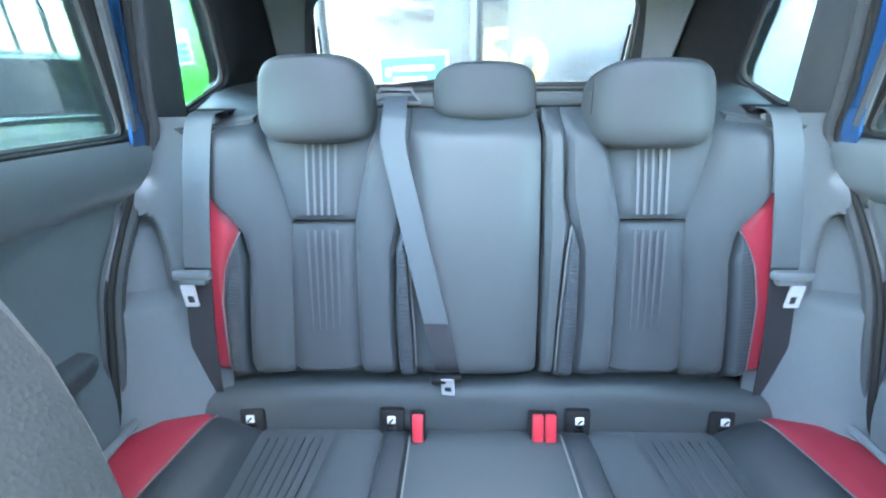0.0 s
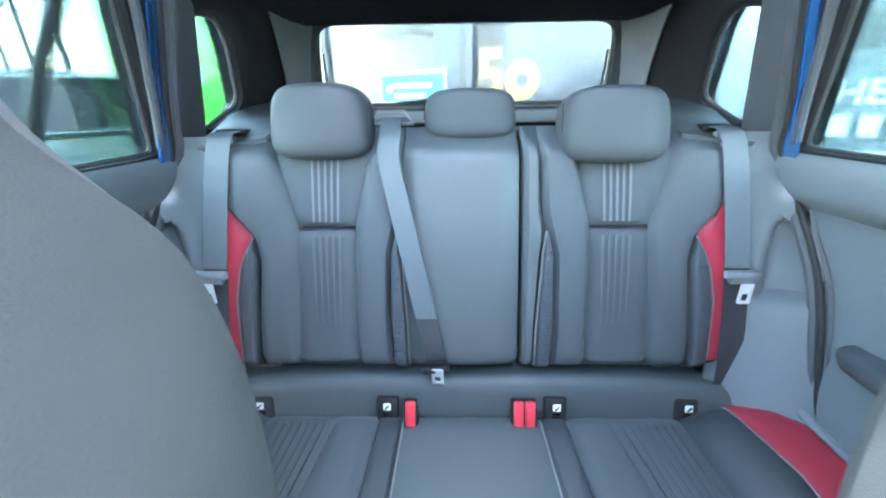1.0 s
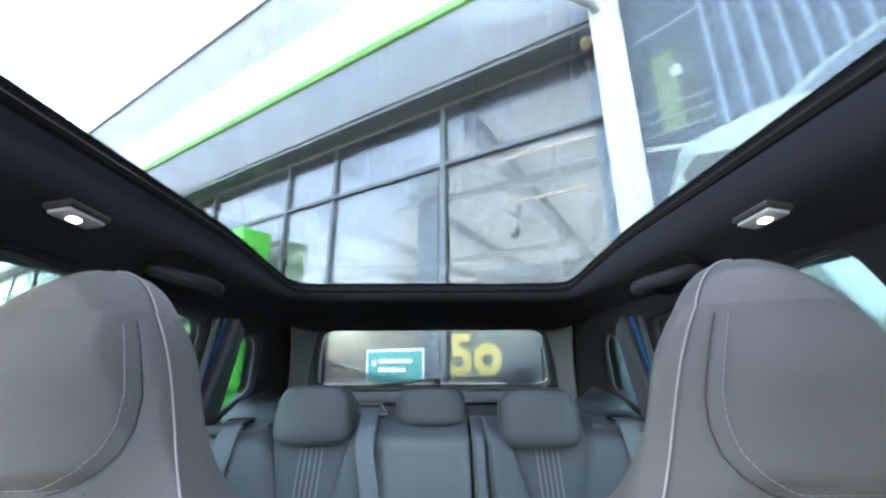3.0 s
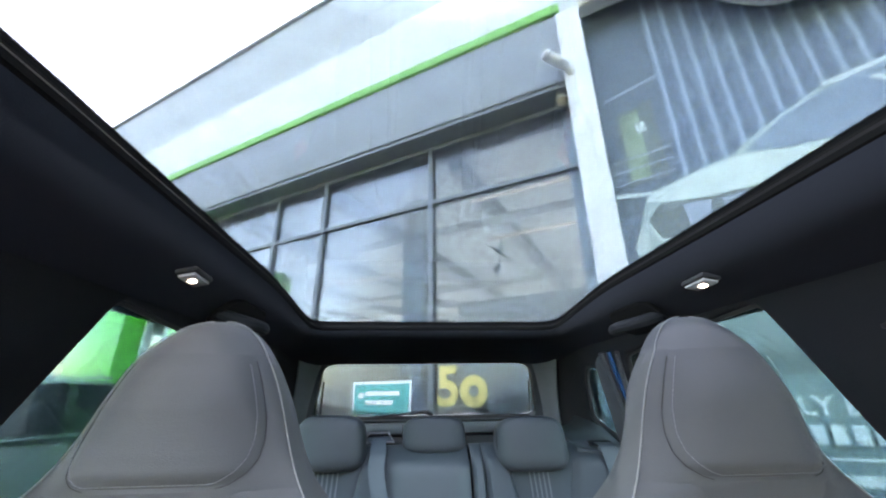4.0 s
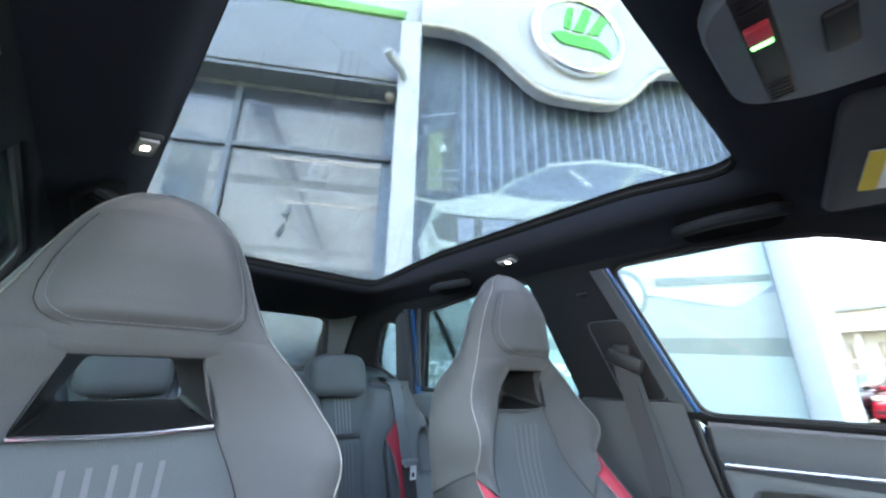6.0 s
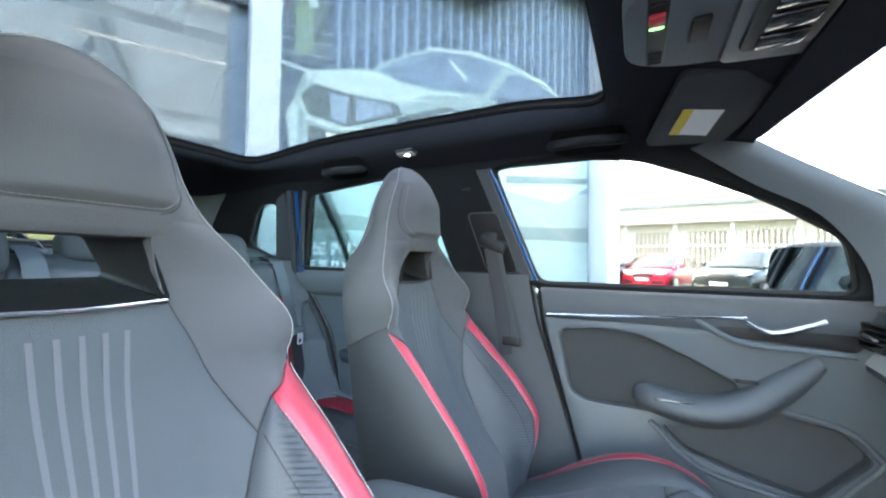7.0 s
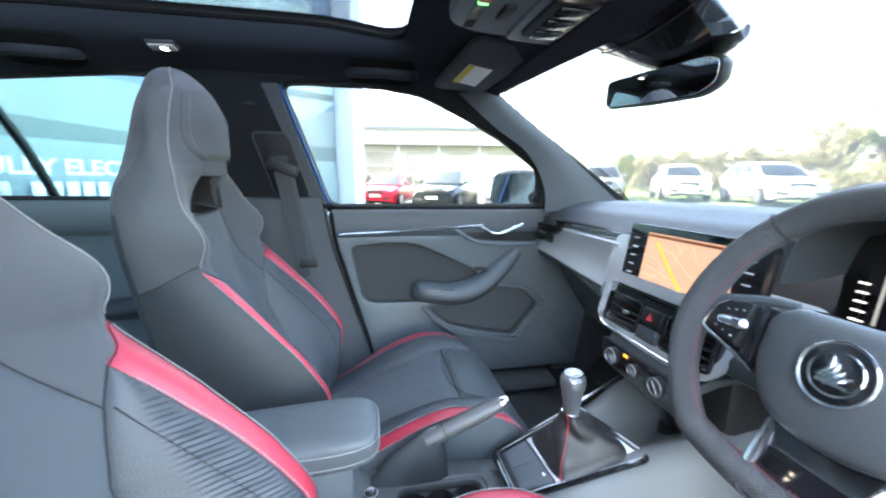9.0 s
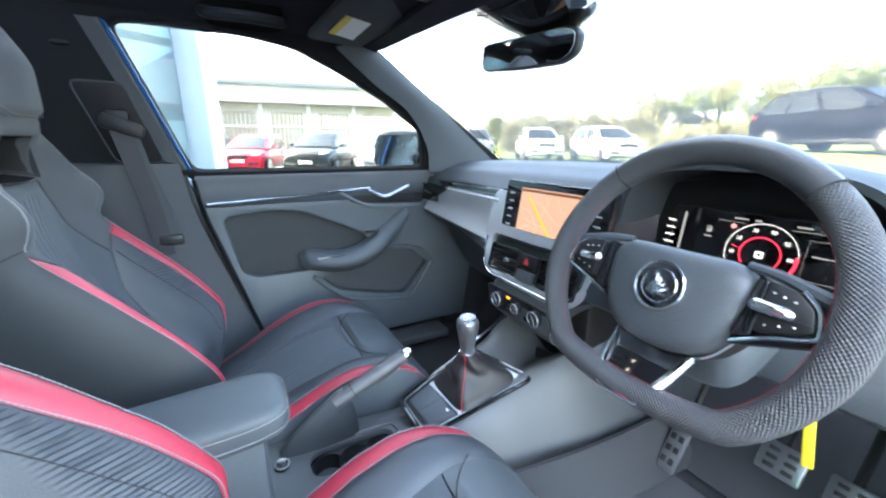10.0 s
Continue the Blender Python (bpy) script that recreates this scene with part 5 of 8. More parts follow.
# pocket back and walls darker than the card: shade of the recess as colour
part("pocket", prism(widen(POCK, 0.004), -0.003, yz @ Matrix.Translation((0, 0, -0.024)), 0.0), CPILLAR, fd, "door pocket, darkened inside for shade")
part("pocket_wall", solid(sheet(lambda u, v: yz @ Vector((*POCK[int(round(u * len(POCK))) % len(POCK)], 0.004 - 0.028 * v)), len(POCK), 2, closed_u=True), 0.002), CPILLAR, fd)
part("pocket_edge", tube([(0.698, -0.578, 0.650), (0.692, -0.685, 0.556), (0.688, -0.82, 0.527), (0.688, -0.935, 0.512), (0.688, -0.955, 0.522), (0.688, -1.0, 0.58), (0.69, -1.045, 0.636), (0.694, -1.040, 0.660), (0.700, -0.985, 0.708), (0.708, -0.862, 0.728)], 0.0085, 8, steps=60), ARMGREY, fd, "grey rim of the pocket")
part("switch_plate", box((0.672, -0.635, 0.7285), (0.050, 0.10, 0.006), 0.003), GLOSSBLACK, fd, "gloss black switch plate")
part("lock_button", box((0.70, -0.80, 0.792), (0.02, 0.05, 0.008), 0.003), BLACK, fd)
part("window_switch", box((0.668, -0.72, 0.730), (0.025, 0.04, 0.010), 0.004), BLACK, fd)
for s in (1, -1):
    rd = door_panel(s, -0.02, 0.775, 1.048, rear=True)
    part("dark_strip", tube([(s * 0.716, 0.05, 0.945), (s * 0.712, 0.45, 0.938), (s * 0.714, 0.72, 0.927)], 0.005, 6, steps=10), BLACK, rd)
    part("trim_strip", tube([(s * 0.708, 0.10, 0.955), (s * 0.704, 0.32, 0.952)], 0.003, 6), CHROME, rd, "slim chrome strip")
    part("handle", tube([(s * 0.700, 0.16, 0.965), (s * 0.690, 0.22, 0.955), (s * 0.700, 0.30, 0.962)], 0.007, 8, steps=8), CHROME, rd, "chrome door pull")
    part("inset_panel", prism(rounded([(0.12, 0.88), (0.64, 0.87), (0.68, 0.75), (0.60, 0.60), (0.15, 0.66)], 0.06), 0.010, Matrix(((0, 0, -s, s * 0.724), (1, 0, 0, 0), (0, 1, 0, 0), (0, 0, 0, 1))), 0.004), LEATHER, rd, "dark inset panel")
    part("armrest", loft([[(s * 0.72, 0.08, 0.78), (s * 0.66, 0.08, 0.77), (s * 0.655, 0.09, 0.73), (s * 0.71, 0.10, 0.69)], [(s * 0.72, 0.32, 0.74), (s * 0.65, 0.32, 0.735), (s * 0.645, 0.32, 0.70), (s * 0.71, 0.32, 0.66)],
                          [(s * 0.72, 0.56, 0.72), (s * 0.685, 0.56, 0.715), (s * 0.685, 0.56, 0.69), (s * 0.715, 0.56, 0.65)]], 10, 14, 0.01), SOFT, rd, "dark armrest")
    part("pocket_edge", tube([(s * 0.69, 0.70, 0.66), (s * 0.685, 0.66, 0.56), (s * 0.685, 0.45, 0.53), (s * 0.685, 0.1, 0.54)], 0.008, 8, steps=16), PALE, rd)
# front belt on the middle pillar
for s in (1,):
    fb = thing("front_seat_belt", "dark grey front seat belt on the middle pillar", "seat belt", (s * 0.63, -0.15, 0.8))
    part("cover_plate", prism(rounded([(-0.055, 1.25), (-0.155, 1.25), (-0.205, 1.06), (-0.10, 1.06)], 0.02), -0.006, side_frame(s, 1.083), 0.003), BLACK, fb, "dark sliding cover")
    part("cover_rim", tube([side_frame(s, 1.083) @ Vector((y, z, -0.007)) for y, z in rounded([(-0.055, 1.25), (-0.155, 1.25), (-0.205, 1.06), (-0.10, 1.06)], 0.02)], 0.002, 6, closed=True), PLASTIC, fb)
    part("top_button", pad((s * 0.556, -0.062, 1.325), (0.008, 0.034, 0.012), 3, turn(0, s * 22, 0), 16, 8), BLACK, fb, "small oval cap on the pillar")
    part("loop", box((s * 0.597, -0.135, 1.152), (0.026, 0.092, 0.038), 0.010, turn(20, 0, 0)), BLACK, fb, "belt loop")
    part("loop_cover", box((s * 0.598, -0.13, 1.175), (0.022, 0.05, 0.03), 0.01), BLACK, fb)
    part("webbing", ribbon([(s * 0.600, -0.138, 1.155), (s * 0.612, -0.155, 1.05), (s * 0.628, -0.178, 0.93), (s * 0.640, -0.195, 0.835)], 0.044, (0, 1, -0.25)), BELTGREY, fb)
    part("webbing_return", ribbon([(s * 0.592, -0.128, 1.155), (s * 0.604, -0.145, 1.05), (s * 0.622, -0.162, 0.93), (s * 0.632, -0.172, 0.80)], 0.044, (0, 1, -0.25)), DARKWEB, fb)
    part("tongue", box((s * 0.632, -0.190, 0.845), (0.014, 0.06, 0.03), 0.006), BLACK, fb, "black tongue")

# ---------- dashboard ----------
da = thing("dashboard", "dark soft dashboard with silver decor panel and air vents", "dashboard", (0, -1.3, 0.5))
def dash_top(u, v):
    x = -0.72 + 1.44 * u
    q = 1 - (x / 0.72) ** 2
    pod = smooth(-0.125, -0.150, x) * smooth(-0.585, -0.560, x)     # hollow for the instruments
    y, z, k = (table([(0, r[0]), (0.25, r[1]), (0.5, r[2]), (0.75, r[3]), (1, r[4])], v) for r in ((-1.40, -1.28, -1.16, -1.09, -1.055), (1.035, 1.05, 1.045, 1.02, 0.985), (1.6, 1.0, 0.5, 0.15, 0.0)))
    return Vector((x, y - 0.10 * q * k - 0.17 * pod * v, z + 0.012 * q + 0.035 * pod * v))
part("top_pad", solid(sheet(dash_top, 90, 20), 0.012), SOFT, da, "soft grained dash top")
for xs in ((-0.12, 0.0, 0.2, 0.46, 0.72), (-0.72, -0.68, -0.64, -0.60)):
    part("brow", loft([[(x, y, z + 0.012 * (1 - (x / 0.72) ** 2)) for x in xs] for y, z in ((-1.055, 0.985), (-1.065, 0.970), (-1.085, 0.962), (-1.085, 0.945))], 24, 8, 0.01), BLACK, da)
def decor(u, v):
    x = 0.745 - 0.535 * u
    return Vector((x, -1.050 - 0.018 * math.sin(math.pi * v) + 0.026 * u + 0.012 * v, 0.962 + 0.004 * u - (0.100 + 0.032 * u) * v))
part("decor_panel", solid(sheet(decor, 24, 12), 0.012), DECOR, da, "silver grey decor panel")
# dark bar under the decor panel, painting the shadow along its lower edge
part("decor_lip_shade", tube([decor(i / 12, 1.0) + Vector((0, 0.002, -0.004)) for i in range(13)], 0.006, 8), PLASTIC, da)
part("decor_strip", tube([(0.535, -1.046, 0.976), (0.36, -1.040, 0.980), (0.20, -1.034, 0.984)], 0.008, 8, steps=10), GLOSSBLACK, da, "gloss black strip")
part("decor_line", tube([(0.545, -1.036, 0.966), (0.36, -1.031, 0.970), (0.20, -1.026, 0.973)], 0.0022, 6, steps=10), CHROME, da, "thin chrome line")
part("glovebox", loft([[(0.74, -1.055, 0.865), (0.45, -1.045, 0.838), (0.17, -1.01, 0.80)], [(0.74, -1.12, 0.83), (0.45, -1.11, 0.79), (0.17, -1.06, 0.75)],
                       [(0.74, -1.20, 0.70), (0.45, -1.19, 0.67), (0.17, -1.12, 0.64)], [(0.74, -1.30, 0.58), (0.45, -1.29, 0.56), (0.17, -1.22, 0.54)], [(0.74, -1.48, 0.52), (0.45, -1.48, 0.50), (0.17, -1.40, 0.48)]], 20, 20, 0.015), PLASTIC, da, "dark glovebox front")
part("side_pod", loft([[(0.77, -1.08, 1.00), (0.72, -1.06, 0.99), (0.62, -1.06, 0.98)], [(0.77, -1.06, 0.96), (0.72, -1.045, 0.955), (0.62, -1.05, 0.95)], [(0.77, -1.06, 0.90), (0.72, -1.05, 0.90), (0.62, -1.05, 0.90)]], 10, 8, 0.012), SOFT, da)


def vent(parent, c, w, h, m, n=4, material=BLACK):
    v = part("air_vent", plate_with_holes(rounded([(-w / 2, -h / 2), (w / 2, -h / 2), (w / 2, h / 2), (-w / 2, h / 2)], 0.012), [rounded([(-w / 2 + 0.006, -h / 2 + 0.006), (w / 2 - 0.006, -h / 2 + 0.006), (w / 2 - 0.006, h / 2 - 0.006), (-w / 2 + 0.006, h / 2 - 0.006)], 0.008)], 0.012, Matrix.Translation(c) @ m, 0.002), GLOSSBLACK, parent, "gloss black air vent frame")
    for i in range(n):
        q = Matrix.Translation(c) @ m @ Matrix.Translation((0, (i - (n - 1) / 2) * (h - 0.012) / n, -0.004)) @ turn(25, 0, 0)
        part("vane", box(q.translation, (w - 0.014, 0.004, 0.022), 0.001, q.to_3x3().to_4x4()), material, v)
    q = Matrix.Translation(c) @ m @ Matrix.Translation((w * 0.1, 0, 0.004))
    part("vane_knob", box(q.translation, (0.020, 0.010, 0.016), 0.003, q.to_3x3().to_4x4()), CHROME, v, "chrome vent knob")
    back = Matrix.Translation(c) @ m @ Matrix.Translation((0, 0, -0.022))
    part("vent_back", box(back.translation, (w - 0.01, h - 0.01, 0.004), 0.001, back.to_3x3().to_4x4()), BLACK, v)


FACE = turn(90, 0, 180)   # a flat front drawn in x, y that looks to the rear
SV = Matrix.Translation((0, -1.030, 0)) @ turn(0, 0, 0) @ FACE
SVO = rounded([(-0.700, 0.970), (-0.738, 0.925), (-0.722, 0.908), (-0.650, 0.905), (-0.535, 0.952), (-0.522, 0.970)], 0.010)
SVC = Vector((-0.645, 0.940))
sv = part("air_vent", plate_with_holes(SVO, [[tuple(SVC + (Vector(p) - SVC) * 0.88) for p in SVO]], 0.014, SV, 0.002), GLOSSBLACK, da, "wedge-shaped gloss black side vent")
part("vent_back", prism([tuple(SVC + (Vector(p) - SVC) * 0.95) for p in SVO], -0.003, SV), BLACK, sv)
for i, (xa, xb, z) in enumerate(((0.718, 0.640, 0.917), (0.716, 0.598, 0.931), (0.704, 0.566, 0.945), (0.694, 0.540, 0.958))):
    part("vane", box(((xa + xb) / 2, -1.021, z), (xa - xb, 0.016, 0.0035), 0.001, turn(-24, 0, 0)), BLACK, sv)
part("vane_knob", box((0.650, -1.012, 0.938), (0.050, 0.010, 0.006), 0.002, turn(0, -8, 0)), GUNMETAL, sv, "satin vent slider")
part("vent_edge", tube([(0.703, -1.014, 0.968), (0.741, -1.014, 0.926), (0.724, -1.014, 0.906)], 0.0022, 6), CHROME, sv, "chrome vent edge")
# centre stack
cs = thing("centre_stack", "centre console stack with vents, switches and climate knobs", "car console", (0.02, -1.0, 0.55))
part("stack_frame", loft([[(0.225, -1.055, 0.875), (0.03, -1.05, 0.88), (-0.19, -1.045, 0.885)], [(0.215, -1.045, 0.855), (0.03, -1.035, 0.858), (-0.19, -1.03, 0.862)], [(0.205, -1.035, 0.80), (0.03, -1.025, 0.80), (-0.18, -1.02, 0.80)],
                          [(0.16, -1.015, 0.755), (0.02, -1.005, 0.755), (-0.13, -1.0, 0.757)], [(0.145, -0.975, 0.72), (0.02, -0.968, 0.72), (-0.11, -0.962, 0.722)], [(0.13, -0.985, 0.68), (0.02, -0.98, 0.68), (-0.09, -0.975, 0.682)], [(0.12, -1.06, 0.64), (0.0, -1.06, 0.64), (-0.09, -1.06, 0.64)]], 18, 24, 0.02), PLASTIC, cs)
part("stack_body", box((0.01, -1.16, 0.70), (0.24, 0.22, 0.36), 0.02), BLACK, cs)
part("silver_surround", plate_with_holes(rounded([(-0.238, 0.045), (-0.236, -0.063), (-0.215, -0.153), (-0.170, -0.192), (0.120, -0.192), (0.156, -0.150), (0.160, 0.045)], 0.03), [rounded([(-0.203, -0.076), (-0.190, -0.142), (-0.155, -0.170), (0.110, -0.170), (0.138, -0.142), (0.145, -0.076)], 0.02)], 0.012, Matrix.Translation((0, -1.026, 0.943)) @ turn(16, 0, 0) @ FACE, 0.004), DECOR, cs, "silver grey surround of screen and vents")
part("vent_well", box((0.03, -1.012, 0.815), (0.33, 0.02, 0.10), 0.004, turn(16, 0, 0)), BLACK, cs)
part("silver_arc", tube([(0.232, -1.020, 0.955), (0.232, -1.012, 0.90), (0.224, -1.0, 0.84), (0.205, -0.99, 0.785), (0.16, -0.982, 0.762), (0.05, -0.974, 0.758), (-0.10, -0.968, 0.760)], 0.006, 8, steps=26), DECOR, cs, "silver arc trim")
part("silver_line", tube([(0.203, -0.978, 0.865), (0.190, -0.960, 0.802), (0.155, -0.952, 0.774), (0.05, -0.952, 0.772), (-0.12, -0.952, 0.772)], 0.0015, 6, steps=20), CHROME, cs, "thin chrome line")
vent(cs, (0.118, -0.982, 0.815), 0.122, 0.074, turn(14, 0, 0) @ FACE, 4)
vent(cs, (-0.072, -0.982, 0.815), 0.122, 0.074, turn(14, 0, 0) @ FACE, 4)
part("hazard_switch", box((0.023, -0.976, 0.832), (0.058, 0.014, 0.036), 0.004, turn(14, 0, 0)), BLACK, cs)
part("hazard_triangle", prism([(-0.009, -0.007), (0.009, -0.007), (0, 0.009)], 0.001, Matrix.Translation((0.023, -0.9675, 0.834)) @ turn(14, 0, 0) @ FACE), BUCKLE, cs, "red warning triangle")
part("lower_switch", box((0.023, -0.966, 0.796), (0.058, 0.014, 0.030), 0.004, turn(14, 0, 0)), PLASTIC, cs)
part("climate_panel", prism(rounded([(-0.145, -0.033), (0.105, -0.030), (0.108, 0.026), (-0.152, 0.028)], 0.015), 0.010, Matrix.Translation((0.0, -0.958, 0.718)) @ turn(-4, 0, 0) @ FACE, 0.003), BLACK, cs, "black climate panel")
for x, r in ((0.092, 0.020), (0.018, 0.014), (-0.050, 0.020)):
    kn = part("knob", disc((x, -0.952, 0.719), (0, 1, -0.06), r * 0.95, 0.020, 28, 0.003), BLACK, cs, "climate knob")
    part("knob_ring", tube([Vector((x, -0.932, 0.718)) + Vector((r * 0.92 * math.cos(a), 0.001 * math.sin(a), r * 0.92 * math.sin(a))) for a in (2 * math.pi * i / 28 for i in range(28))], 0.0016, 6, closed=True), GUNMETAL, kn, "satin ring")
    part("knob_bar", box((x, -0.932, 0.718), (0.004, 0.006, r * 1.5), 0.0015, turn(0, 35, 0)), CHROME, kn)
for i in range(2):
    part("key", box((0.055, -0.947, 0.702 + 0.03 * i), (0.026, 0.005, 0.012), 0.002), GLOSSBLACK, cs)
    part("key", box((-0.017, -0.947, 0.702 + 0.03 * i), (0.024, 0.005, 0.012), 0.002), GLOSSBLACK, cs)
part("amber_light", box((0.055, -0.944, 0.733), (0.012, 0.002, 0.004), 0.0005), glow("amber_led", (1.0, 0.35, 0.02), 3.0), cs, "amber light")
# touch screen
ts = thing("touch_screen", "upright touch screen showing an orange navigation map", "screen", (0.02, -1.03, 0.87))
sm = Matrix.Translation((0.004, -1.008, 0.943)) @ turn(9, 0, 0) @ FACE
part("slab", prism(rounded([(-0.171, -0.081), (0.171, -0.081), (0.171, 0.081), (-0.171, 0.081)], 0.014), -0.022, sm, 0.004), GLOSSBLACK, ts, "gloss black bezel")
MAP = glow("map_picture", (0.84, 0.52, 0.385), 0.60)
part("map_area", prism([(-0.106, -0.044), (0.118, -0.044), (0.118, 0.064), (-0.106, 0.064)], 0.001, sm), MAP, ts, "orange map", smooth=0)
part("map_header", prism([(-0.106, 0.055), (0.118, 0.055), (0.118, 0.061), (-0.106, 0.061)], 0.0016, sm), glow("map_header_tone", (0.35, 0.12, 0.06), 0.3), ts, smooth=0)
def strip(name, pts, w, mm_, material, parent, h=0.0018):
    a = [Vector(p) for p in pts]
    for p, q in zip(a, a[1:]):
        d = (q - p).normalized() * w / 2
        nrm = Vector((-d.y, d.x))
        part(name, prism([tuple(p + nrm), tuple(p - nrm), tuple(q - nrm), tuple(q + nrm)], h, mm_), material, parent, smooth=0)
ROUTE, ROAD = glow("map_route", (0.95, 0.62, 0.05), 0.7), glow("map_road", (0.95, 0.70, 0.52), 0.6)
strip("map_route", [(-0.075, 0.045), (-0.03, 0.0), (0.015, -0.043)], 0.006, sm, ROUTE, ts, 0.0026)
strip("map_road", [(0.12, -0.02), (0.03, -0.01), (-0.03, 0.03), (-0.10, 0.035)], 0.0018, sm, ROAD, ts)
strip("map_road", [(0.0, 0.05), (-0.02, 0.0), (-0.09, -0.043)], 0.0018, sm, ROAD, ts)
for pts in ([(-0.10, 0.015), (-0.06, 0.005), (-0.03, -0.03), (-0.035, -0.043)], [(0.02, 0.05), (0.04, 0.02), (0.09, 0.012), (0.117, 0.03)], [(0.05, -0.043), (0.06, -0.02), (0.10, 0.0)], [(-0.09, -0.01), (-0.05, -0.02), (0.0, -0.028)], [(-0.02, 0.05), (0.0, 0.03), (0.05, 0.035)]):
    strip("map_road", pts, 0.0011, sm, ROAD, ts)
strip("map_road", [(0.11, -0.042), (-0.10, -0.03)], 0.0018, sm, ROAD, ts)
for sx in (-1, 1):
    for i in range(5):
        part("side_key", prism([(sx * 0.134, 0.048 - 0.021 * i), (sx * 0.150, 0.048 - 0.021 * i), (sx * 0.150, 0.0455 - 0.021 * i), (sx * 0.134, 0.0455 - 0.021 * i)][::sx], 0.0012, sm), WHITEP, ts, "printed key mark", smooth=0)
# instrument hood and display
hd = thing("instrument_cluster", "digital instrument display under a dark hood with red dial", "instrument display", (-0.34, -1.15, 0.88))
part("hood", loft([[(-0.14, -1.06, 0.955), (-0.14, -1.12, 0.955), (-0.14, -1.26, 0.975)], [(-0.165, -1.055, 1.04), (-0.165, -1.12, 1.045), (-0.165, -1.30, 1.045)], [(-0.24, -1.05, 1.078), (-0.24, -1.12, 1.085), (-0.24, -1.32, 1.06)],
                   [(-0.35, -1.05, 1.085), (-0.35, -1.12, 1.092), (-0.35, -1.32, 1.065)], [(-0.46, -1.05, 1.078), (-0.46, -1.12, 1.085), (-0.46, -1.32, 1.06)], [(-0.535, -1.055, 1.04), (-0.535, -1.12, 1.045), (-0.535, -1.30, 1.045)], [(-0.56, -1.06, 0.955), (-0.56, -1.12, 0.955), (-0.56, -1.26, 0.975)]], 10, 30, 0.012), SOFT, hd, "dark grained hood")
part("well", loft([[(-0.15, -1.08, 0.845), (-0.35, -1.08, 0.84), (-0.55, -1.08, 0.845)], [(-0.15, -1.19, 0.845), (-0.35, -1.19, 0.84), (-0.55, -1.19, 0.845)], [(-0.15, -1.215, 1.03), (-0.35, -1.215, 1.06), (-0.55, -1.215, 1.03)]], 12, 10, 0.01), BLACK, hd)
cm = Matrix.Translation((-0.355, -1.180, 0.935)) @ turn(8, 0, 0) @ FACE
part("display_bezel", tube([cm @ Vector((x, y, 0.002)) for x, y in rounded([(-0.16, -0.080), (0.16, -0.080), (0.16, 0.058), (-0.16, 0.058)], 0.01)], 0.002, 6, closed=True), BLACK, hd)
part("display", prism(rounded([(-0.16, -0.080), (0.16, -0.080), (0.16, 0.058), (-0.16, 0.058)], 0.01), 0.003, cm), GLOSSBLACK, hd, "black digital display", smooth=0)
REDGLOW, WHITEGLOW = glow("red_display", (1.0, 0.03, 0.08), 1.6), glow("white_display", (0.9, 0.95, 1.0), 1.2)
DIAL = Vector((0.005, -0.013))
for r, a0, a1, g, w in ((0.0555, 38, 262, WHITEGLOW, 0.0006), (0.031, 0, 360, REDGLOW, 0.0011), (0.0535, 262, 322, REDGLOW, 0.0026)):
    ring = [cm @ Vector((DIAL.x - r * math.sin(radians(a)), DIAL.y - r * math.cos(radians(a)), 0.006)) for a in [a0 + (a1 - a0) * i / 48 for i in range(49)]]
    part("dial_ring", tube(ring, w, 6), g, hd, "lit dial ring")
for i, n in enumerate(("0", "10", "20", "30", "40", "50", "60")):
    a = radians(50 + 36.5 * i)
    lettering("dial_number", n, 0.0095, cm @ Matrix.Translation((DIAL.x - 0.0445 * math.sin(a), DIAL.y - 0.0445 * math.cos(a) - 0.003, 0.005)), WHITEGLOW, hd, "small lit dial number", depth=0.0002, align="CENTER")
part("dial_centre", plate_with_holes(rounded([(-0.0065, -0.006), (0.0065, -0.006), (0.0065, 0.006), (-0.0065, 0.006)], 0.002), [rounded([(-0.003, -0.0022), (0.003, -0.0022), (0.003, 0.0022), (-0.003, 0.0022)], 0.001)], 0.001, cm @ Matrix.Translation((DIAL.x, DIAL.y, 0.006)), 0), WHITEGLOW, hd)
part("needle", tube([cm @ Vector((DIAL.x - 0.032, DIAL.y + 0.006, 0.006)), cm @ Vector((DIAL.x - 0.046, DIAL.y + 0.009, 0.006))], 0.0008, 4), REDGLOW, hd, "red needle")
GREYGLOW = glow("grey_display", (0.55, 0.58, 0.62), 0.5)
for i in range(5):
    y = 0.024 - 0.0155 * i
    part("gauge_bar", prism([(-0.170, y - 0.0014), (-0.155 + 0.001 * i, y - 0.0014), (-0.155 + 0.001 * i, y + 0.0014), (-0.170, y + 0.0014)], 0.005, cm), WHITEGLOW, hd, "lit gauge bar", smooth=0)
part("gauge_edge", prism([(-0.139, -0.040), (-0.135, -0.040), (-0.135, 0.044), (-0.139, 0.044)], 0.005, cm), GREYGLOW, hd, "grey edge of the side gauge", smooth=0)
part("header_line", tube([cm @ Vector((-0.075, 0.0395, 0.005)), cm @ Vector((-0.030, 0.0385, 0.005))], 0.0005, 4), GREYGLOW, hd)
part("header_line", tube([cm @ Vector((0.040, 0.0385, 0.005)), cm @ Vector((0.100, 0.0395, 0.005))], 0.0005, 4), GREYGLOW, hd)
part("message_frame", tube([cm @ Vector((x, y, 0.005)) for x, y in ((0.067, 0.027), (0.150, 0.027), (0.150, -0.040), (0.067, -0.040))], 0.0004, 4, closed=True), GREYGLOW, hd)
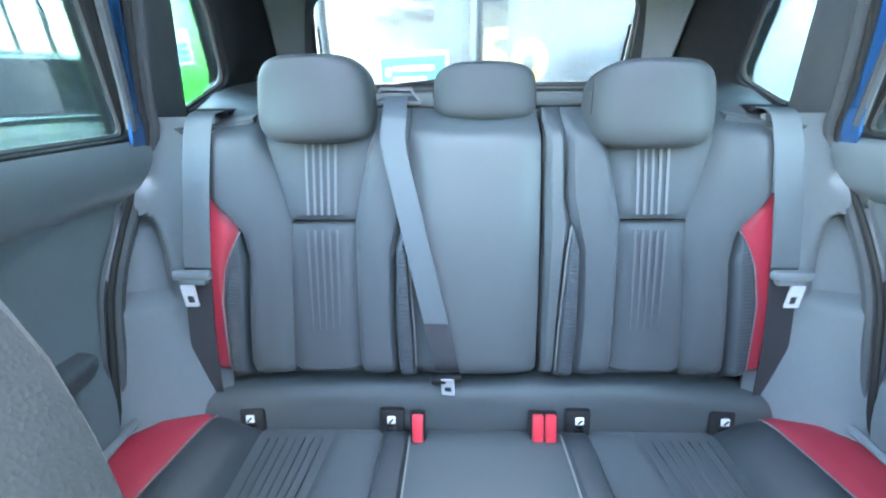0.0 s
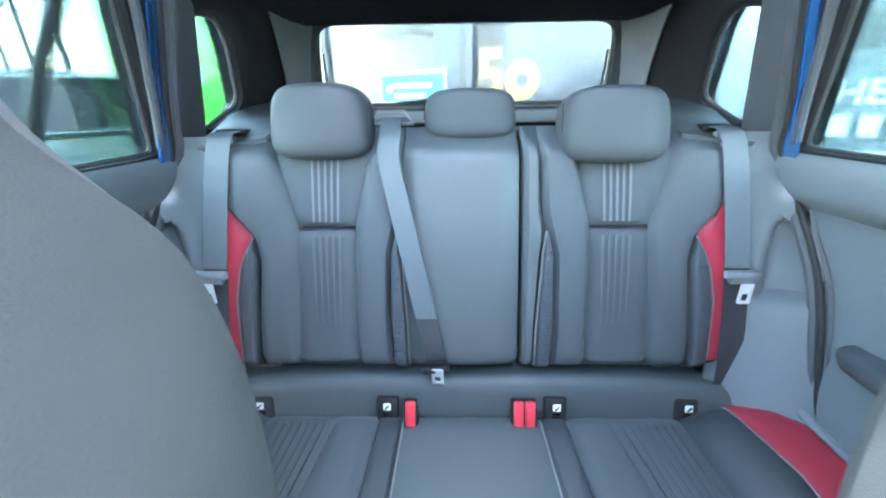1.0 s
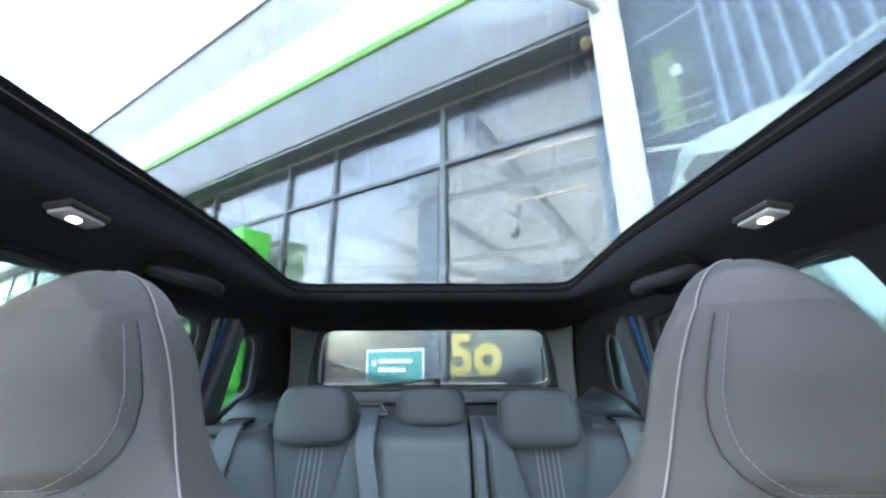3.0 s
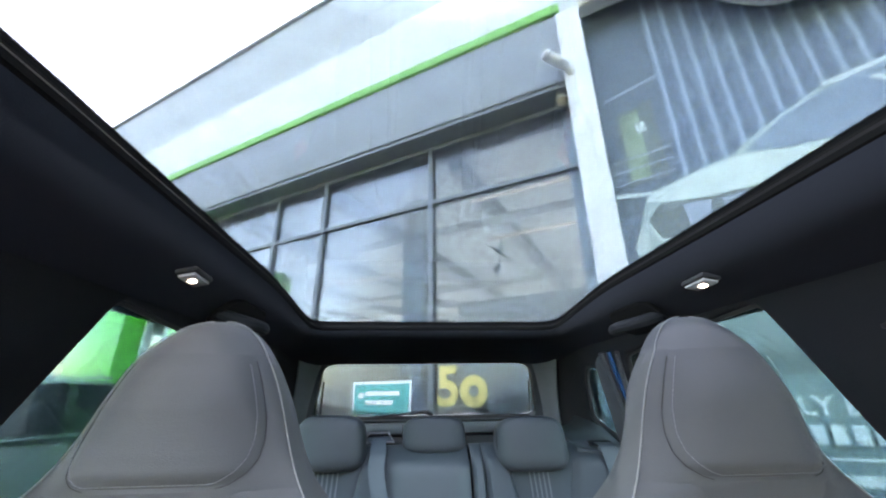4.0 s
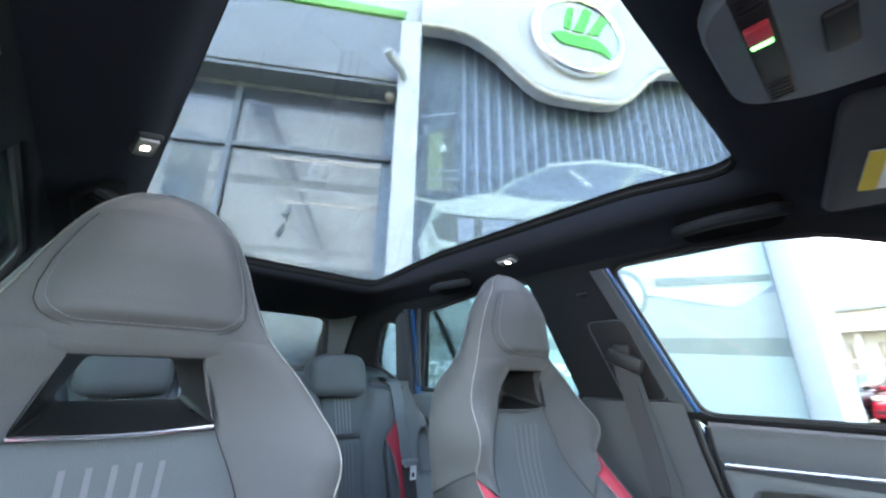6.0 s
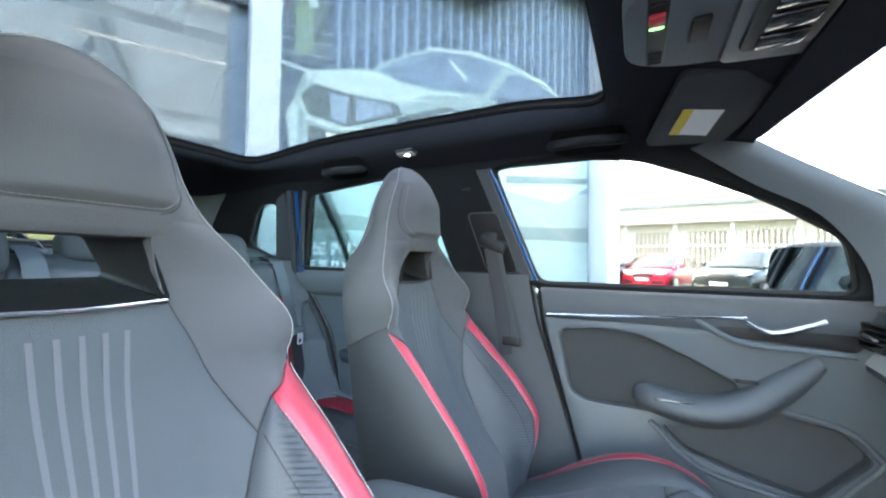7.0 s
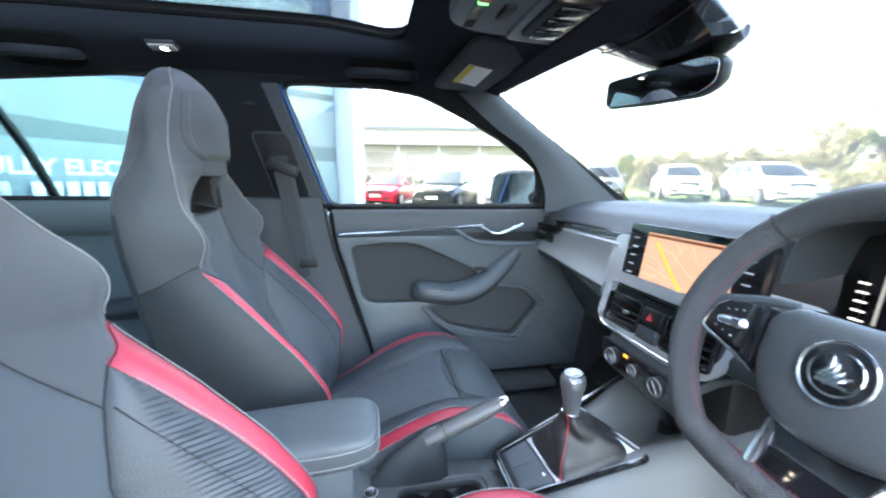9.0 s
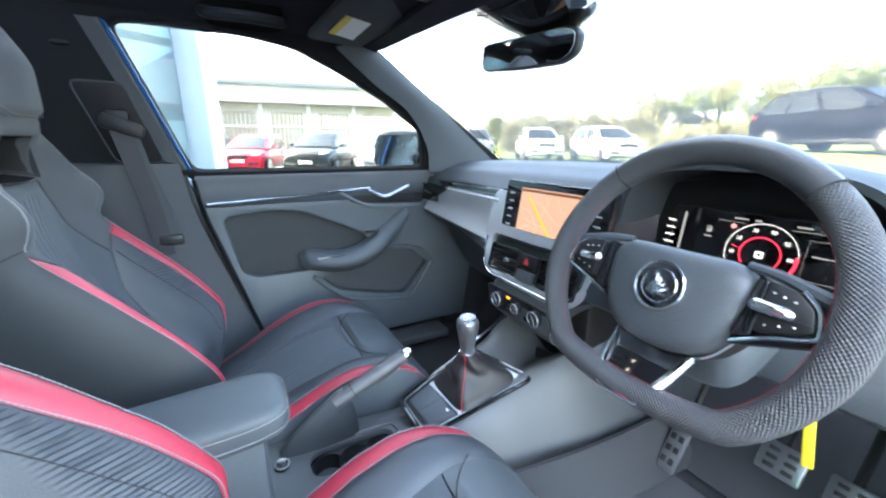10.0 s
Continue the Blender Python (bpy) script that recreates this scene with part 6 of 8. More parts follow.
part("warning_light", disc(cm @ Vector((-0.046, 0.031, 0.005)), cm.to_3x3() @ Vector((0, 0, 1)), 0.0045, 0.001, 16), glow("pink_warning", (1.0, 0.35, 0.40), 1.0), hd, "pale red warning light")
for x, y, w, h in ((-0.037, 0.045, 0.022, 0.0026), (-0.010, 0.0445, 0.009, 0.0036), (0.056, 0.044, 0.020, 0.0028), (-0.087, 0.003, 0.013, 0.0026), (0.086, 0.000, 0.022, 0.0024), (0.108, 0.000, 0.018, 0.0024)):
    part("display_text", prism([(x - w / 2, y), (x + w / 2, y), (x + w / 2, y + h), (x - w / 2, y + h)], 0.005, cm), GREYGLOW, hd, "small display text bar", smooth=0)
part("fuel_symbol", plate_with_holes(rounded([(-0.0042, -0.006), (0.0042, -0.006), (0.0042, 0.006), (-0.0042, 0.006)], 0.001), [[(-0.0022, 0.001), (0.0022, 0.001), (0.0022, 0.004), (-0.0022, 0.004)]], 0.001, cm @ Matrix.Translation((-0.086, 0.018, 0.005)), 0), GREYGLOW, hd, "fuel symbol")
# lower dash on the driver's side
part("lower_dash", loft([[(-0.12, -1.03, 0.88), (-0.40, -1.03, 0.88), (-0.74, -1.05, 0.88)], [(-0.12, -1.005, 0.84), (-0.40, -1.005, 0.84), (-0.74, -1.02, 0.84)], [(-0.12, -1.01, 0.795), (-0.40, -1.01, 0.795), (-0.74, -1.02, 0.795)], [(-0.12, -1.2, 0.77), (-0.40, -1.2, 0.77), (-0.74, -1.2, 0.77)]], 12, 12, 0.015), PLASTIC, da)

# ---------- steering wheel ----------
WC, WT = Vector((-0.408, -0.812, 0.9515)), -22.3
wheel = thing("steering_wheel", "flat-bottomed leather sports steering wheel with chrome spoke", "steering wheel", WC)
wm = Matrix.Translation(WC) @ turn(-WT, 0, 0) @ FACE
RW = 0.168
def rim(a):
    x, y = RW * math.sin(a), RW * math.cos(a)
    y = -0.130 + 0.35 * (y + 0.130) if y < -0.130 else y
    return Vector((x, y, 0.0))
rimpts = [wm @ rim(2 * math.pi * i / 72) for i in range(72)]
rim_skin = part("rim", tube(rimpts, [0.0172 + 0.0022 * smooth(60, 90, abs((5 * i + 180) % 360 - 180)) * smooth(125, 95, abs((5 * i + 180) % 360 - 180)) for i in range(72)], 20, closed=True), mat("perforated_black_leather", (0.043, 0.044, 0.047), 0.42, scale=330, bump=0.9, kind="dots"), wheel, "perforated black leather rim")
uv = rim_skin.data.uv_layers.new(name="skin")
for f in rim_skin.data.polygons:
    ids = [(rim_skin.data.loops[k].vertex_index // 20, rim_skin.data.loops[k].vertex_index % 20) for k in f.loop_indices]
    wi, wj = max(i for i, j in ids) - min(i for i, j in ids) > 36, max(j for i, j in ids) - min(j for i, j in ids) > 10
    for k, (i, j) in zip(f.loop_indices, ids):
        uv.data[k].uv = ((i + 72 * (wi and i < 36)) * 1.02 / 72, (j + 20 * (wj and j < 10)) * 0.108 / 20)
part("rim_top", tube([wm @ (rim(a)) for a in [radians(-42 + 84 * i / 20) for i in range(21)]], 0.0176, 16), mat("smooth_black_leather", (0.045, 0.046, 0.048), 0.38, scale=300, bump=0.2, wear=0.06), wheel, "smooth black leather top")
for sgn in (1, -1):
    part("rim_joint", tube([wm @ (rim(radians(sgn * 42)) + Vector((0.0185 * math.cos(b) * math.sin(radians(sgn * 42)), 0.0185 * math.cos(b) * math.cos(radians(sgn * 42)), 0.0185 * math.sin(b)))) for b in (2 * math.pi * i / 16 for i in range(16))], 0.0012, 5, closed=True), SEAM, wheel)
def inner_line(i):
    a = abs((5 * i + 180) % 360 - 180)
    q = 0.0172 + 0.0022 * smooth(60, 90, a) * smooth(125, 95, a) + 0.0004
    p = rim(2 * math.pi * i / 72)
    return wm @ (p - p.normalized() * q * math.cos(radians(14)) + Vector((0, 0, q * math.sin(radians(14)))))
part("rim_stitching", stitches([inner_line(i) for i in range(10, 63)], 0.0008, 0.005, 0.3), DARKREDSTITCH, wheel, "red stitching inside the rim")
HUB = [(-0.066, 0.043), (0.066, 0.043), (0.088, 0.026), (0.084, -0.030), (0.058, -0.072), (0.020, -0.084), (-0.020, -0.084), (-0.058, -0.072), (-0.084, -0.030), (-0.088, 0.026)]
hub_ring = rounded(HUB, 0.020, 6)
def hub_face(u, v):
    x, y = hub_ring[int(round(u * len(hub_ring))) % len(hub_ring)]
    q = math.sin(0.5 * math.pi * v)
    return wm @ Vector((x * q, -0.018 + (y + 0.018) * q, -0.030 + 0.040 * math.cos(0.5 * math.pi * v) ** 0.42))
part("airbag_cover", sheet(hub_face, len(hub_ring), 16, closed_u=True), HUBSKIN, wheel, "domed dark airbag cover")
part("hub_back", prism([(x * 1.0, y) for x, y in hub_ring], -0.05, wm @ Matrix.Translation((0, 0, -0.030))), BLACK, wheel)
EM = wm @ Matrix.Translation((0, -0.010, 0.0085))
part("badge_plate", disc(EM @ Vector((0, 0, 0)), (EM.to_3x3() @ Vector((0, 0, 1))), 0.0295, 0.004, 40, 0.001), GLOSSBLACK, wheel, "round black badge plate")
part("badge_ring", tube([EM @ Vector((0.0295 * math.cos(a), 0.0295 * math.sin(a), 0.004)) for a in (2 * math.pi * i / 40 for i in range(40))], 0.0018, 8, closed=True), CHROME, wheel, "chrome badge ring")
part("badge_inner_ring", tube([EM @ Vector((0.0205 * math.cos(a), 0.0205 * math.sin(a), 0.0045)) for a in (2 * math.pi * i / 40 for i in range(40))], 0.0012, 6, closed=True), CHROME, wheel, "thin chrome ring")
for k in range(4):
    part("badge_bar", tube([EM @ Vector((-0.013 + 0.003 * k, -0.006 - 0.002 * k, 0.005)), EM @ Vector((-0.004 + 0.003 * k, 0.004 - 0.003 * k, 0.0065)), EM @ Vector((-0.006 + 0.006 * k, 0.015 - 0.005 * k, 0.005))], [0.0016, 0.0024, 0.0014], 6, steps=8), CHROME, wheel, "plain chrome badge bar")
part("badge_bar", tube([EM @ Vector((-0.012, -0.010, 0.005)), EM @ Vector((0.013, -0.010, 0.005))], 0.002, 6), CHROME, wheel, "plain chrome badge bar")
part("airbag_mark", prism([(-0.009, -0.0012), (0.009, -0.0012), (0.009, 0.0012), (-0.009, 0.0012)], 0.0006, wm @ Matrix.Translation((0.0, -0.054, 0.0060)) @ turn(12, 0, 0)), PLASTIC, wheel, "small embossed bar", smooth=0)
part("hub_gap", prism([(x * 1.045, y * 1.045 + 0.001) for x, y in hub_ring], 0.004, wm @ Matrix.Translation((0, 0, -0.034)), 0.001), GLOSSBLACK, wheel, "dark rim of the airbag cover")
part("hub_chrome", tube([wm @ Vector((x * 1.03, y * 1.03, -0.028)) for x, y in hub_ring if y < -0.030], 0.0026, 6), CHROME, wheel, "chrome line under the airbag cover")
for sx in (1, -1):
    sp = part("spoke", prism(rounded([(sx * 0.080, 0.034), (sx * 0.122, 0.030), (sx * 0.160, 0.020), (sx * 0.160, -0.016), (sx * 0.146, -0.022), (sx * 0.074, -0.048)], 0.010)[::sx], 0.014, wm @ Matrix.Translation((0, 0, -0.028)), 0.004), BLACK, wheel, "black side spoke")
    part("spoke_top", tube([wm @ Vector((sx * 0.070, 0.042, -0.016)), wm @ Vector((sx * 0.100, 0.038, -0.012)), wm @ Vector((sx * 0.128, 0.030, -0.010)), wm @ Vector((sx * 0.158, 0.020, -0.006))], [0.005, 0.006, 0.007, 0.009], 8, steps=12), SOFT, sp, "dark spoke shoulder")
    part("inner_pad", prism(rounded([(sx * 0.086, 0.032), (sx * 0.096, 0.031), (sx * 0.098, -0.030), (sx * 0.080, -0.036)], 0.004)[::sx], 0.016, wm @ Matrix.Translation((0, 0, -0.018)), 0.002), GLOSSBLACK, sp, "gloss black strip")
    key = part("switch_pad", prism(rounded([(sx * 0.099, 0.030), (sx * 0.122, 0.026), (sx * 0.139, 0.012), (sx * 0.144, -0.008), (sx * 0.140, -0.012), (sx * 0.100, -0.025)], 0.005)[::sx], 0.018, wm @ Matrix.Translation((0, 0, -0.013)), 0.002), BLACK, sp, "black switch pad")
    part("pad_edge", tube([wm @ Vector((sx * 0.126, 0.027, 0.003)), wm @ Vector((sx * 0.142, 0.012, 0.004)), wm @ Vector((sx * 0.1475, -0.008, 0.004)), wm @ Vector((sx * 0.143, -0.016, 0.004)), wm @ Vector((sx * 0.112, -0.027, 0.001)), wm @ Vector((sx * 0.080, -0.042, -0.010))], 0.0024, 6, steps=24), CHROME, sp, "chrome pad edge")
    part("roller", tube([wm @ Vector((sx * 0.094, 0.002, 0.008)), wm @ Vector((sx * 0.096, 0.002, 0.010)), wm @ Vector((sx * 0.122, 0.001, 0.010)), wm @ Vector((sx * 0.127, 0.001, 0.008))], [0.005, 0.0070, 0.0064, 0.004], 14), CHROME, sp, "chrome roller")
    part("pad_split", tube([wm @ Vector((sx * 0.101, -0.006, 0.0052)), wm @ Vector((sx * 0.141, -0.003, 0.0052))], 0.0007, 5), SEAM, sp)
    for i in range(3):
        part("switch_mark", prism([(-0.0014, -0.0005), (0.0014, -0.0005), (0.0014, 0.0005), (-0.0014, 0.0005)], 0.0006, wm @ Matrix.Translation((sx * (0.106 + 0.009 * i), 0.0185 - 0.002 * i, 0.0052))), WHITEP, sp, smooth=0)
        part("switch_mark", prism([(-0.0010, -0.0007), (0.0010, -0.0007), (0.0010, 0.0007), (-0.0010, 0.0007)], 0.0006, wm @ Matrix.Translation((sx * (0.108 + 0.011 * i), -0.015 + 0.003 * i, 0.0052))), WHITEP, sp, smooth=0)
# lower spoke: a gloss black shield in a thick chrome frame
SHIELD = [(-0.048, -0.080), (-0.032, -0.138), (-0.020, -0.151), (0.020, -0.151), (0.032, -0.138), (0.048, -0.080)]
lz = lambda y: -0.024 + 0.033 * smooth(-0.085, -0.150, y)
part("lower_spoke", loft([[wm @ Vector((-w, y, lz(y) - 0.003)), wm @ Vector((0, y, lz(y) - 0.001)), wm @ Vector((w, y, lz(y) - 0.003))] for w, y in ((0.048, -0.078), (0.041, -0.106), (0.033, -0.134), (0.021, -0.150))], 8, 10, 0.006), GLOSSBLACK, wheel, "gloss black lower spoke")
part("spoke_frame", tube([wm @ Vector((x, y, lz(y))) for x, y in SHIELD], [0.0050, 0.0068, 0.0062, 0.0062, 0.0068, 0.0050], 10, steps=40), CHROME, wheel, "thick chrome frame of the lower spoke")
part("shield_seam", tube([wm @ Vector((-0.037, -0.108, lz(-0.108))), wm @ Vector((0, -0.112, lz(-0.112) + 0.002)), wm @ Vector((0.037, -0.108, lz(-0.108)))], 0.0009, 6, steps=10), SEAM, wheel)
for x in (-0.014, -0.007, 0.0, 0.007, 0.014):
    part("lower_badge", prism([(-0.0026, -0.0016), (0.0026, -0.0016), (0.0026, 0.0016), (-0.0026, 0.0016)], 0.001, wm @ Matrix.Translation((x, -0.140, lz(-0.140) + 0.0012)) @ turn(-24, 0, 0)), CHROME, wheel, "small chrome mark", smooth=0)
part("column_shroud", pad(WC + Vector((0.0, -0.135, -0.085)), (0.150, 0.190, 0.095), 4, turn(-22, 0, 0), 32, 16), PLASTIC, wheel, "grey column shroud")
part("column", tube([WC + Vector((0, -0.07, -0.025)), WC + Vector((0, -0.16, -0.07)), WC + Vector((0, -0.30, -0.12))], [0.045, 0.062, 0.07], 20), PLASTIC, wheel, "dark steering column cover")
for sx in (1, -1):
    st = thing("column_stalk", "black control stalk behind the steering wheel", "stalk", WC + Vector((sx * 0.06, -0.06, 0)), "column stalks")
    part("lever", tube([WC + Vector((sx * 0.05, -0.12, -0.045)), WC + Vector((sx * 0.11, -0.115, -0.045)), WC + Vector((sx * 0.150, -0.10, -0.035))], [0.010, 0.009, 0.012], 8, steps=8), BLACK, st)

# ---------- centre console ----------
cc = thing("centre_console", "low grey centre console with cup holders and storage", "car console", (0, -0.6, 0.33))
part("tunnel", loft([[(0.120, -0.20, 0.34), (0.104, -0.20, 0.485), (0.0, -0.20, 0.44), (-0.104, -0.20, 0.485), (-0.120, -0.20, 0.34)],
                     [(0.125, -0.50, 0.33), (0.090, -0.50, 0.485), (0.0, -0.50, 0.44), (-0.090, -0.50, 0.485), (-0.130, -0.50, 0.33)],
                     [(0.135, -0.66, 0.32), (0.072, -0.66, 0.508), (0.0, -0.66, 0.490), (-0.074, -0.66, 0.508), (-0.150, -0.66, 0.32)],
                     [(0.165, -0.90, 0.32), (0.118, -0.90, 0.580), (0.0, -0.90, 0.555), (-0.090, -0.90, 0.582), (-0.190, -0.90, 0.32)],
                     [(0.190, -1.08, 0.32), (0.160, -1.08, 0.625), (0.0, -1.08, 0.580), (-0.120, -1.08, 0.630), (-0.220, -1.08, 0.32)],
                     [(0.21, -1.60, 0.32), (0.16, -1.60, 0.64), (0.0, -1.60, 0.60), (-0.165, -1.60, 0.64), (-0.23, -1.60, 0.32)]], 28, 34, 0.010), TUNNEL, cc, "grey tunnel cover")
part("tunnel_carpet", loft([[(-0.150, -0.55, 0.44), (-0.160, -0.55, 0.38), (-0.18, -0.55, 0.317)], [(-0.168, -0.75, 0.45), (-0.176, -0.75, 0.38), (-0.195, -0.75, 0.317)],
                            [(-0.202, -0.95, 0.46), (-0.214, -0.95, 0.38), (-0.240, -0.95, 0.317)], [(-0.222, -1.15, 0.47), (-0.238, -1.15, 0.38), (-0.262, -1.15, 0.317)],
                            [(-0.228, -1.32, 0.48), (-0.246, -1.32, 0.39), (-0.270, -1.32, 0.317)]], 12, 24, 0.010), CARPET, cc, "dark carpet on the tunnel side")
part("console_top", plate_with_holes(rounded([(-0.106, -0.22), (-0.090, -0.50), (-0.074, -0.648), (0.072, -0.648), (0.090, -0.50), (0.106, -0.22)], 0.012), [rounded([(-0.046, -0.425), (0.026, -0.425), (0.022, -0.600), (-0.042, -0.600)], 0.034, 8)], 0.016, Matrix.Translation((0, 0, 0.488)), 0.004), TUNNEL, cc, "grey console top")
part("cup_line", tube([(-0.020, -0.611, 0.505), (0.016, -0.609, 0.505), (0.030, -0.590, 0.505), (0.034, -0.50, 0.505), (0.034, -0.440, 0.505)], 0.0030, 8, steps=24), GUNMETAL, cc, "satin metal line along the cup holder")
for y in (-0.457, -0.513, -0.569):
    part("cup_well", solid(sheet(lambda u, v: Vector((-0.010 + (0.033 - 0.004 * v) * math.cos(2 * math.pi * u), y + (0.033 - 0.004 * v) * math.sin(2 * math.pi * u), 0.490 - 0.030 * v)), 28, 3, closed_u=True), 0.002), BLACK, cc, "dark cup well")
part("power_socket", disc((0.016, -0.376, 0.503), (0, 0, 1), 0.015, 0.006, 24, 0.002), BLACK, cc, "dark power socket")
part("socket_ring", tube([(0.016 + 0.013 * math.cos(a), -0.376 + 0.013 * math.sin(a), 0.510) for a in (2 * math.pi * i / 24 for i in range(24))], 0.0016, 6, closed=True), GUNMETAL, cc, "satin ring")
part("socket_pin", disc((0.016, -0.376, 0.507), (0, 0, 1), 0.006, 0.014, 14, 0.002), GUNMETAL, cc)
def slope(y):
    """Height of the shifter plate."""
    return 0.361 - 0.25 * y
PLATE = [(-0.060, -0.650), (0.060, -0.650), (0.110, -0.868), (-0.080, -0.905)]
shear = Matrix(((1, 0, 0, 0), (0, 1, 0, 0), (0, -0.25, 1, 0.361), (0, 0, 0, 1)))
part("shifter_plate", prism(rounded(PLATE, 0.014), 0.010, shear @ Matrix.Translation((0, 0, -0.008)), 0.003), BLACK, cc, "black shifter surround")
part("shifter_frame", tube([(x, y, slope(y) + 0.001) for x, y in rounded([(-0.066, -0.643), (0.066, -0.643), (0.118, -0.870), (-0.086, -0.911)], 0.018)], 0.0058, 8, closed=True), GLOSSBLACK, cc, "gloss black shifter frame")
part("frame_line", tube([(x, y, slope(y) + 0.004) for x, y in rounded(PLATE, 0.014)], 0.0013, 6, closed=True), GUNMETAL, cc, "thin chrome line")
part("key_bank", prism(rounded([(-0.052, -0.660), (0.052, -0.660), (0.064, -0.718), (-0.060, -0.724)], 0.006), 0.006, shear, 0.002), PLASTIC, cc, "dark key panel")
part("rear_key", prism([(-0.050, -0.663), (-0.002, -0.663), (-0.003, -0.718), (-0.056, -0.720)], 0.004, shear @ Matrix.Translation((0, 0, 0.004)), 0.001), SOFT, cc)
part("rear_key", prism([(0.002, -0.663), (0.050, -0.663), (0.060, -0.715), (0.001, -0.718)], 0.004, shear @ Matrix.Translation((0, 0, 0.004)), 0.001), SOFT, cc)
part("key_mark", box((-0.040, -0.712, slope(-0.712) + 0.0088), (0.008, 0.004, 0.0006), 0.0, turn(-14, 0, 0)), WHITEP, cc, "small white mark")
part("silver_band", prism([(-0.062, -0.728), (0.066, -0.722), (0.068, -0.734), (-0.064, -0.741)], 0.006, shear, 0.001), DECOR, cc, "silver band behind the keys")
part("silver_wedge", prism([(-0.066, -0.870), (0.080, -0.852), (0.102, -0.866), (-0.074, -0.898)], 0.006, shear, 0.001), DECOR, cc, "silver wedge")
part("chrome_rail", tube([(0.120, -0.872, 0.585), (0.145, -0.97, 0.612), (0.160, -1.05, 0.640)], 0.0040, 8, steps=10), CHROME, cc, "chrome rail")
part("tray", loft([[(0.115, -0.880, 0.576), (0.02, -0.895, 0.570), (-0.082, -0.912, 0.584)], [(0.125, -0.95, 0.568), (0.02, -0.96, 0.560), (-0.090, -0.96, 0.580)], [(0.140, -1.03, 0.590), (0.02, -1.03, 0.585), (-0.100, -1.03, 0.600)]], 12, 12, 0.008), BLACK, cc, "dark storage tray")
for i in range(3):
    part("tray_mark", box((0.060 - 0.012 * i, -0.975 + 0.004 * i, 0.5735), (0.006, 0.005, 0.0008), 0.0, turn(-8, 0, 0)), WHITEP, cc, "small white mark")
gs = thing("gear_lever", "satin metal gear knob on a black leather gaiter with red stitching", "gear lever", (0.0, -0.80, 0.56))
def gaiter(u, v):
    a = 2 * math.pi * u
    w = 0.016 + 0.062 * (1 - v) ** 1.5
    q = 0.38 + 0.62 * smooth(0.0, 0.75, v)
    fold = 0.0055 * math.sin(3 * a + 7 * v) * math.sin(math.pi * v) + 0.004 * math.sin(14 * v + 2 * math.cos(a)) * (1 - v) * smooth(0, 0.1, v)
    c, d = math.cos(a), math.sin(a)
    x, y = (w + fold) * math.copysign(abs(c) ** q, c), 1.04 * (w + fold) * math.copysign(abs(d) ** q, d)
    yc = -0.808 + 0.037 * v
    return Vector((0.003 - 0.026 * v + x, yc + y, slope(yc + y) * (1 - v) + 0.668 * v + 0.003 + 0.010 * math.sin(math.pi * v) * (abs(c * d) * 2)))
part("gaiter", sheet(gaiter, 56, 24, closed_u=True), mat("black_gaiter_leather", (0.017, 0.0155, 0.016), 0.5, scale=350, bump=0.4, wear=0.08), gs, "crumpled black leather gaiter")
part("gaiter_stitching", stitches([gaiter(0.36, v / 24) + Vector((-0.0015, 0.0015, 0.0005)) for v in range(25)], 0.0012, 0.005, 0.15), REDSTITCH, gs, "red stitching")
part("collar", disc((-0.0235, -0.7705, 0.663), (-0.06, 0.04, 1), 0.0175, 0.008, 24, 0.003), CHROME, gs)
part("knob", tube([(-0.024, -0.7705, 0.668), (-0.025, -0.770, 0.685), (-0.026, -0.769, 0.708), (-0.028, -0.768, 0.730), (-0.029, -0.767, 0.744), (-0.029, -0.767, 0.752)], [0.015, 0.0165, 0.0205, 0.0245, 0.0235, 0.013], 24, steps=20), GUNMETAL, gs, "satin metal gear knob")
part("knob_cap", disc((-0.029, -0.767, 0.7495), (-0.05, 0.12, 1), 0.0175, 0.004, 24, 0.001), GLOSSBLACK, gs)
for x in (-0.007, 0.0, 0.007):
    part("gate_mark", box((-0.029 + x, -0.767, 0.7542), (0.0018, 0.016, 0.001), 0.0, turn(-7, 0, 0)), WHITEP, gs, "white shift pattern line")
part("gate_mark", box((-0.029, -0.767, 0.7544), (0.016, 0.0018, 0.001), 0.0), WHITEP, gs, "white shift pattern line")
hb = thing("handbrake", "grey leather handbrake lever with chrome button", "handbrake", (0.045, -0.42, 0.51))
part("boot", loft([[(0.034, -0.375, 0.500), (0.050, -0.375, 0.512), (0.066, -0.375, 0.500)], [(0.028, -0.42, 0.500), (0.050, -0.42, 0.558), (0.072, -0.42, 0.500)], [(0.027, -0.475, 0.500), (0.050, -0.470, 0.594), (0.073, -0.475, 0.500)],
                  [(0.030, -0.525, 0.500), (0.050, -0.510, 0.616), (0.070, -0.525, 0.500)], [(0.034, -0.536, 0.500), (0.050, -0.532, 0.560), (0.066, -0.536, 0.500)]], 16, 18, 0.006), SIDELEATHER, hb, "dark leather gaiter")
part("grip", tube([(0.050, -0.49, 0.584), (0.050, -0.530, 0.602), (0.050, -0.60, 0.632), (0.050, -0.650, 0.653)], [0.0165, 0.0165, 0.0185, 0.0155], 16, steps=16), mat("black_brake_leather", (0.055, 0.056, 0.058), 0.42, scale=500, bump=0.3), hb, "dark leather grip")
part("grip_seam", tube([Vector((0.050, -0.530, 0.602)) + Vector((0.0172 * math.cos(a), 0.0072 * math.sin(a), 0.0158 * math.sin(a))) for a in (2 * math.pi * i / 20 for i in range(20))], 0.0012, 5, closed=True), SEAM, hb)
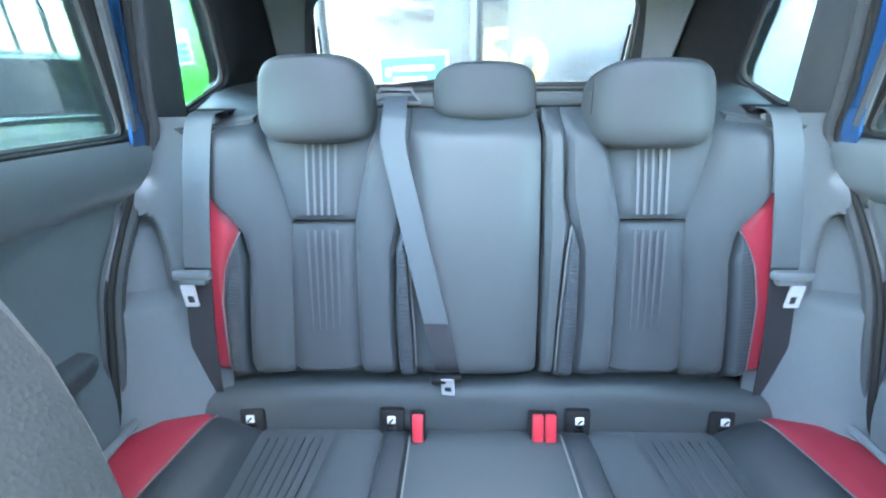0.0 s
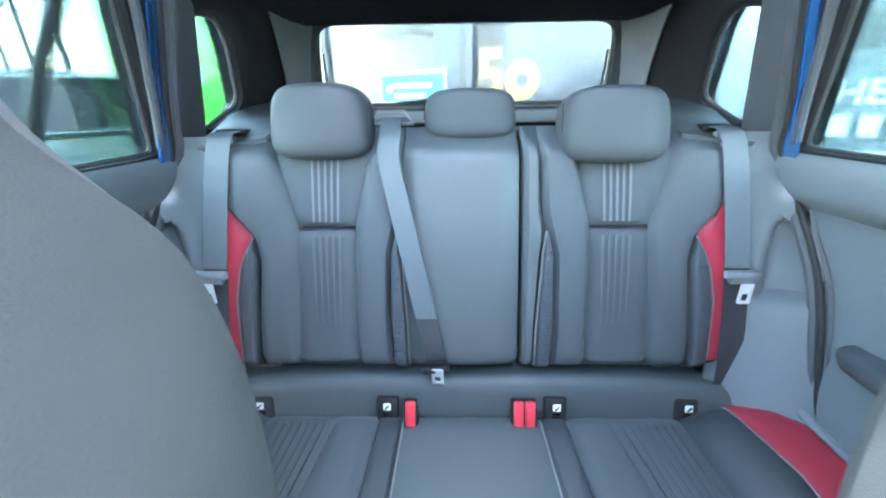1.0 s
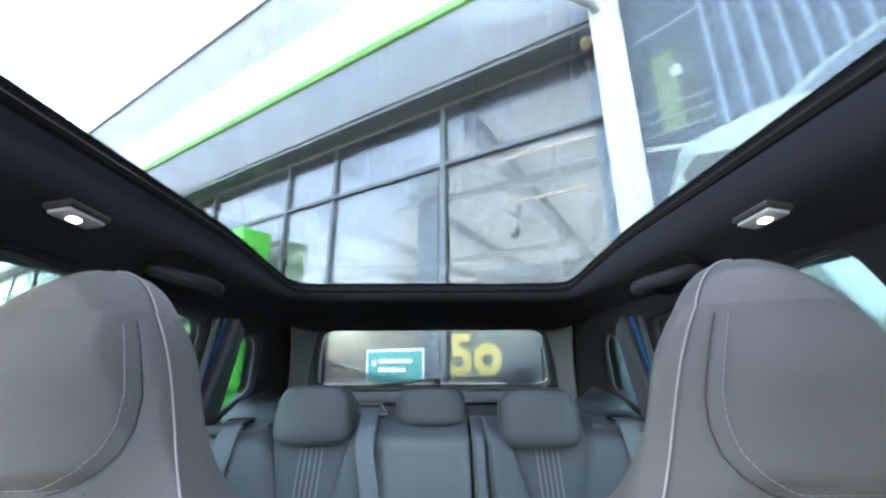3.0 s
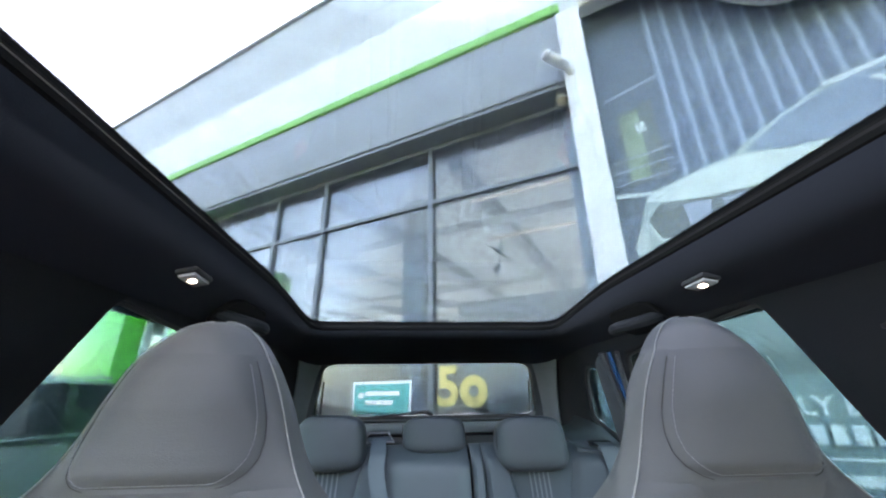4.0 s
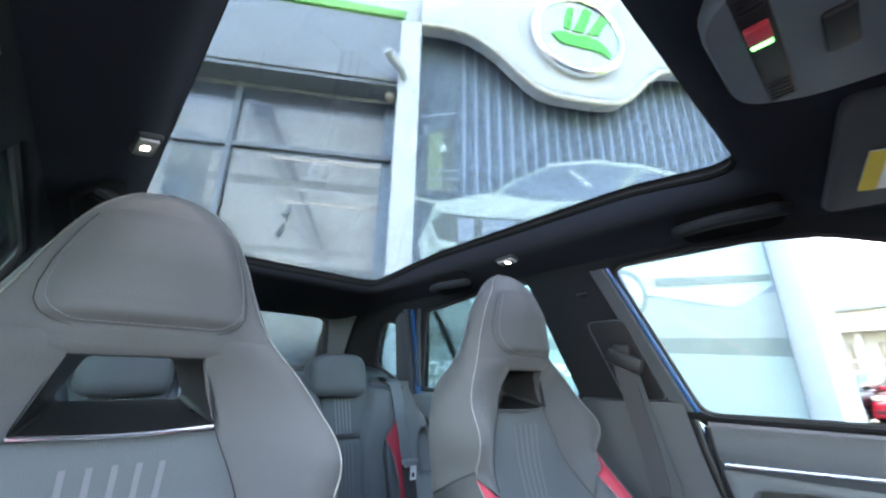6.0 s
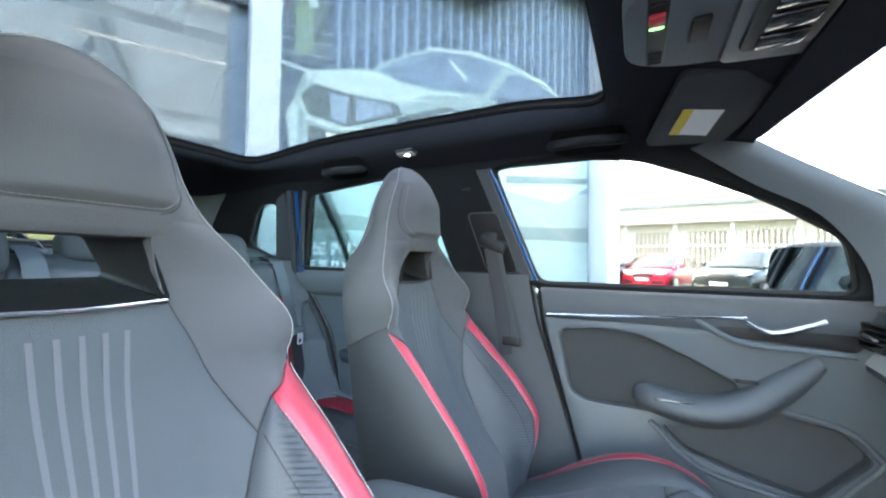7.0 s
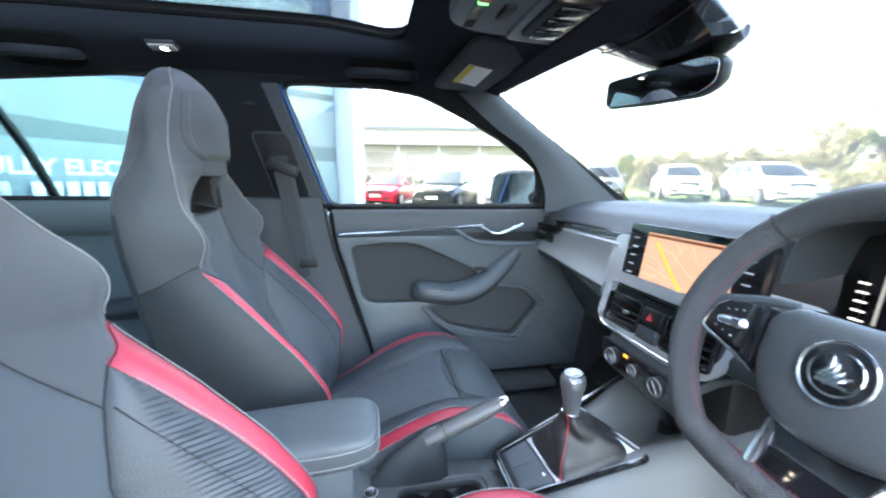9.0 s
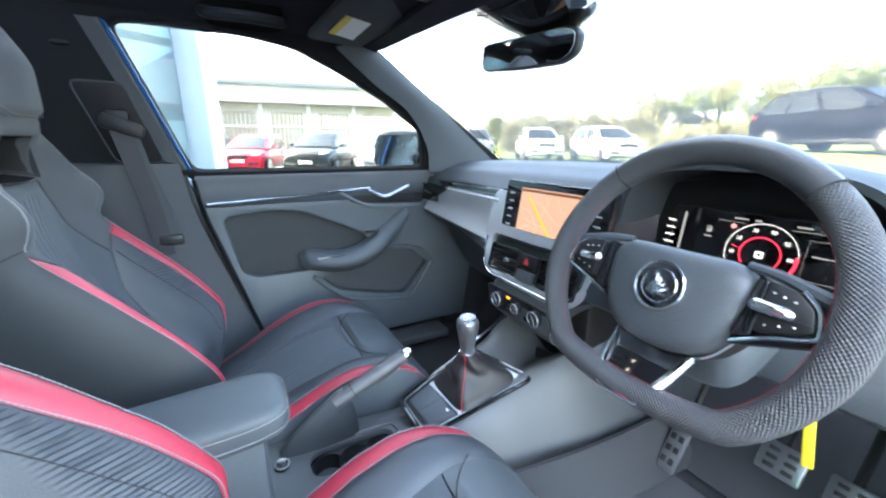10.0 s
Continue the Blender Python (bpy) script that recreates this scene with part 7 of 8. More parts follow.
part("button", tube([(0.050, -0.648, 0.652), (0.050, -0.660, 0.6575), (0.050, -0.666, 0.660)], [0.0125, 0.0115, 0.008], 14), CHROME, hb, "chrome button")
ar = thing("armrest_box", "grey fold-down armrest with white stitching between the seats", "armrest", (-0.05, -0.27, 0.5))
part("lid", pad((-0.048, -0.250, 0.690), (0.142, 0.285, 0.060), 5, turn(-3, 0, 0), 40, 16), LEATHER, ar, "padded grey lid")
for dz, w in ((0.012, 0.0), (-0.010, 0.0)):
    part("lid_stitching", tube([(-0.048 + 0.0715 * math.copysign(abs(math.cos(a)) ** 0.42, math.cos(a)), -0.250 + 0.143 * math.copysign(abs(math.sin(a)) ** 0.42, math.sin(a)), 0.690 + dz - 0.05 * 0.15 * math.sin(a)) for a in (2 * math.pi * i / 60 for i in range(60))], 0.0009, 5, closed=True), STITCH, ar, "white stitching")
part("box", box((-0.048, -0.235, 0.60), (0.12, 0.24, 0.16), 0.02), SOFT, ar)
# pedals, mat and key fob under the dash
pd = thing("pedals", "brushed steel pedals in the driver's footwell", "pedal", (-0.30, -1.30, 0.35))
for x, y, z, w, h in ((-0.445, -1.25, 0.505, 0.075, 0.065), (-0.262, -1.22, 0.40, 0.045, 0.11), (-0.545, -1.25, 0.505, 0.065, 0.06)):
    p = part("pedal_pad", box((x, y, z), (w, 0.012, h), 0.006, turn(32, 0, 0)), GUNMETAL, pd, "brushed steel pedal pad")
    part("pedal_arm", tube([(x, y - 0.01, z), (x, y - 0.05, z + 0.06), (x, y - 0.12, z + 0.2)], 0.008, 6), BLACK, p)
    for i in range(3):
        for k in (-1, 1):
            part("pedal_stud", box(Vector((x + k * w * 0.2, y, z)) + turn(32, 0, 0).to_3x3() @ Vector((0, 0.007, (i - 1) * h * 0.27)), (w * 0.25, 0.005, h * 0.13), 0.001, turn(32, 0, 0)), RUBBER, p)
fm = thing("floor_mat", "grey carpet floor mat with dark edging in the driver's footwell", "floor mat", (-0.40, -1.0, 0.3))
part("mat", prism(rounded([(-0.66, -0.62), (-0.215, -0.62), (-0.225, -1.25), (-0.66, -1.25)], 0.06), 0.012, Matrix.Translation((0, 0, 0.302)), 0.004), MATGREY, fm)
part("mat_edge", tube([(x, y, 0.315) for x, y in rounded([(-0.66, -0.62), (-0.215, -0.62), (-0.225, -1.25), (-0.66, -1.25)], 0.06)], 0.006, 6, closed=True), RUBBER, fm)
kf = thing("key_tag", "yellow plastic key tag hanging from the ignition", "key tag", (-0.46, -0.98, 0.7))
part("tag", box((-0.538, -0.950, 0.752), (0.012, 0.004, 0.070), 0.003, turn(0, 8, 20)), YELLOWP, kf)
part("tag_ring", tube([(-0.536 + 0.008 * math.cos(a), -0.950, 0.800 + 0.010 * math.sin(a)) for a in (2 * math.pi * i / 16 for i in range(16))], 0.0012, 5, closed=True), CHROME, kf)


# ---------- outside: ground, showroom, poster wall ----------
ASPHALT = mat("asphalt", (0.055, 0.055, 0.058), 0.9, scale=60, bump=0.6, vary=0.25)
GRASS = mat("lawn", (0.10, 0.14, 0.035), 0.95, scale=25, bump=0.8, vary=0.35)
FASCIA = mat("grey_fascia_panel", (0.22, 0.25, 0.29), 0.5, scale=40, bump=0.02, vary=0.05, wear=0.05)
WHITEPAN = mat("white_fascia_panel", (0.56, 0.58, 0.60), 0.45, scale=40, bump=0.02, vary=0.04)
PALEGREY = mat("pale_grey_cladding", (0.37, 0.40, 0.43), 0.5, scale=40, bump=0.02, vary=0.05)
GREEN = mat("bright_green_panel", (0.06, 0.55, 0.07), 0.3, scale=60, bump=0.01, vary=0.05, coat=0.4)
STRIPEGREEN = mat("pale_green_stripe_panel", (0.16, 0.45, 0.12), 0.45, scale=60, bump=0.01, vary=0.05)
ALU = mat("grey_aluminium_mullion", (0.16, 0.18, 0.20), 0.45, 0.3, scale=80, bump=0.02)
ground = thing("ground", "asphalt car park with painted bays", "ground", (0, 0, 0), kind="structure")
part("asphalt", box((0, -10, -0.05), (1600, 1600, 0.1), 0.0), ASPHALT, ground)

AZ = radians(32)
DN, DD = Vector((math.sin(AZ), math.cos(AZ), 0)), Vector((math.cos(AZ), -math.sin(AZ), 0))
WO = DN * 2.3
WM = Matrix(((DD.x, 0, -DN.x, WO.x), (DD.y, 0, -DN.y, WO.y), (0, 1, 0, 0), (0, 0, 0, 1)))


def wall_box(s0, s1, z0, z1, o0, o1, r=0.004):
    """A block on the showroom front: s along it, z up, o outwards towards the car."""
    bm = box(((s0 + s1) / 2, (z0 + z1) / 2, (o0 + o1) / 2), (abs(s1 - s0), abs(z1 - z0), abs(o1 - o0)), r)
    bmesh.ops.transform(bm, matrix=WM, verts=bm.verts)
    return bm


def wall_flat(outline, o0, th=0.004, r=0.0):
    return prism(outline, th, WM @ Matrix.Translation((0, 0, o0)), r)


sh = thing("showroom", "car showroom front with glazing, grey fascia and green stripe", "building", WO, kind="structure")
MULL = (-16.0, -14.2, -12.4, -10.6, -8.8, -7.1, -5.02, -3.46, -2.695, -1.35, 0.02)
for s in MULL:
    part("mullion", wall_box(s - 0.024, s + 0.024, 0, 3.56, -0.07, 0.012), ALU, sh)
for z in (0.06, 0.42, 2.925):
    part("transom", wall_box(-16.0, 0.0, z - 0.020, z + 0.020, -0.065, 0.008), ALU, sh)
part("window_head", wall_box(-16.0, 0.0, 3.50, 3.60, -0.07, 0.0), ALU, sh)
for a, b in zip(MULL, MULL[1:]):
    for z0, z1 in ((0.09, 0.39), (0.45, 2.905), (2.945, 3.50)):
        part("pane", wall_box(a + 0.024, b - 0.024, z0, z1, -0.024, -0.012, 0.0), SHOPGLASS, sh, smooth=0)
part("fascia", wall_box(-20, 0.02, 3.58, 4.30, -0.3, 0.22, 0.01), FASCIA, sh, "grey fascia panels")
for s in (-2.6, -5.4, -8.2, -11):
    part("fascia_joint", wall_box(s - 0.003, s + 0.003, 3.58, 4.30, 0.218, 0.222, 0), ALU, sh)
part("soffit", wall_box(-20, 0.02, 3.54, 3.58, -0.3, 0.20), ALU, sh)
part("green_stripe", wall_box(-20, 0.04, 4.30, 4.395, -0.3, 0.25, 0.01), STRIPEGREEN, sh, "bright green stripe")
part("white_band", wall_box(-20, 4.2, 4.395, 5.35, -0.3, 0.10, 0.01), WHITEPAN, sh, "white fascia band")
part("upper_cladding", wall_box(-20, 4.2, 5.35, 7.0, -0.8, -0.15, 0.01), PALEGREY, sh, "pale grey cladding")
for i in range(7):
    part("cladding_joint", wall_box(-18 + 3.1 * i, -17.985 + 3.1 * i, 5.36, 6.97, -0.152, -0.146, 0), FASCIA, sh)
part("cladding_joint", wall_box(-20, 4.2, 6.20, 6.212, -0.152, -0.146, 0), FASCIA, sh)
part("roof_trim", wall_box(-20, 4.2, 6.98, 7.05, -0.9, -0.10, 0.02), FASCIA, sh)
part("roof", wall_box(-20, 4.2, 6.50, 6.60, -18, -0.3), FASCIA, sh)
# interior behind the glass
INW = mat("showroom_wall", (0.78, 0.79, 0.80), 0.7, scale=20, bump=0.02)
INC = mat("showroom_ceiling", (0.70, 0.71, 0.72), 0.8, scale=20, bump=0.02)
part("inner_floor", wall_box(-18, 4, 0.0, 0.03, -12, -0.05), mat("showroom_floor_tile", (0.5, 0.5, 0.48), 0.25, scale=10, bump=0.01), sh)
part("inner_back", wall_box(-18, 4, 0, 4.2, -12.2, -12), INW, sh)
part("inner_end", wall_box(-0.1, 0.06, 0, 4.2, -12, -0.08), INW, sh)
part("inner_ceiling", wall_box(-18, 4, 3.75, 3.85, -12, -0.25), INC, sh)
part("inner_partition", wall_box(-2.6, -0.1, 0.03, 2.75, -3.3, -3.2), INW, sh, "white partition wall")
for i in range(9):
    part("ceiling_beam", wall_box(-15 + 1.7 * i, -14.86 + 1.7 * i, 3.55, 3.75, -12, -0.5), PALEGREY, sh)
for o in (-1.6, -4.5):
    part("beam", wall_box(-18, 0, 3.34, 3.46, o - 0.1, o), WHITEPAN, sh)
part("column", wall_box(-2.45, -2.15, 0, 3.75, -1.5, -1.2, 0.01), WHITEPAN, sh, "white inner column")
part("column", wall_box(-7.5, -7.2, 0, 3.75, -1.5, -1.2, 0.01), WHITEPAN, sh, "white inner column")
SHOPLIGHT = glow("showroom_tube", (1.0, 0.98, 0.95), 3.0)
# unseen area lamp, added to brighten the interior evenly in a cool tone
shop_lamp = new("showroom_fill_light", bpy.data.lights.new("showroom_fill_light", "AREA"))
shop_lamp.data.shape, shop_lamp.data.size, shop_lamp.data.size_y, shop_lamp.data.energy, shop_lamp.data.color = "RECTANGLE", 14.0, 9.4, 44.0, (0.82, 0.92, 1.0)
shop_lamp.matrix_world = WM @ Matrix.Translation((-7.1, 3.32, -5.2)) @ turn(90, 0, 0)
for z, o in ((3.25, -0.75), (3.0, -1.3)):
    part("light_track", wall_box(-1.25, -0.05, z - 0.012, z + 0.012, o, o + 0.03), SHOPLIGHT, sh, "lit track")
part("light_track", wall_box(-5.2, -2.8, 3.2, 3.225, -2.5, -2.46), SHOPLIGHT, sh, "lit track")
for a, z in ((-1.12, 2.86), (-1.16, 2.62)):
    part("spot", tube([WM @ Vector((a, z + 0.12, -1.30)), WM @ Vector((a, z + 0.02, -1.30)), WM @ Vector((a - 0.03, z - 0.05, -1.24))], [0.012, 0.035, 0.04], 12), WHITEPAN, sh, "white track spotlight")
part("spot_arm", tube([WM @ Vector((-1.30, 2.96, -1.30)), WM @ Vector((-0.90, 2.60, -1.55))], 0.012, 6), WHITEPAN, sh)
for i in range(8):
    part("far_lamp", wall_box(-14 + 1.6 * i, -13.4 + 1.6 * i, 3.36, 3.38, -6.5, -6.2), SHOPLIGHT, sh, "lit ceiling lamp")
# stickers in the window
st50 = thing("window_number", "large yellow number 50 stuck inside the shop window", "sticker", WM @ Vector((-1.1, 1.2, -0.02)))
YEL = mat("yellow_sticker", (0.62, 0.50, 0.18), 0.5, scale=60, bump=0.0)
lettering("digit", "5", 0.40, WM @ Matrix.Translation((-1.30, 1.175, 0.004)) @ Matrix.Diagonal((1.0, 1, 1, 1)), YEL, st50, bold=0.012)
circle = lambda r: [(-0.985 + r * math.cos(2 * math.pi * i / 36), 1.272 + 1.03 * r * math.sin(2 * math.pi * i / 36)) for i in range(36)]
part("digit", plate_with_holes(circle(0.112), [circle(0.040)], 0.003, WM @ Matrix.Translation((0, 0, 0.004)), 0.0), YEL, st50, smooth=0)
tp = thing("window_poster", "teal offer poster in the shop window", "poster", WM @ Vector((-1.83, 1.2, -0.03)))
TEAL = mat("teal_print", (0.06, 0.38, 0.36), 0.5, scale=30, bump=0.0)
part("sheet", wall_flat([(-2.10, 1.07), (-1.55, 1.07), (-1.55, 1.34), (-2.10, 1.34)], 0.003), TEAL, tp, smooth=0)
part("border", wall_flat([(-2.125, 1.045), (-1.53, 1.045), (-1.53, 1.365), (-2.125, 1.365)], -0.002), WHITEP, tp, smooth=0)
for i, w in enumerate((0.34, 0.28)):
    part("print_bar", wall_flat([(-1.98, 1.25 - 0.07 * i), (-1.98 + w, 1.25 - 0.07 * i), (-1.98 + w, 1.285 - 0.07 * i), (-1.98, 1.285 - 0.07 * i)], 0.008), WHITEP, tp, "white print bar", smooth=0)
part("print_disc", disc(WM @ Vector((-2.03, 1.25, 0.006)), -DN, 0.03, 0.003, 20), WHITEP, tp)
# green entrance portal
gp = thing("entrance_portal", "glossy green entrance portal with glazed doors", "entrance", WM @ Vector((-5.3, 0, 0.2)), kind="structure")
part("pillar", wall_box(-4.45, -3.58, 0, 2.66, 0.05, 0.40, 0.02), GREEN, gp)
part("pillar", wall_box(-6.75, -5.48, 0, 2.66, 0.05, 0.40, 0.02), GREEN, gp)
part("lintel", wall_box(-5.48, -4.45, 2.30, 2.66, 0.05, 0.40, 0.02), GREEN, gp)
for s in (-5.44, -4.96, -4.48):
    part("door_frame", wall_box(s - 0.035, s + 0.035, 0, 2.3, 0.08, 0.16), WHITEPAN, gp)
for z in (1.05, 2.25):
    part("door_rail", wall_box(-5.44, -4.48, z - 0.03, z + 0.03, 0.08, 0.16), WHITEPAN, gp)
part("sign", wall_flat([(-4.1, 1.35), (-3.85, 1.35), (-3.85, 1.62), (-4.1, 1.62)], 0.405), WHITEP, gp, "white sign with blue bars", smooth=0)
BLUEP = mat("blue_print", (0.03, 0.25, 0.70), 0.5, scale=30, bump=0.0)
for i in range(3):
    part("sign_bar", wall_flat([(-4.08, 1.37 + 0.055 * i), (-3.88, 1.37 + 0.055 * i), (-3.88, 1.41 + 0.055 * i), (-4.08, 1.41 + 0.055 * i)], 0.410), BLUEP, gp, smooth=0)
# camera on the wall
cctv = thing("security_camera", "white bullet security camera on the fascia", "camera", WM @ Vector((0.0, 3.64, 0.3)))
part("bracket", tube([WM @ Vector((0.055, 3.60, 0.22)), WM @ Vector((0.05, 3.59, 0.27)), WM @ Vector((0.03, 3.61, 0.31))], [0.045, 0.03, 0.03], 14), WHITEPAN, cctv)
part("barrel", tube([WM @ Vector((0.035, 3.615, 0.31)), WM @ Vector((0.02, 3.62, 0.33)), WM @ Vector((-0.085, 3.662, 0.43))], [0.028, 0.04, 0.042], 20), WHITEPAN, cctv)
part("hood", tube([WM @ Vector((0.01, 3.645, 0.335)), WM @ Vector((-0.105, 3.690, 0.445))], 0.036, 16, flat=1.1), WHITEPAN, cctv, "white sun hood")
part("lens_face", disc(WM @ Vector((-0.082, 3.660, 0.427)), (WM.to_3x3() @ Vector((-0.105, 0.042, 0.10))), 0.034, 0.008, 20), GLOSSBLACK, cctv, "dark lens face")
dome = thing("dome_camera", "small beige dome camera under the soffit", "camera", WM @ Vector((-0.06, 3.54, 0.1)))
part("collar", disc(WM @ Vector((-0.06, 3.515, 0.08)), (0, 0, 1), 0.05, 0.025, 20, 0.004), WHITEPAN, dome)
part("dome", pad(WM @ Vector((-0.06, 3.505, 0.08)), (0.085, 0.085, 0.085), 2.0, None, 18, 12), mat("beige_plastic", (0.36, 0.30, 0.22), 0.4, scale=80, bump=0.02), dome, "beige dome")

# the poster wall right of the white post
pw = thing("poster_wall", "large printed poster of a pale electric car on a corrugated wall", "billboard", WM @ Vector((2, 0, 0)), kind="structure")
part("post", wall_box(0.0, 0.19, 0, 4.26, -0.1, 0.26, 0.01), WHITEPAN, pw, "white portal post")
part("post", wall_box(3.72, 3.95, 0, 4.66, -0.1, 0.26, 0.01), WHITEPAN, pw, "white portal post")
part("end_wall", wall_box(3.75, 4.2, 0, 6.5, -18, -0.05), PALEGREY, pw)
PB = mat("poster_slate_print", (0.13, 0.175, 0.235), 0.4, scale=8, bump=0.0, vary=0.1)
PD = mat("poster_dark_print", (0.10, 0.135, 0.175), 0.4, scale=8, bump=0.0, vary=0.1)
PL = mat("poster_light_print", (0.24, 0.30, 0.37), 0.4, scale=8, bump=0.0, vary=0.1)
PM = mat("poster_mint_print", (0.29, 0.38, 0.375), 0.35, scale=3, bump=0.0, vary=0.2)
PM2 = mat("poster_pale_mint_print", (0.44, 0.53, 0.52), 0.35, scale=3, bump=0.0, vary=0.1)
PG = mat("poster_grey_green_print", (0.115, 0.145, 0.15), 0.35, scale=4, bump=0.0, vary=0.2)
PW = mat("poster_glass_print", (0.17, 0.23, 0.30), 0.35, scale=3, bump=0.0, vary=0.15)
PS = mat("poster_ground_print", (0.22, 0.255, 0.265), 0.4, scale=3, bump=0.0, vary=0.2)
def corrugated_print(name):
    """A printed picture of upright ribs: pale and dark bands along the wall, on flat paper."""
    m = mat(name, (0.15, 0.20, 0.265), 0.4, scale=8, bump=0.0, vary=0.1)
    nt = m.node_tree
    co, dot, saw, fr, ramp = (nt.nodes.new("ShaderNode" + n) for n in ("TexCoord", "VectorMath", "Math", "Math", "ValToRGB"))
    dot.operation, saw.operation, fr.operation = "DOT_PRODUCT", "MULTIPLY", "FRACT"
    dot.inputs[1].default_value, saw.inputs[1].default_value = DD, 1 / 0.118
    nt.links.new(co.outputs["Object"], dot.inputs[0])
    nt.links.new(dot.outputs["Value"], saw.inputs[0])
    nt.links.new(saw.outputs[0], fr.inputs[0])
    nt.links.new(fr.outputs[0], ramp.inputs[0])
    stops = ramp.color_ramp
    stops.elements[0].position, stops.elements[0].color = 0.0, (0.10, 0.14, 0.195, 1)
    stops.elements[1].position, stops.elements[1].color = 1.0, (0.10, 0.14, 0.195, 1)
    for at_, c in ((0.30, (0.115, 0.16, 0.22, 1)), (0.48, (0.20, 0.27, 0.35, 1)), (0.56, (0.27, 0.345, 0.43, 1)), (0.62, (0.16, 0.22, 0.29, 1)), (0.80, (0.085, 0.12, 0.17, 1))):
        stops.elements.new(at_).color = c
    nt.links.new(ramp.outputs[0], nt.nodes["Principled BSDF"].inputs["Base Color"])
    return m


part("poster_sheet", wall_box(0.19, 3.72, 0.3, 4.6, -0.02, 0.0, 0.0), PB, pw, "slate blue printed poster", smooth=0)
F = lambda name, pts, o, material, label="": part(name, wall_flat(pts, o, 0.002), material, pw, label, smooth=0)
F("printed_ribs", [(0.60, 2.3), (3.715, 2.3), (3.715, 4.55), (0.60, 4.55)], 0.001, corrugated_print("poster_corrugated_print"), "printed corrugated wall")
F("printed_wall", [(0.2, 2.4), (0.62, 2.4), (0.62, 4.55), (0.2, 4.55)], 0.005, PD)
F("printed_lintel", [(0.24, 3.42), (0.62, 3.52), (0.62, 3.50), (0.24, 3.40)], 0.008, PL)
F("printed_window", [(0.30, 2.62), (0.56, 2.66), (0.55, 3.32), (0.30, 3.25)], 0.008, PG)
F("printed_pane", [(0.32, 2.66), (0.45, 2.68), (0.45, 3.26), (0.32, 3.22)], 0.011, mat("poster_warm_print", (0.20, 0.27, 0.20), 0.4, scale=14, bump=0.0, vary=0.5))
F("printed_lamp", [(0.42, 3.04), (0.49, 3.06), (0.47, 3.14), (0.41, 3.12)], 0.014, PM2)
for z in (2.66, 2.76, 2.85):
    F("printed_rail", [(0.21, z - 0.02), (0.60, z + 0.02), (0.60, z + 0.032), (0.21, z - 0.008)], 0.014, PL)
F("printed_ledge", [(0.2, 2.58), (0.62, 2.53), (0.62, 2.50), (0.2, 2.55)], 0.014, PM2)
F("printed_ground", [(0.2, 0.31), (3.70, 0.31), (3.70, 1.92), (2.3, 1.80), (1.0, 1.72), (0.2, 1.9)], 0.005, PS)
F("printed_shade", [(0.2, 0.9), (3.70, 0.9), (3.70, 1.50), (1.4, 1.42), (0.2, 1.48)], 0.008, PG)
F("printed_banner", [(0.22, 0.33), (3.70, 0.33), (3.70, 1.33), (0.22, 1.33)], 0.011, mat("poster_grey_banner_print", (0.22, 0.28, 0.29), 0.4, scale=4, bump=0.0, vary=0.15))
# the printed car
F("printed_body", [(0.25, 2.16), (0.31, 2.30), (0.37, 2.48), (0.42, 2.55), (0.79, 2.66), (0.92, 2.69), (1.06, 2.80), (1.24, 2.91), (1.46, 3.03), (1.97, 3.13), (2.45, 3.14), (2.93, 3.07), (3.22, 2.95), (3.45, 2.82), (3.65, 2.75), (3.68, 2.0), (3.2, 1.75), (2.0, 1.85), (1.0, 1.8), (0.34, 1.84)], 0.014, PM)
F("printed_bonnet", [(0.37, 2.49), (0.42, 2.54), (0.79, 2.65), (0.95, 2.68), (1.20, 2.65), (1.50, 2.65), (2.06, 2.73), (1.50, 2.60), (1.18, 2.46), (0.72, 2.44), (0.46, 2.46)], 0.017, PM2)
F("printed_bonnet_crease", [(1.20, 2.49), (1.55, 2.57), (2.05, 2.67), (2.05, 2.66), (1.55, 2.555), (1.20, 2.475)], 0.020, PM2)
F("printed_windscreen", [(0.98, 2.69), (1.22, 2.87), (1.48, 3.00), (1.80, 3.09), (2.36, 3.10), (2.08, 2.745), (1.50, 2.66), (1.20, 2.655)], 0.020, PW)
F("printed_glare", [(1.66, 2.99), (1.70, 3.0), (1.90, 2.87), (1.87, 2.82)], 0.023, PM2)
F("printed_side_window", [(2.17, 2.72), (2.43, 3.05), (2.57, 3.08), (2.89, 3.03), (3.25, 2.89), (2.48, 2.78)], 0.020, PW)
F("printed_far_pillar", [(2.84, 2.83), (2.90, 2.84), (2.98, 3.0), (2.93, 3.02)], 0.023, PD)
F("printed_roof_rail", [(1.46, 3.01), (1.97, 3.11), (2.45, 3.12), (2.93, 3.05), (3.30, 2.90), (3.33, 2.92), (2.94, 3.09), (2.45, 3.16), (1.97, 3.15), (1.45, 3.04)], 0.023, PM2)
F("printed_grille", [(0.37, 2.35), (0.46, 2.45), (0.72, 2.43), (1.16, 2.45), (1.22, 2.36), (0.70, 2.15), (0.42, 2.19)], 0.020, PG)
F("printed_grille_light", [(0.58, 2.41), (0.74, 2.41), (0.72, 2.18), (0.60, 2.20)], 0.023, PL)
F("printed_grille_light", [(0.80, 2.41), (1.10, 2.43), (1.12, 2.35), (0.80, 2.22)], 0.023, PL)
F("printed_bumper", [(0.33, 2.32), (0.36, 2.34), (0.42, 2.20), (0.70, 2.16), (1.0, 2.18), (1.0, 2.13), (0.70, 2.11), (0.42, 2.15)], 0.023, PM2)
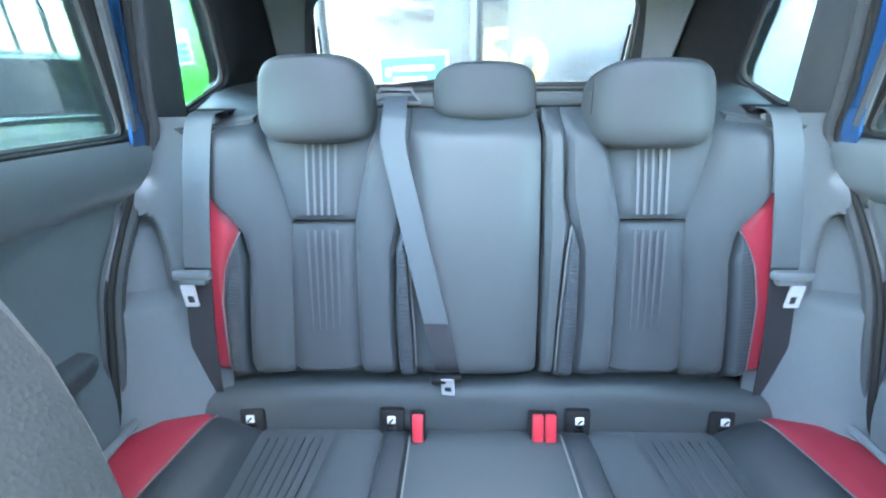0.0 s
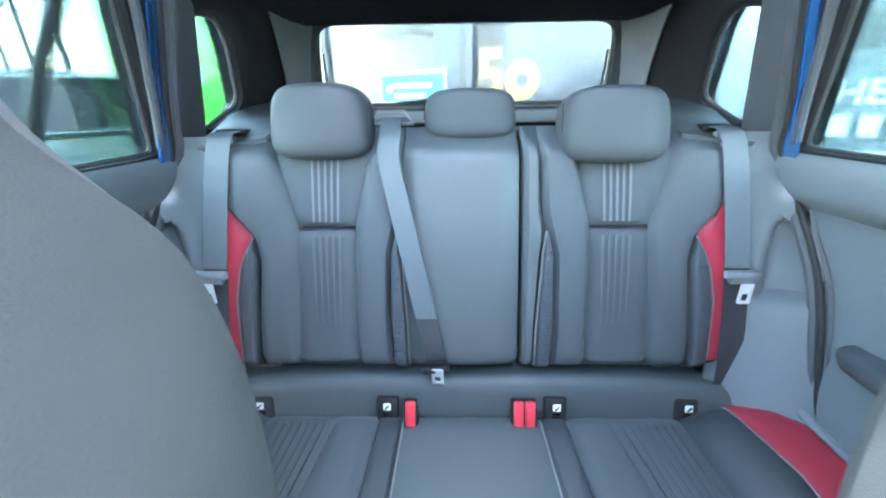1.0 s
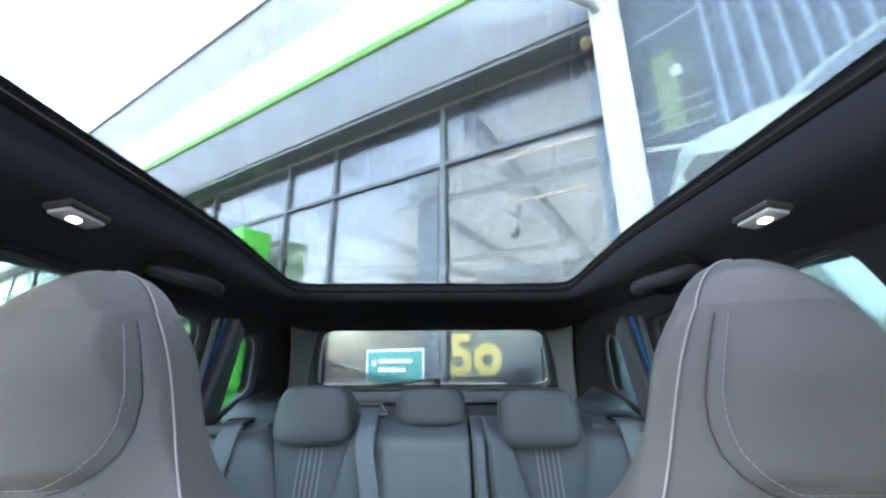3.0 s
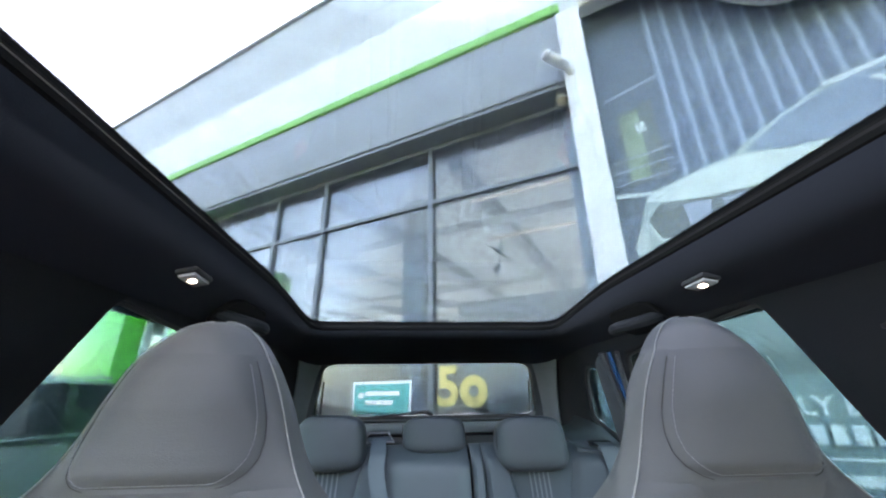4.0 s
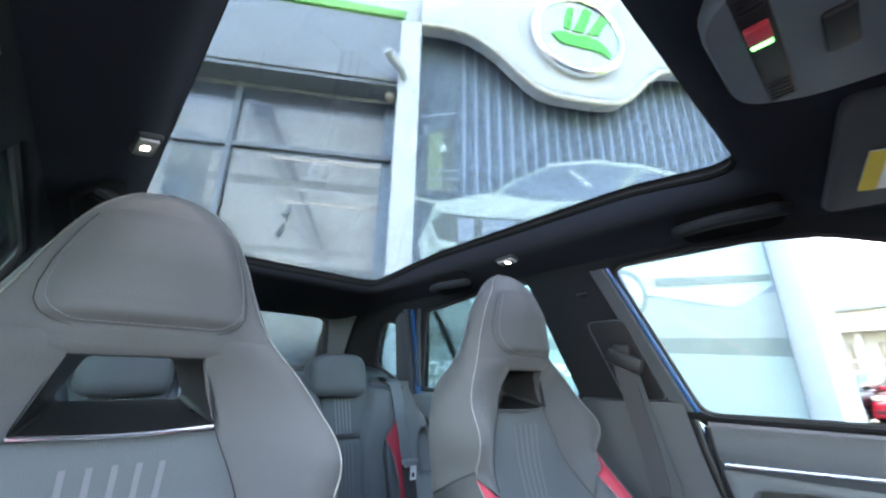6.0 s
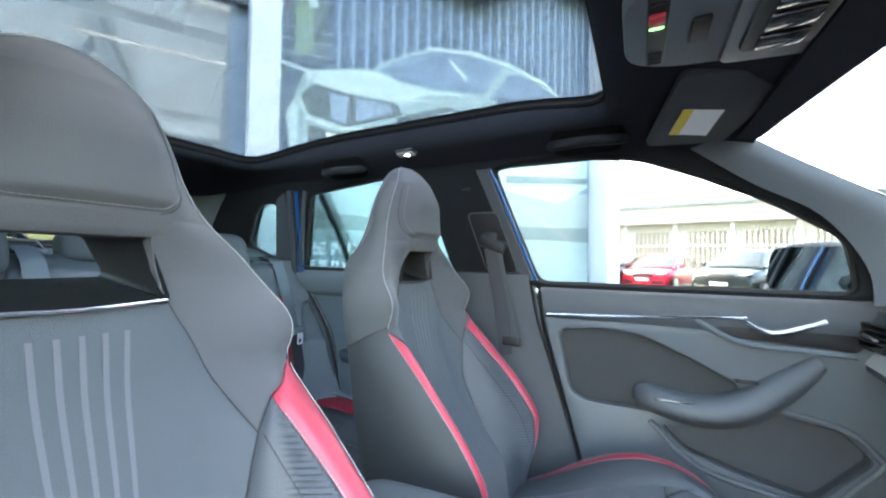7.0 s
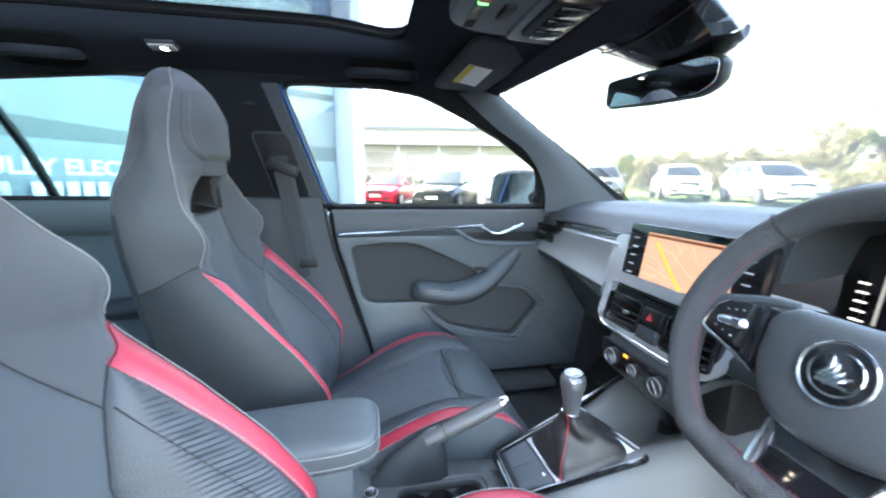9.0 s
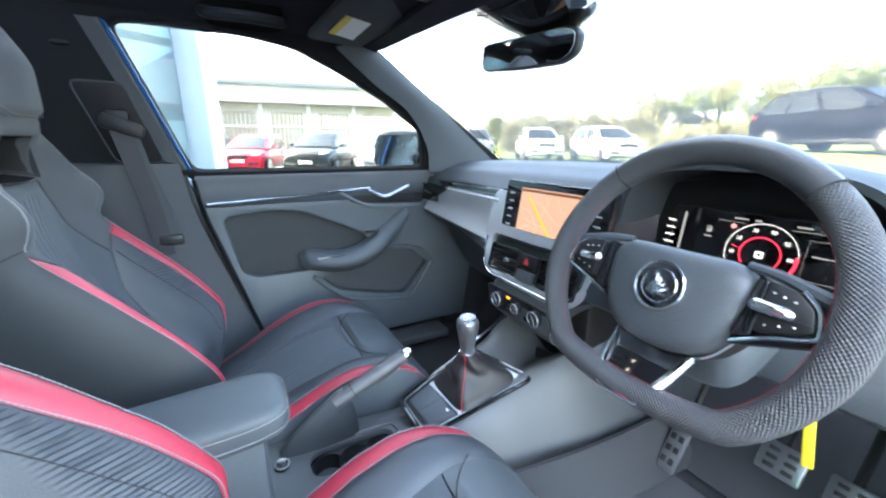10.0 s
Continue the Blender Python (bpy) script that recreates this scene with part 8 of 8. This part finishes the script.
F("printed_intake", [(0.43, 2.12), (0.70, 2.09), (1.15, 2.15), (1.1, 1.95), (0.42, 1.90)], 0.020, PG)
F("printed_headlamp", [(1.16, 2.33), (1.43, 2.44), (1.66, 2.53), (1.85, 2.54), (1.82, 2.47), (1.43, 2.33), (1.16, 2.23)], 0.020, PG)
F("printed_lamp_glint", [(1.58, 2.44), (1.74, 2.51), (1.76, 2.48), (1.60, 2.41)], 0.023, PM2)
F("printed_fender", [(0.26, 2.18), (0.31, 2.29), (0.35, 2.25), (0.34, 1.9), (0.30, 1.86)], 0.023, PM2)
F("printed_number_bar", [(0.56, 2.045), (0.80, 2.045), (0.80, 2.085), (0.56, 2.085)], 0.023, WHITEP, "plain white bar")
F("printed_mirror", [(2.18, 2.66), (2.45, 2.72), (2.47, 2.78), (2.28, 2.77), (2.25, 2.60)], 0.026, PD)
F("printed_sill", [(2.4, 1.98), (3.66, 2.10), (3.66, 2.03), (2.4, 1.90)], 0.023, PG)
for ca, cz, r in ((2.09, 1.82, 0.21),):
    F("printed_wheel", [(ca + r * math.cos(radians(a)), cz + r * 1.05 * math.sin(radians(a))) for a in range(0, 360, 12)], 0.026, PG)
    F("printed_hub", [(ca + r * 0.78 * math.cos(radians(a)), cz + r * 0.8 * math.sin(radians(a))) for a in range(0, 360, 12)], 0.029, PM)
    for k in range(5):
        a = radians(72 * k + 20)
        u, w = Vector((math.cos(a), math.sin(a))), Vector((-math.sin(a), math.cos(a))) * 0.02
        q = [Vector((ca, cz)) + w, Vector((ca, cz)) - w, Vector((ca, cz)) - w + u * r * 0.75, Vector((ca, cz)) + w + u * r * 0.75]
        F("printed_spoke", [tuple(p) for p in q], 0.032, PM2)
tm = lambda s, z: WM @ Matrix.Translation((s, z, 0.018))
lettering("slogan", "THE FULLY ELECTRIC", 0.128, tm(0.335, 1.130), WHITEP, pw, "white slogan letters", bold=0.004, width=1.28)
for s0, s1 in ((0.335, 0.80), (0.86, 1.26)):
    step = (s1 - s0) / 5
    for i in range(5):
        F("name_bar", [(s0 + step * i, 0.995), (s0 + step * (i + 0.70), 0.995), (s0 + step * (i + 0.70), 1.085), (s0 + step * i, 1.085)], 0.034, WHITEP, "plain white name bar")
lettering("slogan", "iV", 0.128, tm(1.30, 0.995), WHITEP, pw, "white slogan letters", bold=0.003, width=0.14)
F("rule", [(0.36, 0.925), (1.95, 0.925), (1.95, 0.938), (0.36, 0.938)], 0.016, WHITEP)
for s0, s1 in ((0.36, 0.80), (0.86, 1.26), (1.32, 1.7)):
    F("small_bar", [(s0, 0.815), (s1, 0.815), (s1, 0.865), (s0, 0.865)], 0.016, WHITEP, "plain white print bar")
ringp = [WM @ Vector((2.21 + 0.112 * math.cos(a), 1.235 + 0.112 * math.sin(a), 0.02)) for a in (2 * math.pi * i / 36 for i in range(36))]
part("round_mark", tube(ringp, 0.008, 6, closed=True), WHITEP, pw, "plain round white mark")
F("round_mark_bar", [(2.15, 1.2), (2.27, 1.2), (2.25, 1.28), (2.17, 1.27)], 0.016, WHITEP)
# white header with its wave and round sign
WAVE = [(0.19, 4.54), (0.63, 4.54), (0.97, 4.37), (1.23, 4.12), (1.48, 3.92), (1.78, 3.87), (2.28, 3.88), (2.52, 4.02), (2.72, 4.24), (2.95, 4.41), (3.3, 4.47), (3.72, 4.47)]
WAVE = [(0.19 if i == 0 else (3.72 if i == len(WAVE) - 1 else 0.92 * s - 0.01), 0.92 * z + 0.09) for i, (s, z) in enumerate(WAVE)]
wave = [tuple(spline([Vector((*p, 0)) for p in WAVE], i / 40).xy) for i in range(41)]
part("wave_header", wall_flat(wave + [(3.72, 4.80), (0.19, 4.80)], 0.105, 0.14), WHITEPAN, pw, "white header with a wavy lower edge")
part("wave_lip", tube([WM @ Vector((x, z - 0.015, 0.25)) for x, z in wave], 0.026, 8), mat("cream_trim", (0.70, 0.66, 0.58), 0.5, scale=40, bump=0.02), pw, "cream wavy lip")
part("wave_line", tube([WM @ Vector((x, z + 0.05, 0.246)) for x, z in wave], 0.005, 5), ALU, pw, "thin grey line along the wave")
rs_ = thing("round_sign", "round white sign with chrome rim and green shape", "sign", WM @ Vector((1.77, 4.40, 0.3)))
part("face", disc(WM @ Vector((1.77, 4.40, 0.24)), -DN, 0.45, 0.06, 48, 0.01), WHITEPAN, rs_)
part("rim", tube([WM @ Vector((1.77 + 0.465 * math.cos(a), 4.40 + 0.465 * math.sin(a), 0.29)) for a in (2 * math.pi * i / 48 for i in range(48))], 0.05, 10, closed=True), CHROME, rs_, "chrome rim")
for pts in ([(1.46, 4.36), (1.56, 4.24), (1.80, 4.22), (1.98, 4.20), (2.06, 4.13), (2.10, 4.18), (2.02, 4.30), (1.88, 4.38), (1.72, 4.36), (1.60, 4.40)],
            [(1.70, 4.42), (1.82, 4.42), (1.94, 4.72), (1.86, 4.76)], [(1.86, 4.42), (1.97, 4.40), (2.10, 4.62), (2.03, 4.70)], [(1.60, 4.44), (1.68, 4.44), (1.74, 4.74), (1.66, 4.72)]):
    part("shape", prism(rounded(pts, 0.03), 0.02, WM @ Matrix.Translation((0, 0, 0.30))), GREEN, rs_, "plain green shape", smooth=0)


# ---------- parked cars ----------
TYRE = mat("tyre_rubber", (0.02, 0.02, 0.02), 0.8, scale=100, bump=0.2)
CARGLASS = mat("dark_car_glass", (0.012, 0.015, 0.016), 0.08, scale=20, bump=0.0, spec=0.4)
ALLOY = mat("alloy_rim", (0.5, 0.5, 0.52), 0.3, 0.9, scale=50, bump=0.0)


def parked_car(label, m, paint, L=4.3, W=1.80, H=1.50, group="parked cars"):
    """A hatchback or estate, its nose along +x of m."""
    ob = new("parked_car")
    ob.matrix_basis = m
    tagged(ob, label, "car", group)

    def add(name, bm, material, parent=None, lab=""):
        bmesh.ops.transform(bm, matrix=m, verts=bm.verts)
        o = part(name, bm, material, parent or ob, lab)
        if parent is None:
            o.matrix_parent_inverse = m.inverted()
        return o
    hw, zb = W / 2, 0.62 * H            # half width, height of the waistline
    NOSE = [(-0.50, 0.30), (-0.495, zb - 0.05), (-0.46, zb + 0.02), (0.24, zb + 0.01), (0.30, zb), (0.42, zb - 0.08), (0.475, zb - 0.18), (0.498, zb - 0.30), (0.50, 0.30)]

    def body(u, v):
        """Lower shell: v runs from one sill over the top to the other sill."""
        k = 2 * v - 1
        a = spline([Vector((x * L, z, 0)) for x, z in NOSE], u)
        plan = 1 - 0.16 * abs(2 * (a.x / L)) ** 5
        side = min(abs(k) / 0.5, 1.0)
        drop = max(abs(k) - 0.5, 0) / 0.5
        y = hw * plan * (0.90 * side + 0.10 * math.sin(math.pi * min(drop * 1.25, 1) ** 0.8) + 0.04 * drop)
        z = (a.y - 0.035 * side ** 3) * (1 - drop) + 0.22 * drop
        return Vector((a.x * (1 - 0.03 * side * side), math.copysign(y, k), max(min(z, a.y), 0.22)))
    add("body", sheet(body, 60, 28), paint, None, "painted body")
    SC, RW0 = (0.27 * L, 0.05 * L), (-0.475 * L, -0.385 * L)      # windscreen and tailgate: foot and top

    def cabin_side(sg, a, t, out=0.0):
        """Side of the cabin: a from tail to windscreen, t from waist to roof."""
        x0, x1 = RW0[0] + (RW0[1] - RW0[0]) * t, SC[0] + (SC[1] - SC[0]) * t
        return Vector((x0 + (x1 - x0) * a, sg * (hw * (0.90 - 0.20 * t - 0.03 * abs(2 * a - 1) ** 3) + out), zb + (H - 0.05 - zb) * (1 - 0.10 * abs(2 * a - 1) ** 3 * t) * t))

    def across(a0, t, v, out):
        p, q = cabin_side(1, a0, t), cabin_side(-1, a0, t)
        bow = 1 - (2 * v - 1) ** 2
        return p.lerp(q, v) + Vector((((1 if a0 > 0.5 else -1) * (0.10 * bow + out)), 0, 0.02 * bow * t + out))
    for sg in (1, -1):
        add("cabin_side", sheet(lambda u, v: cabin_side(sg, u, v), 14, 8), paint, None, "painted pillars")
    add("roof", sheet(lambda u, v: cabin_side(1, u, 1.0).lerp(cabin_side(-1, u, 1.0), v) + Vector((0.10 * (2 * u - 1) * (1 - (2 * v - 1) ** 2), 0, (0.02 + 0.045 * math.sin(math.pi * u)) * (1 - (2 * v - 1) ** 4))), 16, 12), paint, None, "painted roof")
    for a0, nm in ((1.0, "windscreen"), (0.0, "rear_window")):
        add("pillar_panel", sheet(lambda u, v: across(a0, u, v, 0.0), 8, 10), paint, None)
        add(nm, sheet(lambda u, v: across(a0, 0.06 + 0.86 * u, 0.06 + 0.88 * v, 0.012), 8, 10), CARGLASS, None, "dark glass")
    for sg in (1, -1):
        for a0, a1 in ((0.09, 0.28), (0.31, 0.56), (0.60, 0.90)):
            add("side_window", sheet(lambda u, v: cabin_side(sg, a0 + (a1 - a0) * u + (0.03 if a0 < 0.1 else 0) * v, 0.06 + 0.80 * v, 0.010), 6, 5), CARGLASS, None, "dark side window")
        add("waist_trim", tube([cabin_side(sg, 0.07 + 0.85 * i / 12, 0.03, 0.012) for i in range(13)] + [cabin_side(sg, 0.92 - 0.82 * i / 12, 0.90, 0.012) for i in range(13)], 0.011, 6, closed=True), CHROME, None, "bright window line")
        add("roof_rail", tube([cabin_side(sg, 0.10 + 0.78 * i / 8, 0.99) + Vector((0, -sg * 0.03, 0.05)) for i in range(9)], 0.016, 6), ALU, None)
        add("door_mirror", pad((0.185 * L, sg * (hw * 0.92 + 0.09), zb + 0.09), (0.12, 0.20, 0.13), 3, None, 14, 8), paint)
        add("headlamp", pad((0.448 * L, sg * hw * 0.66, zb - 0.17), (0.26, 0.36, 0.11), 3, turn(0, 18, sg * -22), 16, 8), LENS, None, "clear headlamp")
        add("fog_lamp", pad((0.482 * L, sg * hw * 0.66, 0.42), (0.08, 0.22, 0.10), 3, None, 12, 8), BLACK, None, "black lower intake")
        add("tail_lamp", pad((-0.474 * L, sg * hw * 0.70, zb - 0.06), (0.14, 0.34, 0.13), 3, None, 16, 8), BUCKLE, None, "red tail lamp")
        add("sill", box((0.0, sg * hw * 0.93, 0.27), (L * 0.50, 0.07, 0.10), 0.03), BLACK, None, "black sill")
        for x in (-0.31, 0.315):
            add("wheel_arch", disc((x * L, sg * hw * 0.90, 0.34), (0, sg, 0), 0.385, hw * 0.075, 30, 0.02), BLACK, None, "black wheel arch")
            w = add("wheel", disc((x * L, sg * (hw - 0.20), 0.325), (0, sg, 0), 0.325, 0.20, 28, 0.03), TYRE, None, "black tyre")
            add("rim", disc((x * L, sg * (hw - 0.004), 0.325), (0, sg, 0), 0.225, 0.012, 24, 0.004), ALLOY, w, "alloy rim")
            for k in range(5):
                a = 2 * math.pi * (k + 0.25) / 5
                add("rim_gap", disc((x * L + 0.13 * math.cos(a), sg * (hw + 0.004), 0.325 + 0.13 * math.sin(a)), (0, sg, 0), 0.048, 0.008, 10), TYRE, w)
    add("grille", pad((0.482 * L, 0, zb - 0.27), (0.12, W * 0.42, 0.17), 5, turn(0, -8, 0), 20, 10), BLACK, None, "black grille")
    add("lower_intake", pad((0.487 * L, 0, 0.40), (0.08, W * 0.62, 0.12), 5, None, 20, 8), BLACK)
    add("rear_bumper", pad((-0.480 * L, 0, 0.40), (0.16, W * 0.90, 0.22), 4, None, 24, 10), BLACK)
    add("number_plate", box((0.502 * L, 0, 0.50), (0.02, 0.46, 0.10), 0.005), WHITEP, None, "plain white plate")
    add("underside", box((0, 0, 0.28), (L * 0.90, W * 0.84, 0.16), 0.04), BLACK)
    return ob


PRED = mat("red_car_paint", (0.45, 0.012, 0.03), 0.25, 0.2, scale=400, bump=0.0, coat=0.2, spec=0.3)
PBLK = mat("dark_green_grey_car_paint", (0.016, 0.021, 0.022), 0.25, 0.4, scale=400, bump=0.0, coat=0.2, spec=0.3)
PWHT = mat("white_car_paint", (0.66, 0.67, 0.68), 0.25, scale=400, bump=0.0, coat=0.2, spec=0.3)
PSLV = mat("silver_car_paint", (0.42, 0.44, 0.46), 0.28, 0.8, scale=400, bump=0.0, coat=0.2, spec=0.3)
PGRN = mat("grey_green_car_paint", (0.22, 0.27, 0.26), 0.25, 0.3, scale=400, bump=0.0, coat=0.3, spec=0.4)
PPUR = mat("dark_plum_car_paint", (0.0032, 0.0024, 0.0034), 0.45, 0.0, scale=400, bump=0.0, coat=0.0, spec=0.06)


def at(azim, dist, z=0.0, turn_=0):
    """A place at a compass angle (0 to the rear of the car, 90 to its left side) as seen from the driver's seat."""
    return pose(-0.67 + dist * math.sin(radians(azim)), -0.35 + dist * math.cos(radians(azim)), z, 0, 0, turn_)


def bank_z(azim, dist):
    v = math.sqrt(max(dist - 9.5, 0) / 80)
    rise = 0.12 * smooth(119, 124, azim) + 0.62 * smooth(144, 152, azim)
    far = 0.072 * max(dist - 28, 0) * smooth(143, 150, azim)
    return 0.02 + far + (rise + 0.9 * v * smooth(119, 124, azim)) * smooth(0.0, 0.25, v)


def on_bank(azim, dist, turn_):
    return at(azim, dist, bank_z(azim, dist), turn_)


parked_car("bright red parked hatchback", at(93.6, 17.8, 0, 158), PRED, 4.1, 1.78, 1.47)
parked_car("dark green grey parked compact SUV", at(102.1, 16.2, 0, 150), PBLK, 4.1, 1.80, 1.60)
parked_car("dark blue parked car behind the post", at(87.0, 17.5, 0, 160), PBLK, 4.2, 1.78, 1.50)
parked_car("pale silver parked estate car", at(111.5, 17.5, 0, 150), PSLV, 4.4, 1.80, 1.50)
parked_car("grey parked saloon car", on_bank(123.2, 19.5, 150), PSLV, 4.4, 1.80, 1.5)
parked_car("white parked hatchback car", on_bank(132.3, 19.8, 148), PWHT, 4.1, 1.78, 1.50)
parked_car("white parked compact car", on_bank(141.0, 18.8, 154), PWHT, 4.2, 1.80, 1.52)
parked_car("dark plum SUV parked on the grass bank", on_bank(164.5, 15.2, 159), PPUR, 4.7, 1.88, 1.68)
parked_car("grey green parked estate beside the entrance", pose(-5.0, 4.55, 0, 0, 0, 148), PGRN, 4.4, 1.80, 1.50)
parked_car("small dark car far off on the bank", on_bank(150.5, 58, 200), PBLK, 4.2, 1.78, 1.5)

# grass bank, hedge, fence, warehouse, trees
bank = thing("grass_bank", "sunlit grass bank rising behind the parked cars", "grass", (4, -16, 0), kind="structure")
def bank_f(u, v):
    a, d = 119 + 87 * u, 9.5 + 80 * v * v
    p = at(a, d).translation
    return Vector((p.x, p.y, bank_z(a, d) - 0.02 + 0.03 * noise.noise(Vector((p.x, p.y, 0)) * 0.8)))
part("turf", sheet(bank_f, 60, 40), GRASS, bank)
wh = thing("warehouse", "cream industrial building with large doors and a flat roof", "building", at(100, 42).translation)
CREAM = mat("cream_cladding", (0.30, 0.285, 0.25), 0.6, scale=6, bump=0.02, vary=0.06)
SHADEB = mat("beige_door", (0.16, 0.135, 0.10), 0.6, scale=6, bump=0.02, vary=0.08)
WHM = at(101, 40, 0, 0).translation
whm = Matrix.Translation(WHM) @ turn(0, 0, -101)
def wbox(x0, x1, z0, z1, y0, y1):
    return box(((x0 + x1) / 2, (y0 + y1) / 2, (z0 + z1) / 2), (x1 - x0, y1 - y0, z1 - z0), 0.0)
def wpart(name, bm, material, lab=""):
    bmesh.ops.transform(bm, matrix=whm, verts=bm.verts)
    return part(name, bm, material, wh, lab)
wpart("wall", wbox(-22, 9, 0, 6.2, 0, 14), CREAM)
wpart("roof_edge", wbox(-22.2, 9.2, 6.2, 6.5, -0.3, 14), ALU)
wpart("canopy", wbox(-22, 9, 4.6, 4.75, -1.2, 0), CREAM)
for i in range(7):
    wpart("door", wbox(-20 + 4.1 * i, -17.2 + 4.1 * i, 0, 3.9, -0.06, 0.05), SHADEB, "beige roller door")
for i in range(8):
    wpart("wall_post", wbox(-21 + 4.1 * i, -20.7 + 4.1 * i, 0, 4.6, -0.14, 0), WHITEPAN)
fe = thing("palisade_fence", "white steel palisade fence behind the parked cars", "fence", at(98, 25).translation)
STEEL = mat("galvanised_steel", (0.42, 0.43, 0.42), 0.45, 0.5, scale=60, bump=0.05)
fa, fb_ = at(78, 22).translation, at(114, 21.5).translation
for z in (0.4, 1.9):
    part("rail", tube([fa + up * z, fb_ + up * z], 0.035, 6), STEEL, fe)
n = 74
pale_me = None
for i in range(n + 1):
    p = fa.lerp(fb_, i / n)
    if pale_me is None:
        q = part("pale", join(box((0, 0, 1.22), (0.065, 0.02, 2.44), 0.005), box((0, 0, 2.46), (0.04, 0.018, 0.10), 0.005)), STEEL, fe)
        pale_me = q.data
    else:
        q = new("pale", pale_me)
        q.parent = fe
        q.matrix_parent_inverse = fe.matrix_basis.inverted()
    q.location = p
LEAF = mat("leaf_green", (0.12, 0.145, 0.05), 0.7, scale=30, bump=0.1, vary=0.5)
LEAF2 = mat("olive_leaf", (0.18, 0.165, 0.075), 0.7, scale=30, bump=0.1, vary=0.5)
BARK = mat("bark", (0.10, 0.075, 0.05), 0.9, scale=40, bump=0.6, vary=0.3)


def leaves(centres, count, size, rng):
    vs, fs = [], []
    for _ in range(count):
        c, r = rng.choice(centres)
        while True:
            q = Vector((rng.uniform(-1, 1), rng.uniform(-1, 1), rng.uniform(-1, 1)))
            if q.length < 1:
                break
        p = Vector(c) + q * r
        m = Euler((rng.uniform(0, 6), rng.uniform(0, 6), rng.uniform(0, 6))).to_matrix()
        k = size * rng.uniform(0.6, 1.4)
        i = len(vs)
        vs += [p + m @ Vector(w) * k for w in ((-0.5, 0, 0), (0, -0.32, 0.1), (0.6, 0, 0), (0, 0.32, 0.1))]
        fs.append((i, i + 1, i + 2, i + 3))
    me = bpy.data.meshes.new("leaves")
    me.from_pydata(vs, [], fs)
    bm = bmesh.new()
    bm.from_mesh(me)
    bpy.data.meshes.remove(me)
    return bm


def tree(base, h, spread, leaf, rng, label):
    ob = thing("tree", label, "tree", base, "trees on the bank")
    base = Vector(base)
    limbs = []
    tips = []
    for k in range(7):
        a = rng.uniform(0, 6.28)
        st = base + up * h * rng.uniform(0.2, 0.5)
        en = base + Vector((math.cos(a) * spread * rng.uniform(0.4, 0.9), math.sin(a) * spread * rng.uniform(0.4, 0.9), h * rng.uniform(0.5, 0.92)))
        limbs.append(tube([st, st.lerp(en, 0.5) + up * 0.1, en], [0.05 * h / 5, 0.035 * h / 5, 0.01], 5))
        tips.append((en, spread * rng.uniform(0.28, 0.5)))
        tips.append((st.lerp(en, 0.6), spread * rng.uniform(0.2, 0.4)))
    tips.append((base + up * h * 0.85, spread * 0.45))
    part("trunk", join(tube([base - up * 0.2, base + up * h * 0.4, base + up * h * 0.85], [0.035 * h, 0.025 * h, 0.006 * h], 8), *limbs), BARK, ob)
    part("crown", leaves(tips, 1500, 0.055 * h, rng), leaf, ob, smooth=0)


rng = random.Random(4)
for i in range(16):
    a = 147 + 2.2 * i + rng.uniform(-0.8, 0.8)
    d = rng.uniform(38, 55)
    tree(at(a, d, bank_z(a, d) - 0.1).translation, rng.uniform(3.6, 5.6), rng.uniform(1.8, 2.6), LEAF if i % 3 else LEAF2, rng, "leafy tree on the far bank")
tree(at(125.8, 30).translation, 3.2, 0.9, LEAF, rng, "small upright dark conifer-like tree")
he = thing("hedge", "long olive hedge behind the white cars", "hedge", at(136, 33).translation)
cent = []
for i in range(46):
    p = at(127.5 + 0.43 * i, 33, 0).translation
    cent.append((p + up * rng.uniform(0.8, 1.6), rng.uniform(0.7, 1.0)))
    cent.append((p + up * rng.uniform(2.2, 3.1), rng.uniform(0.5, 0.85)))
tagged(part("hedge_leaves", leaves(cent, 9000, 0.22, rng), LEAF2, he, smooth=0), kind="stuff")
lh = thing("low_hedge", "low brown green hedge in front of the bank", "hedge", at(150, 24).translation)
cent = [(at(144.5 + 0.45 * i, 24, bank_z(144.5 + 0.45 * i, 24)).translation + up * rng.uniform(0.2, 0.75), rng.uniform(0.4, 0.6)) for i in range(30)]
tagged(part("hedge_leaves", leaves(cent, 4500, 0.16, rng), LEAF2, lh, smooth=0), kind="stuff")
lp = thing("lamp_post", "tall thin street lamp beyond the bank", "street lamp", at(159.3, 48, 1).translation)
part("pole", tube([at(159.3, 48, 0.8).translation, at(159.3, 48, 8.0).translation], [0.09, 0.05], 8), STEEL, lp)
part("head", box(at(159.3, 48, 8.0).translation + Vector((0.4, 0, 0)), (0.9, 0.25, 0.12), 0.04), STEEL, lp)
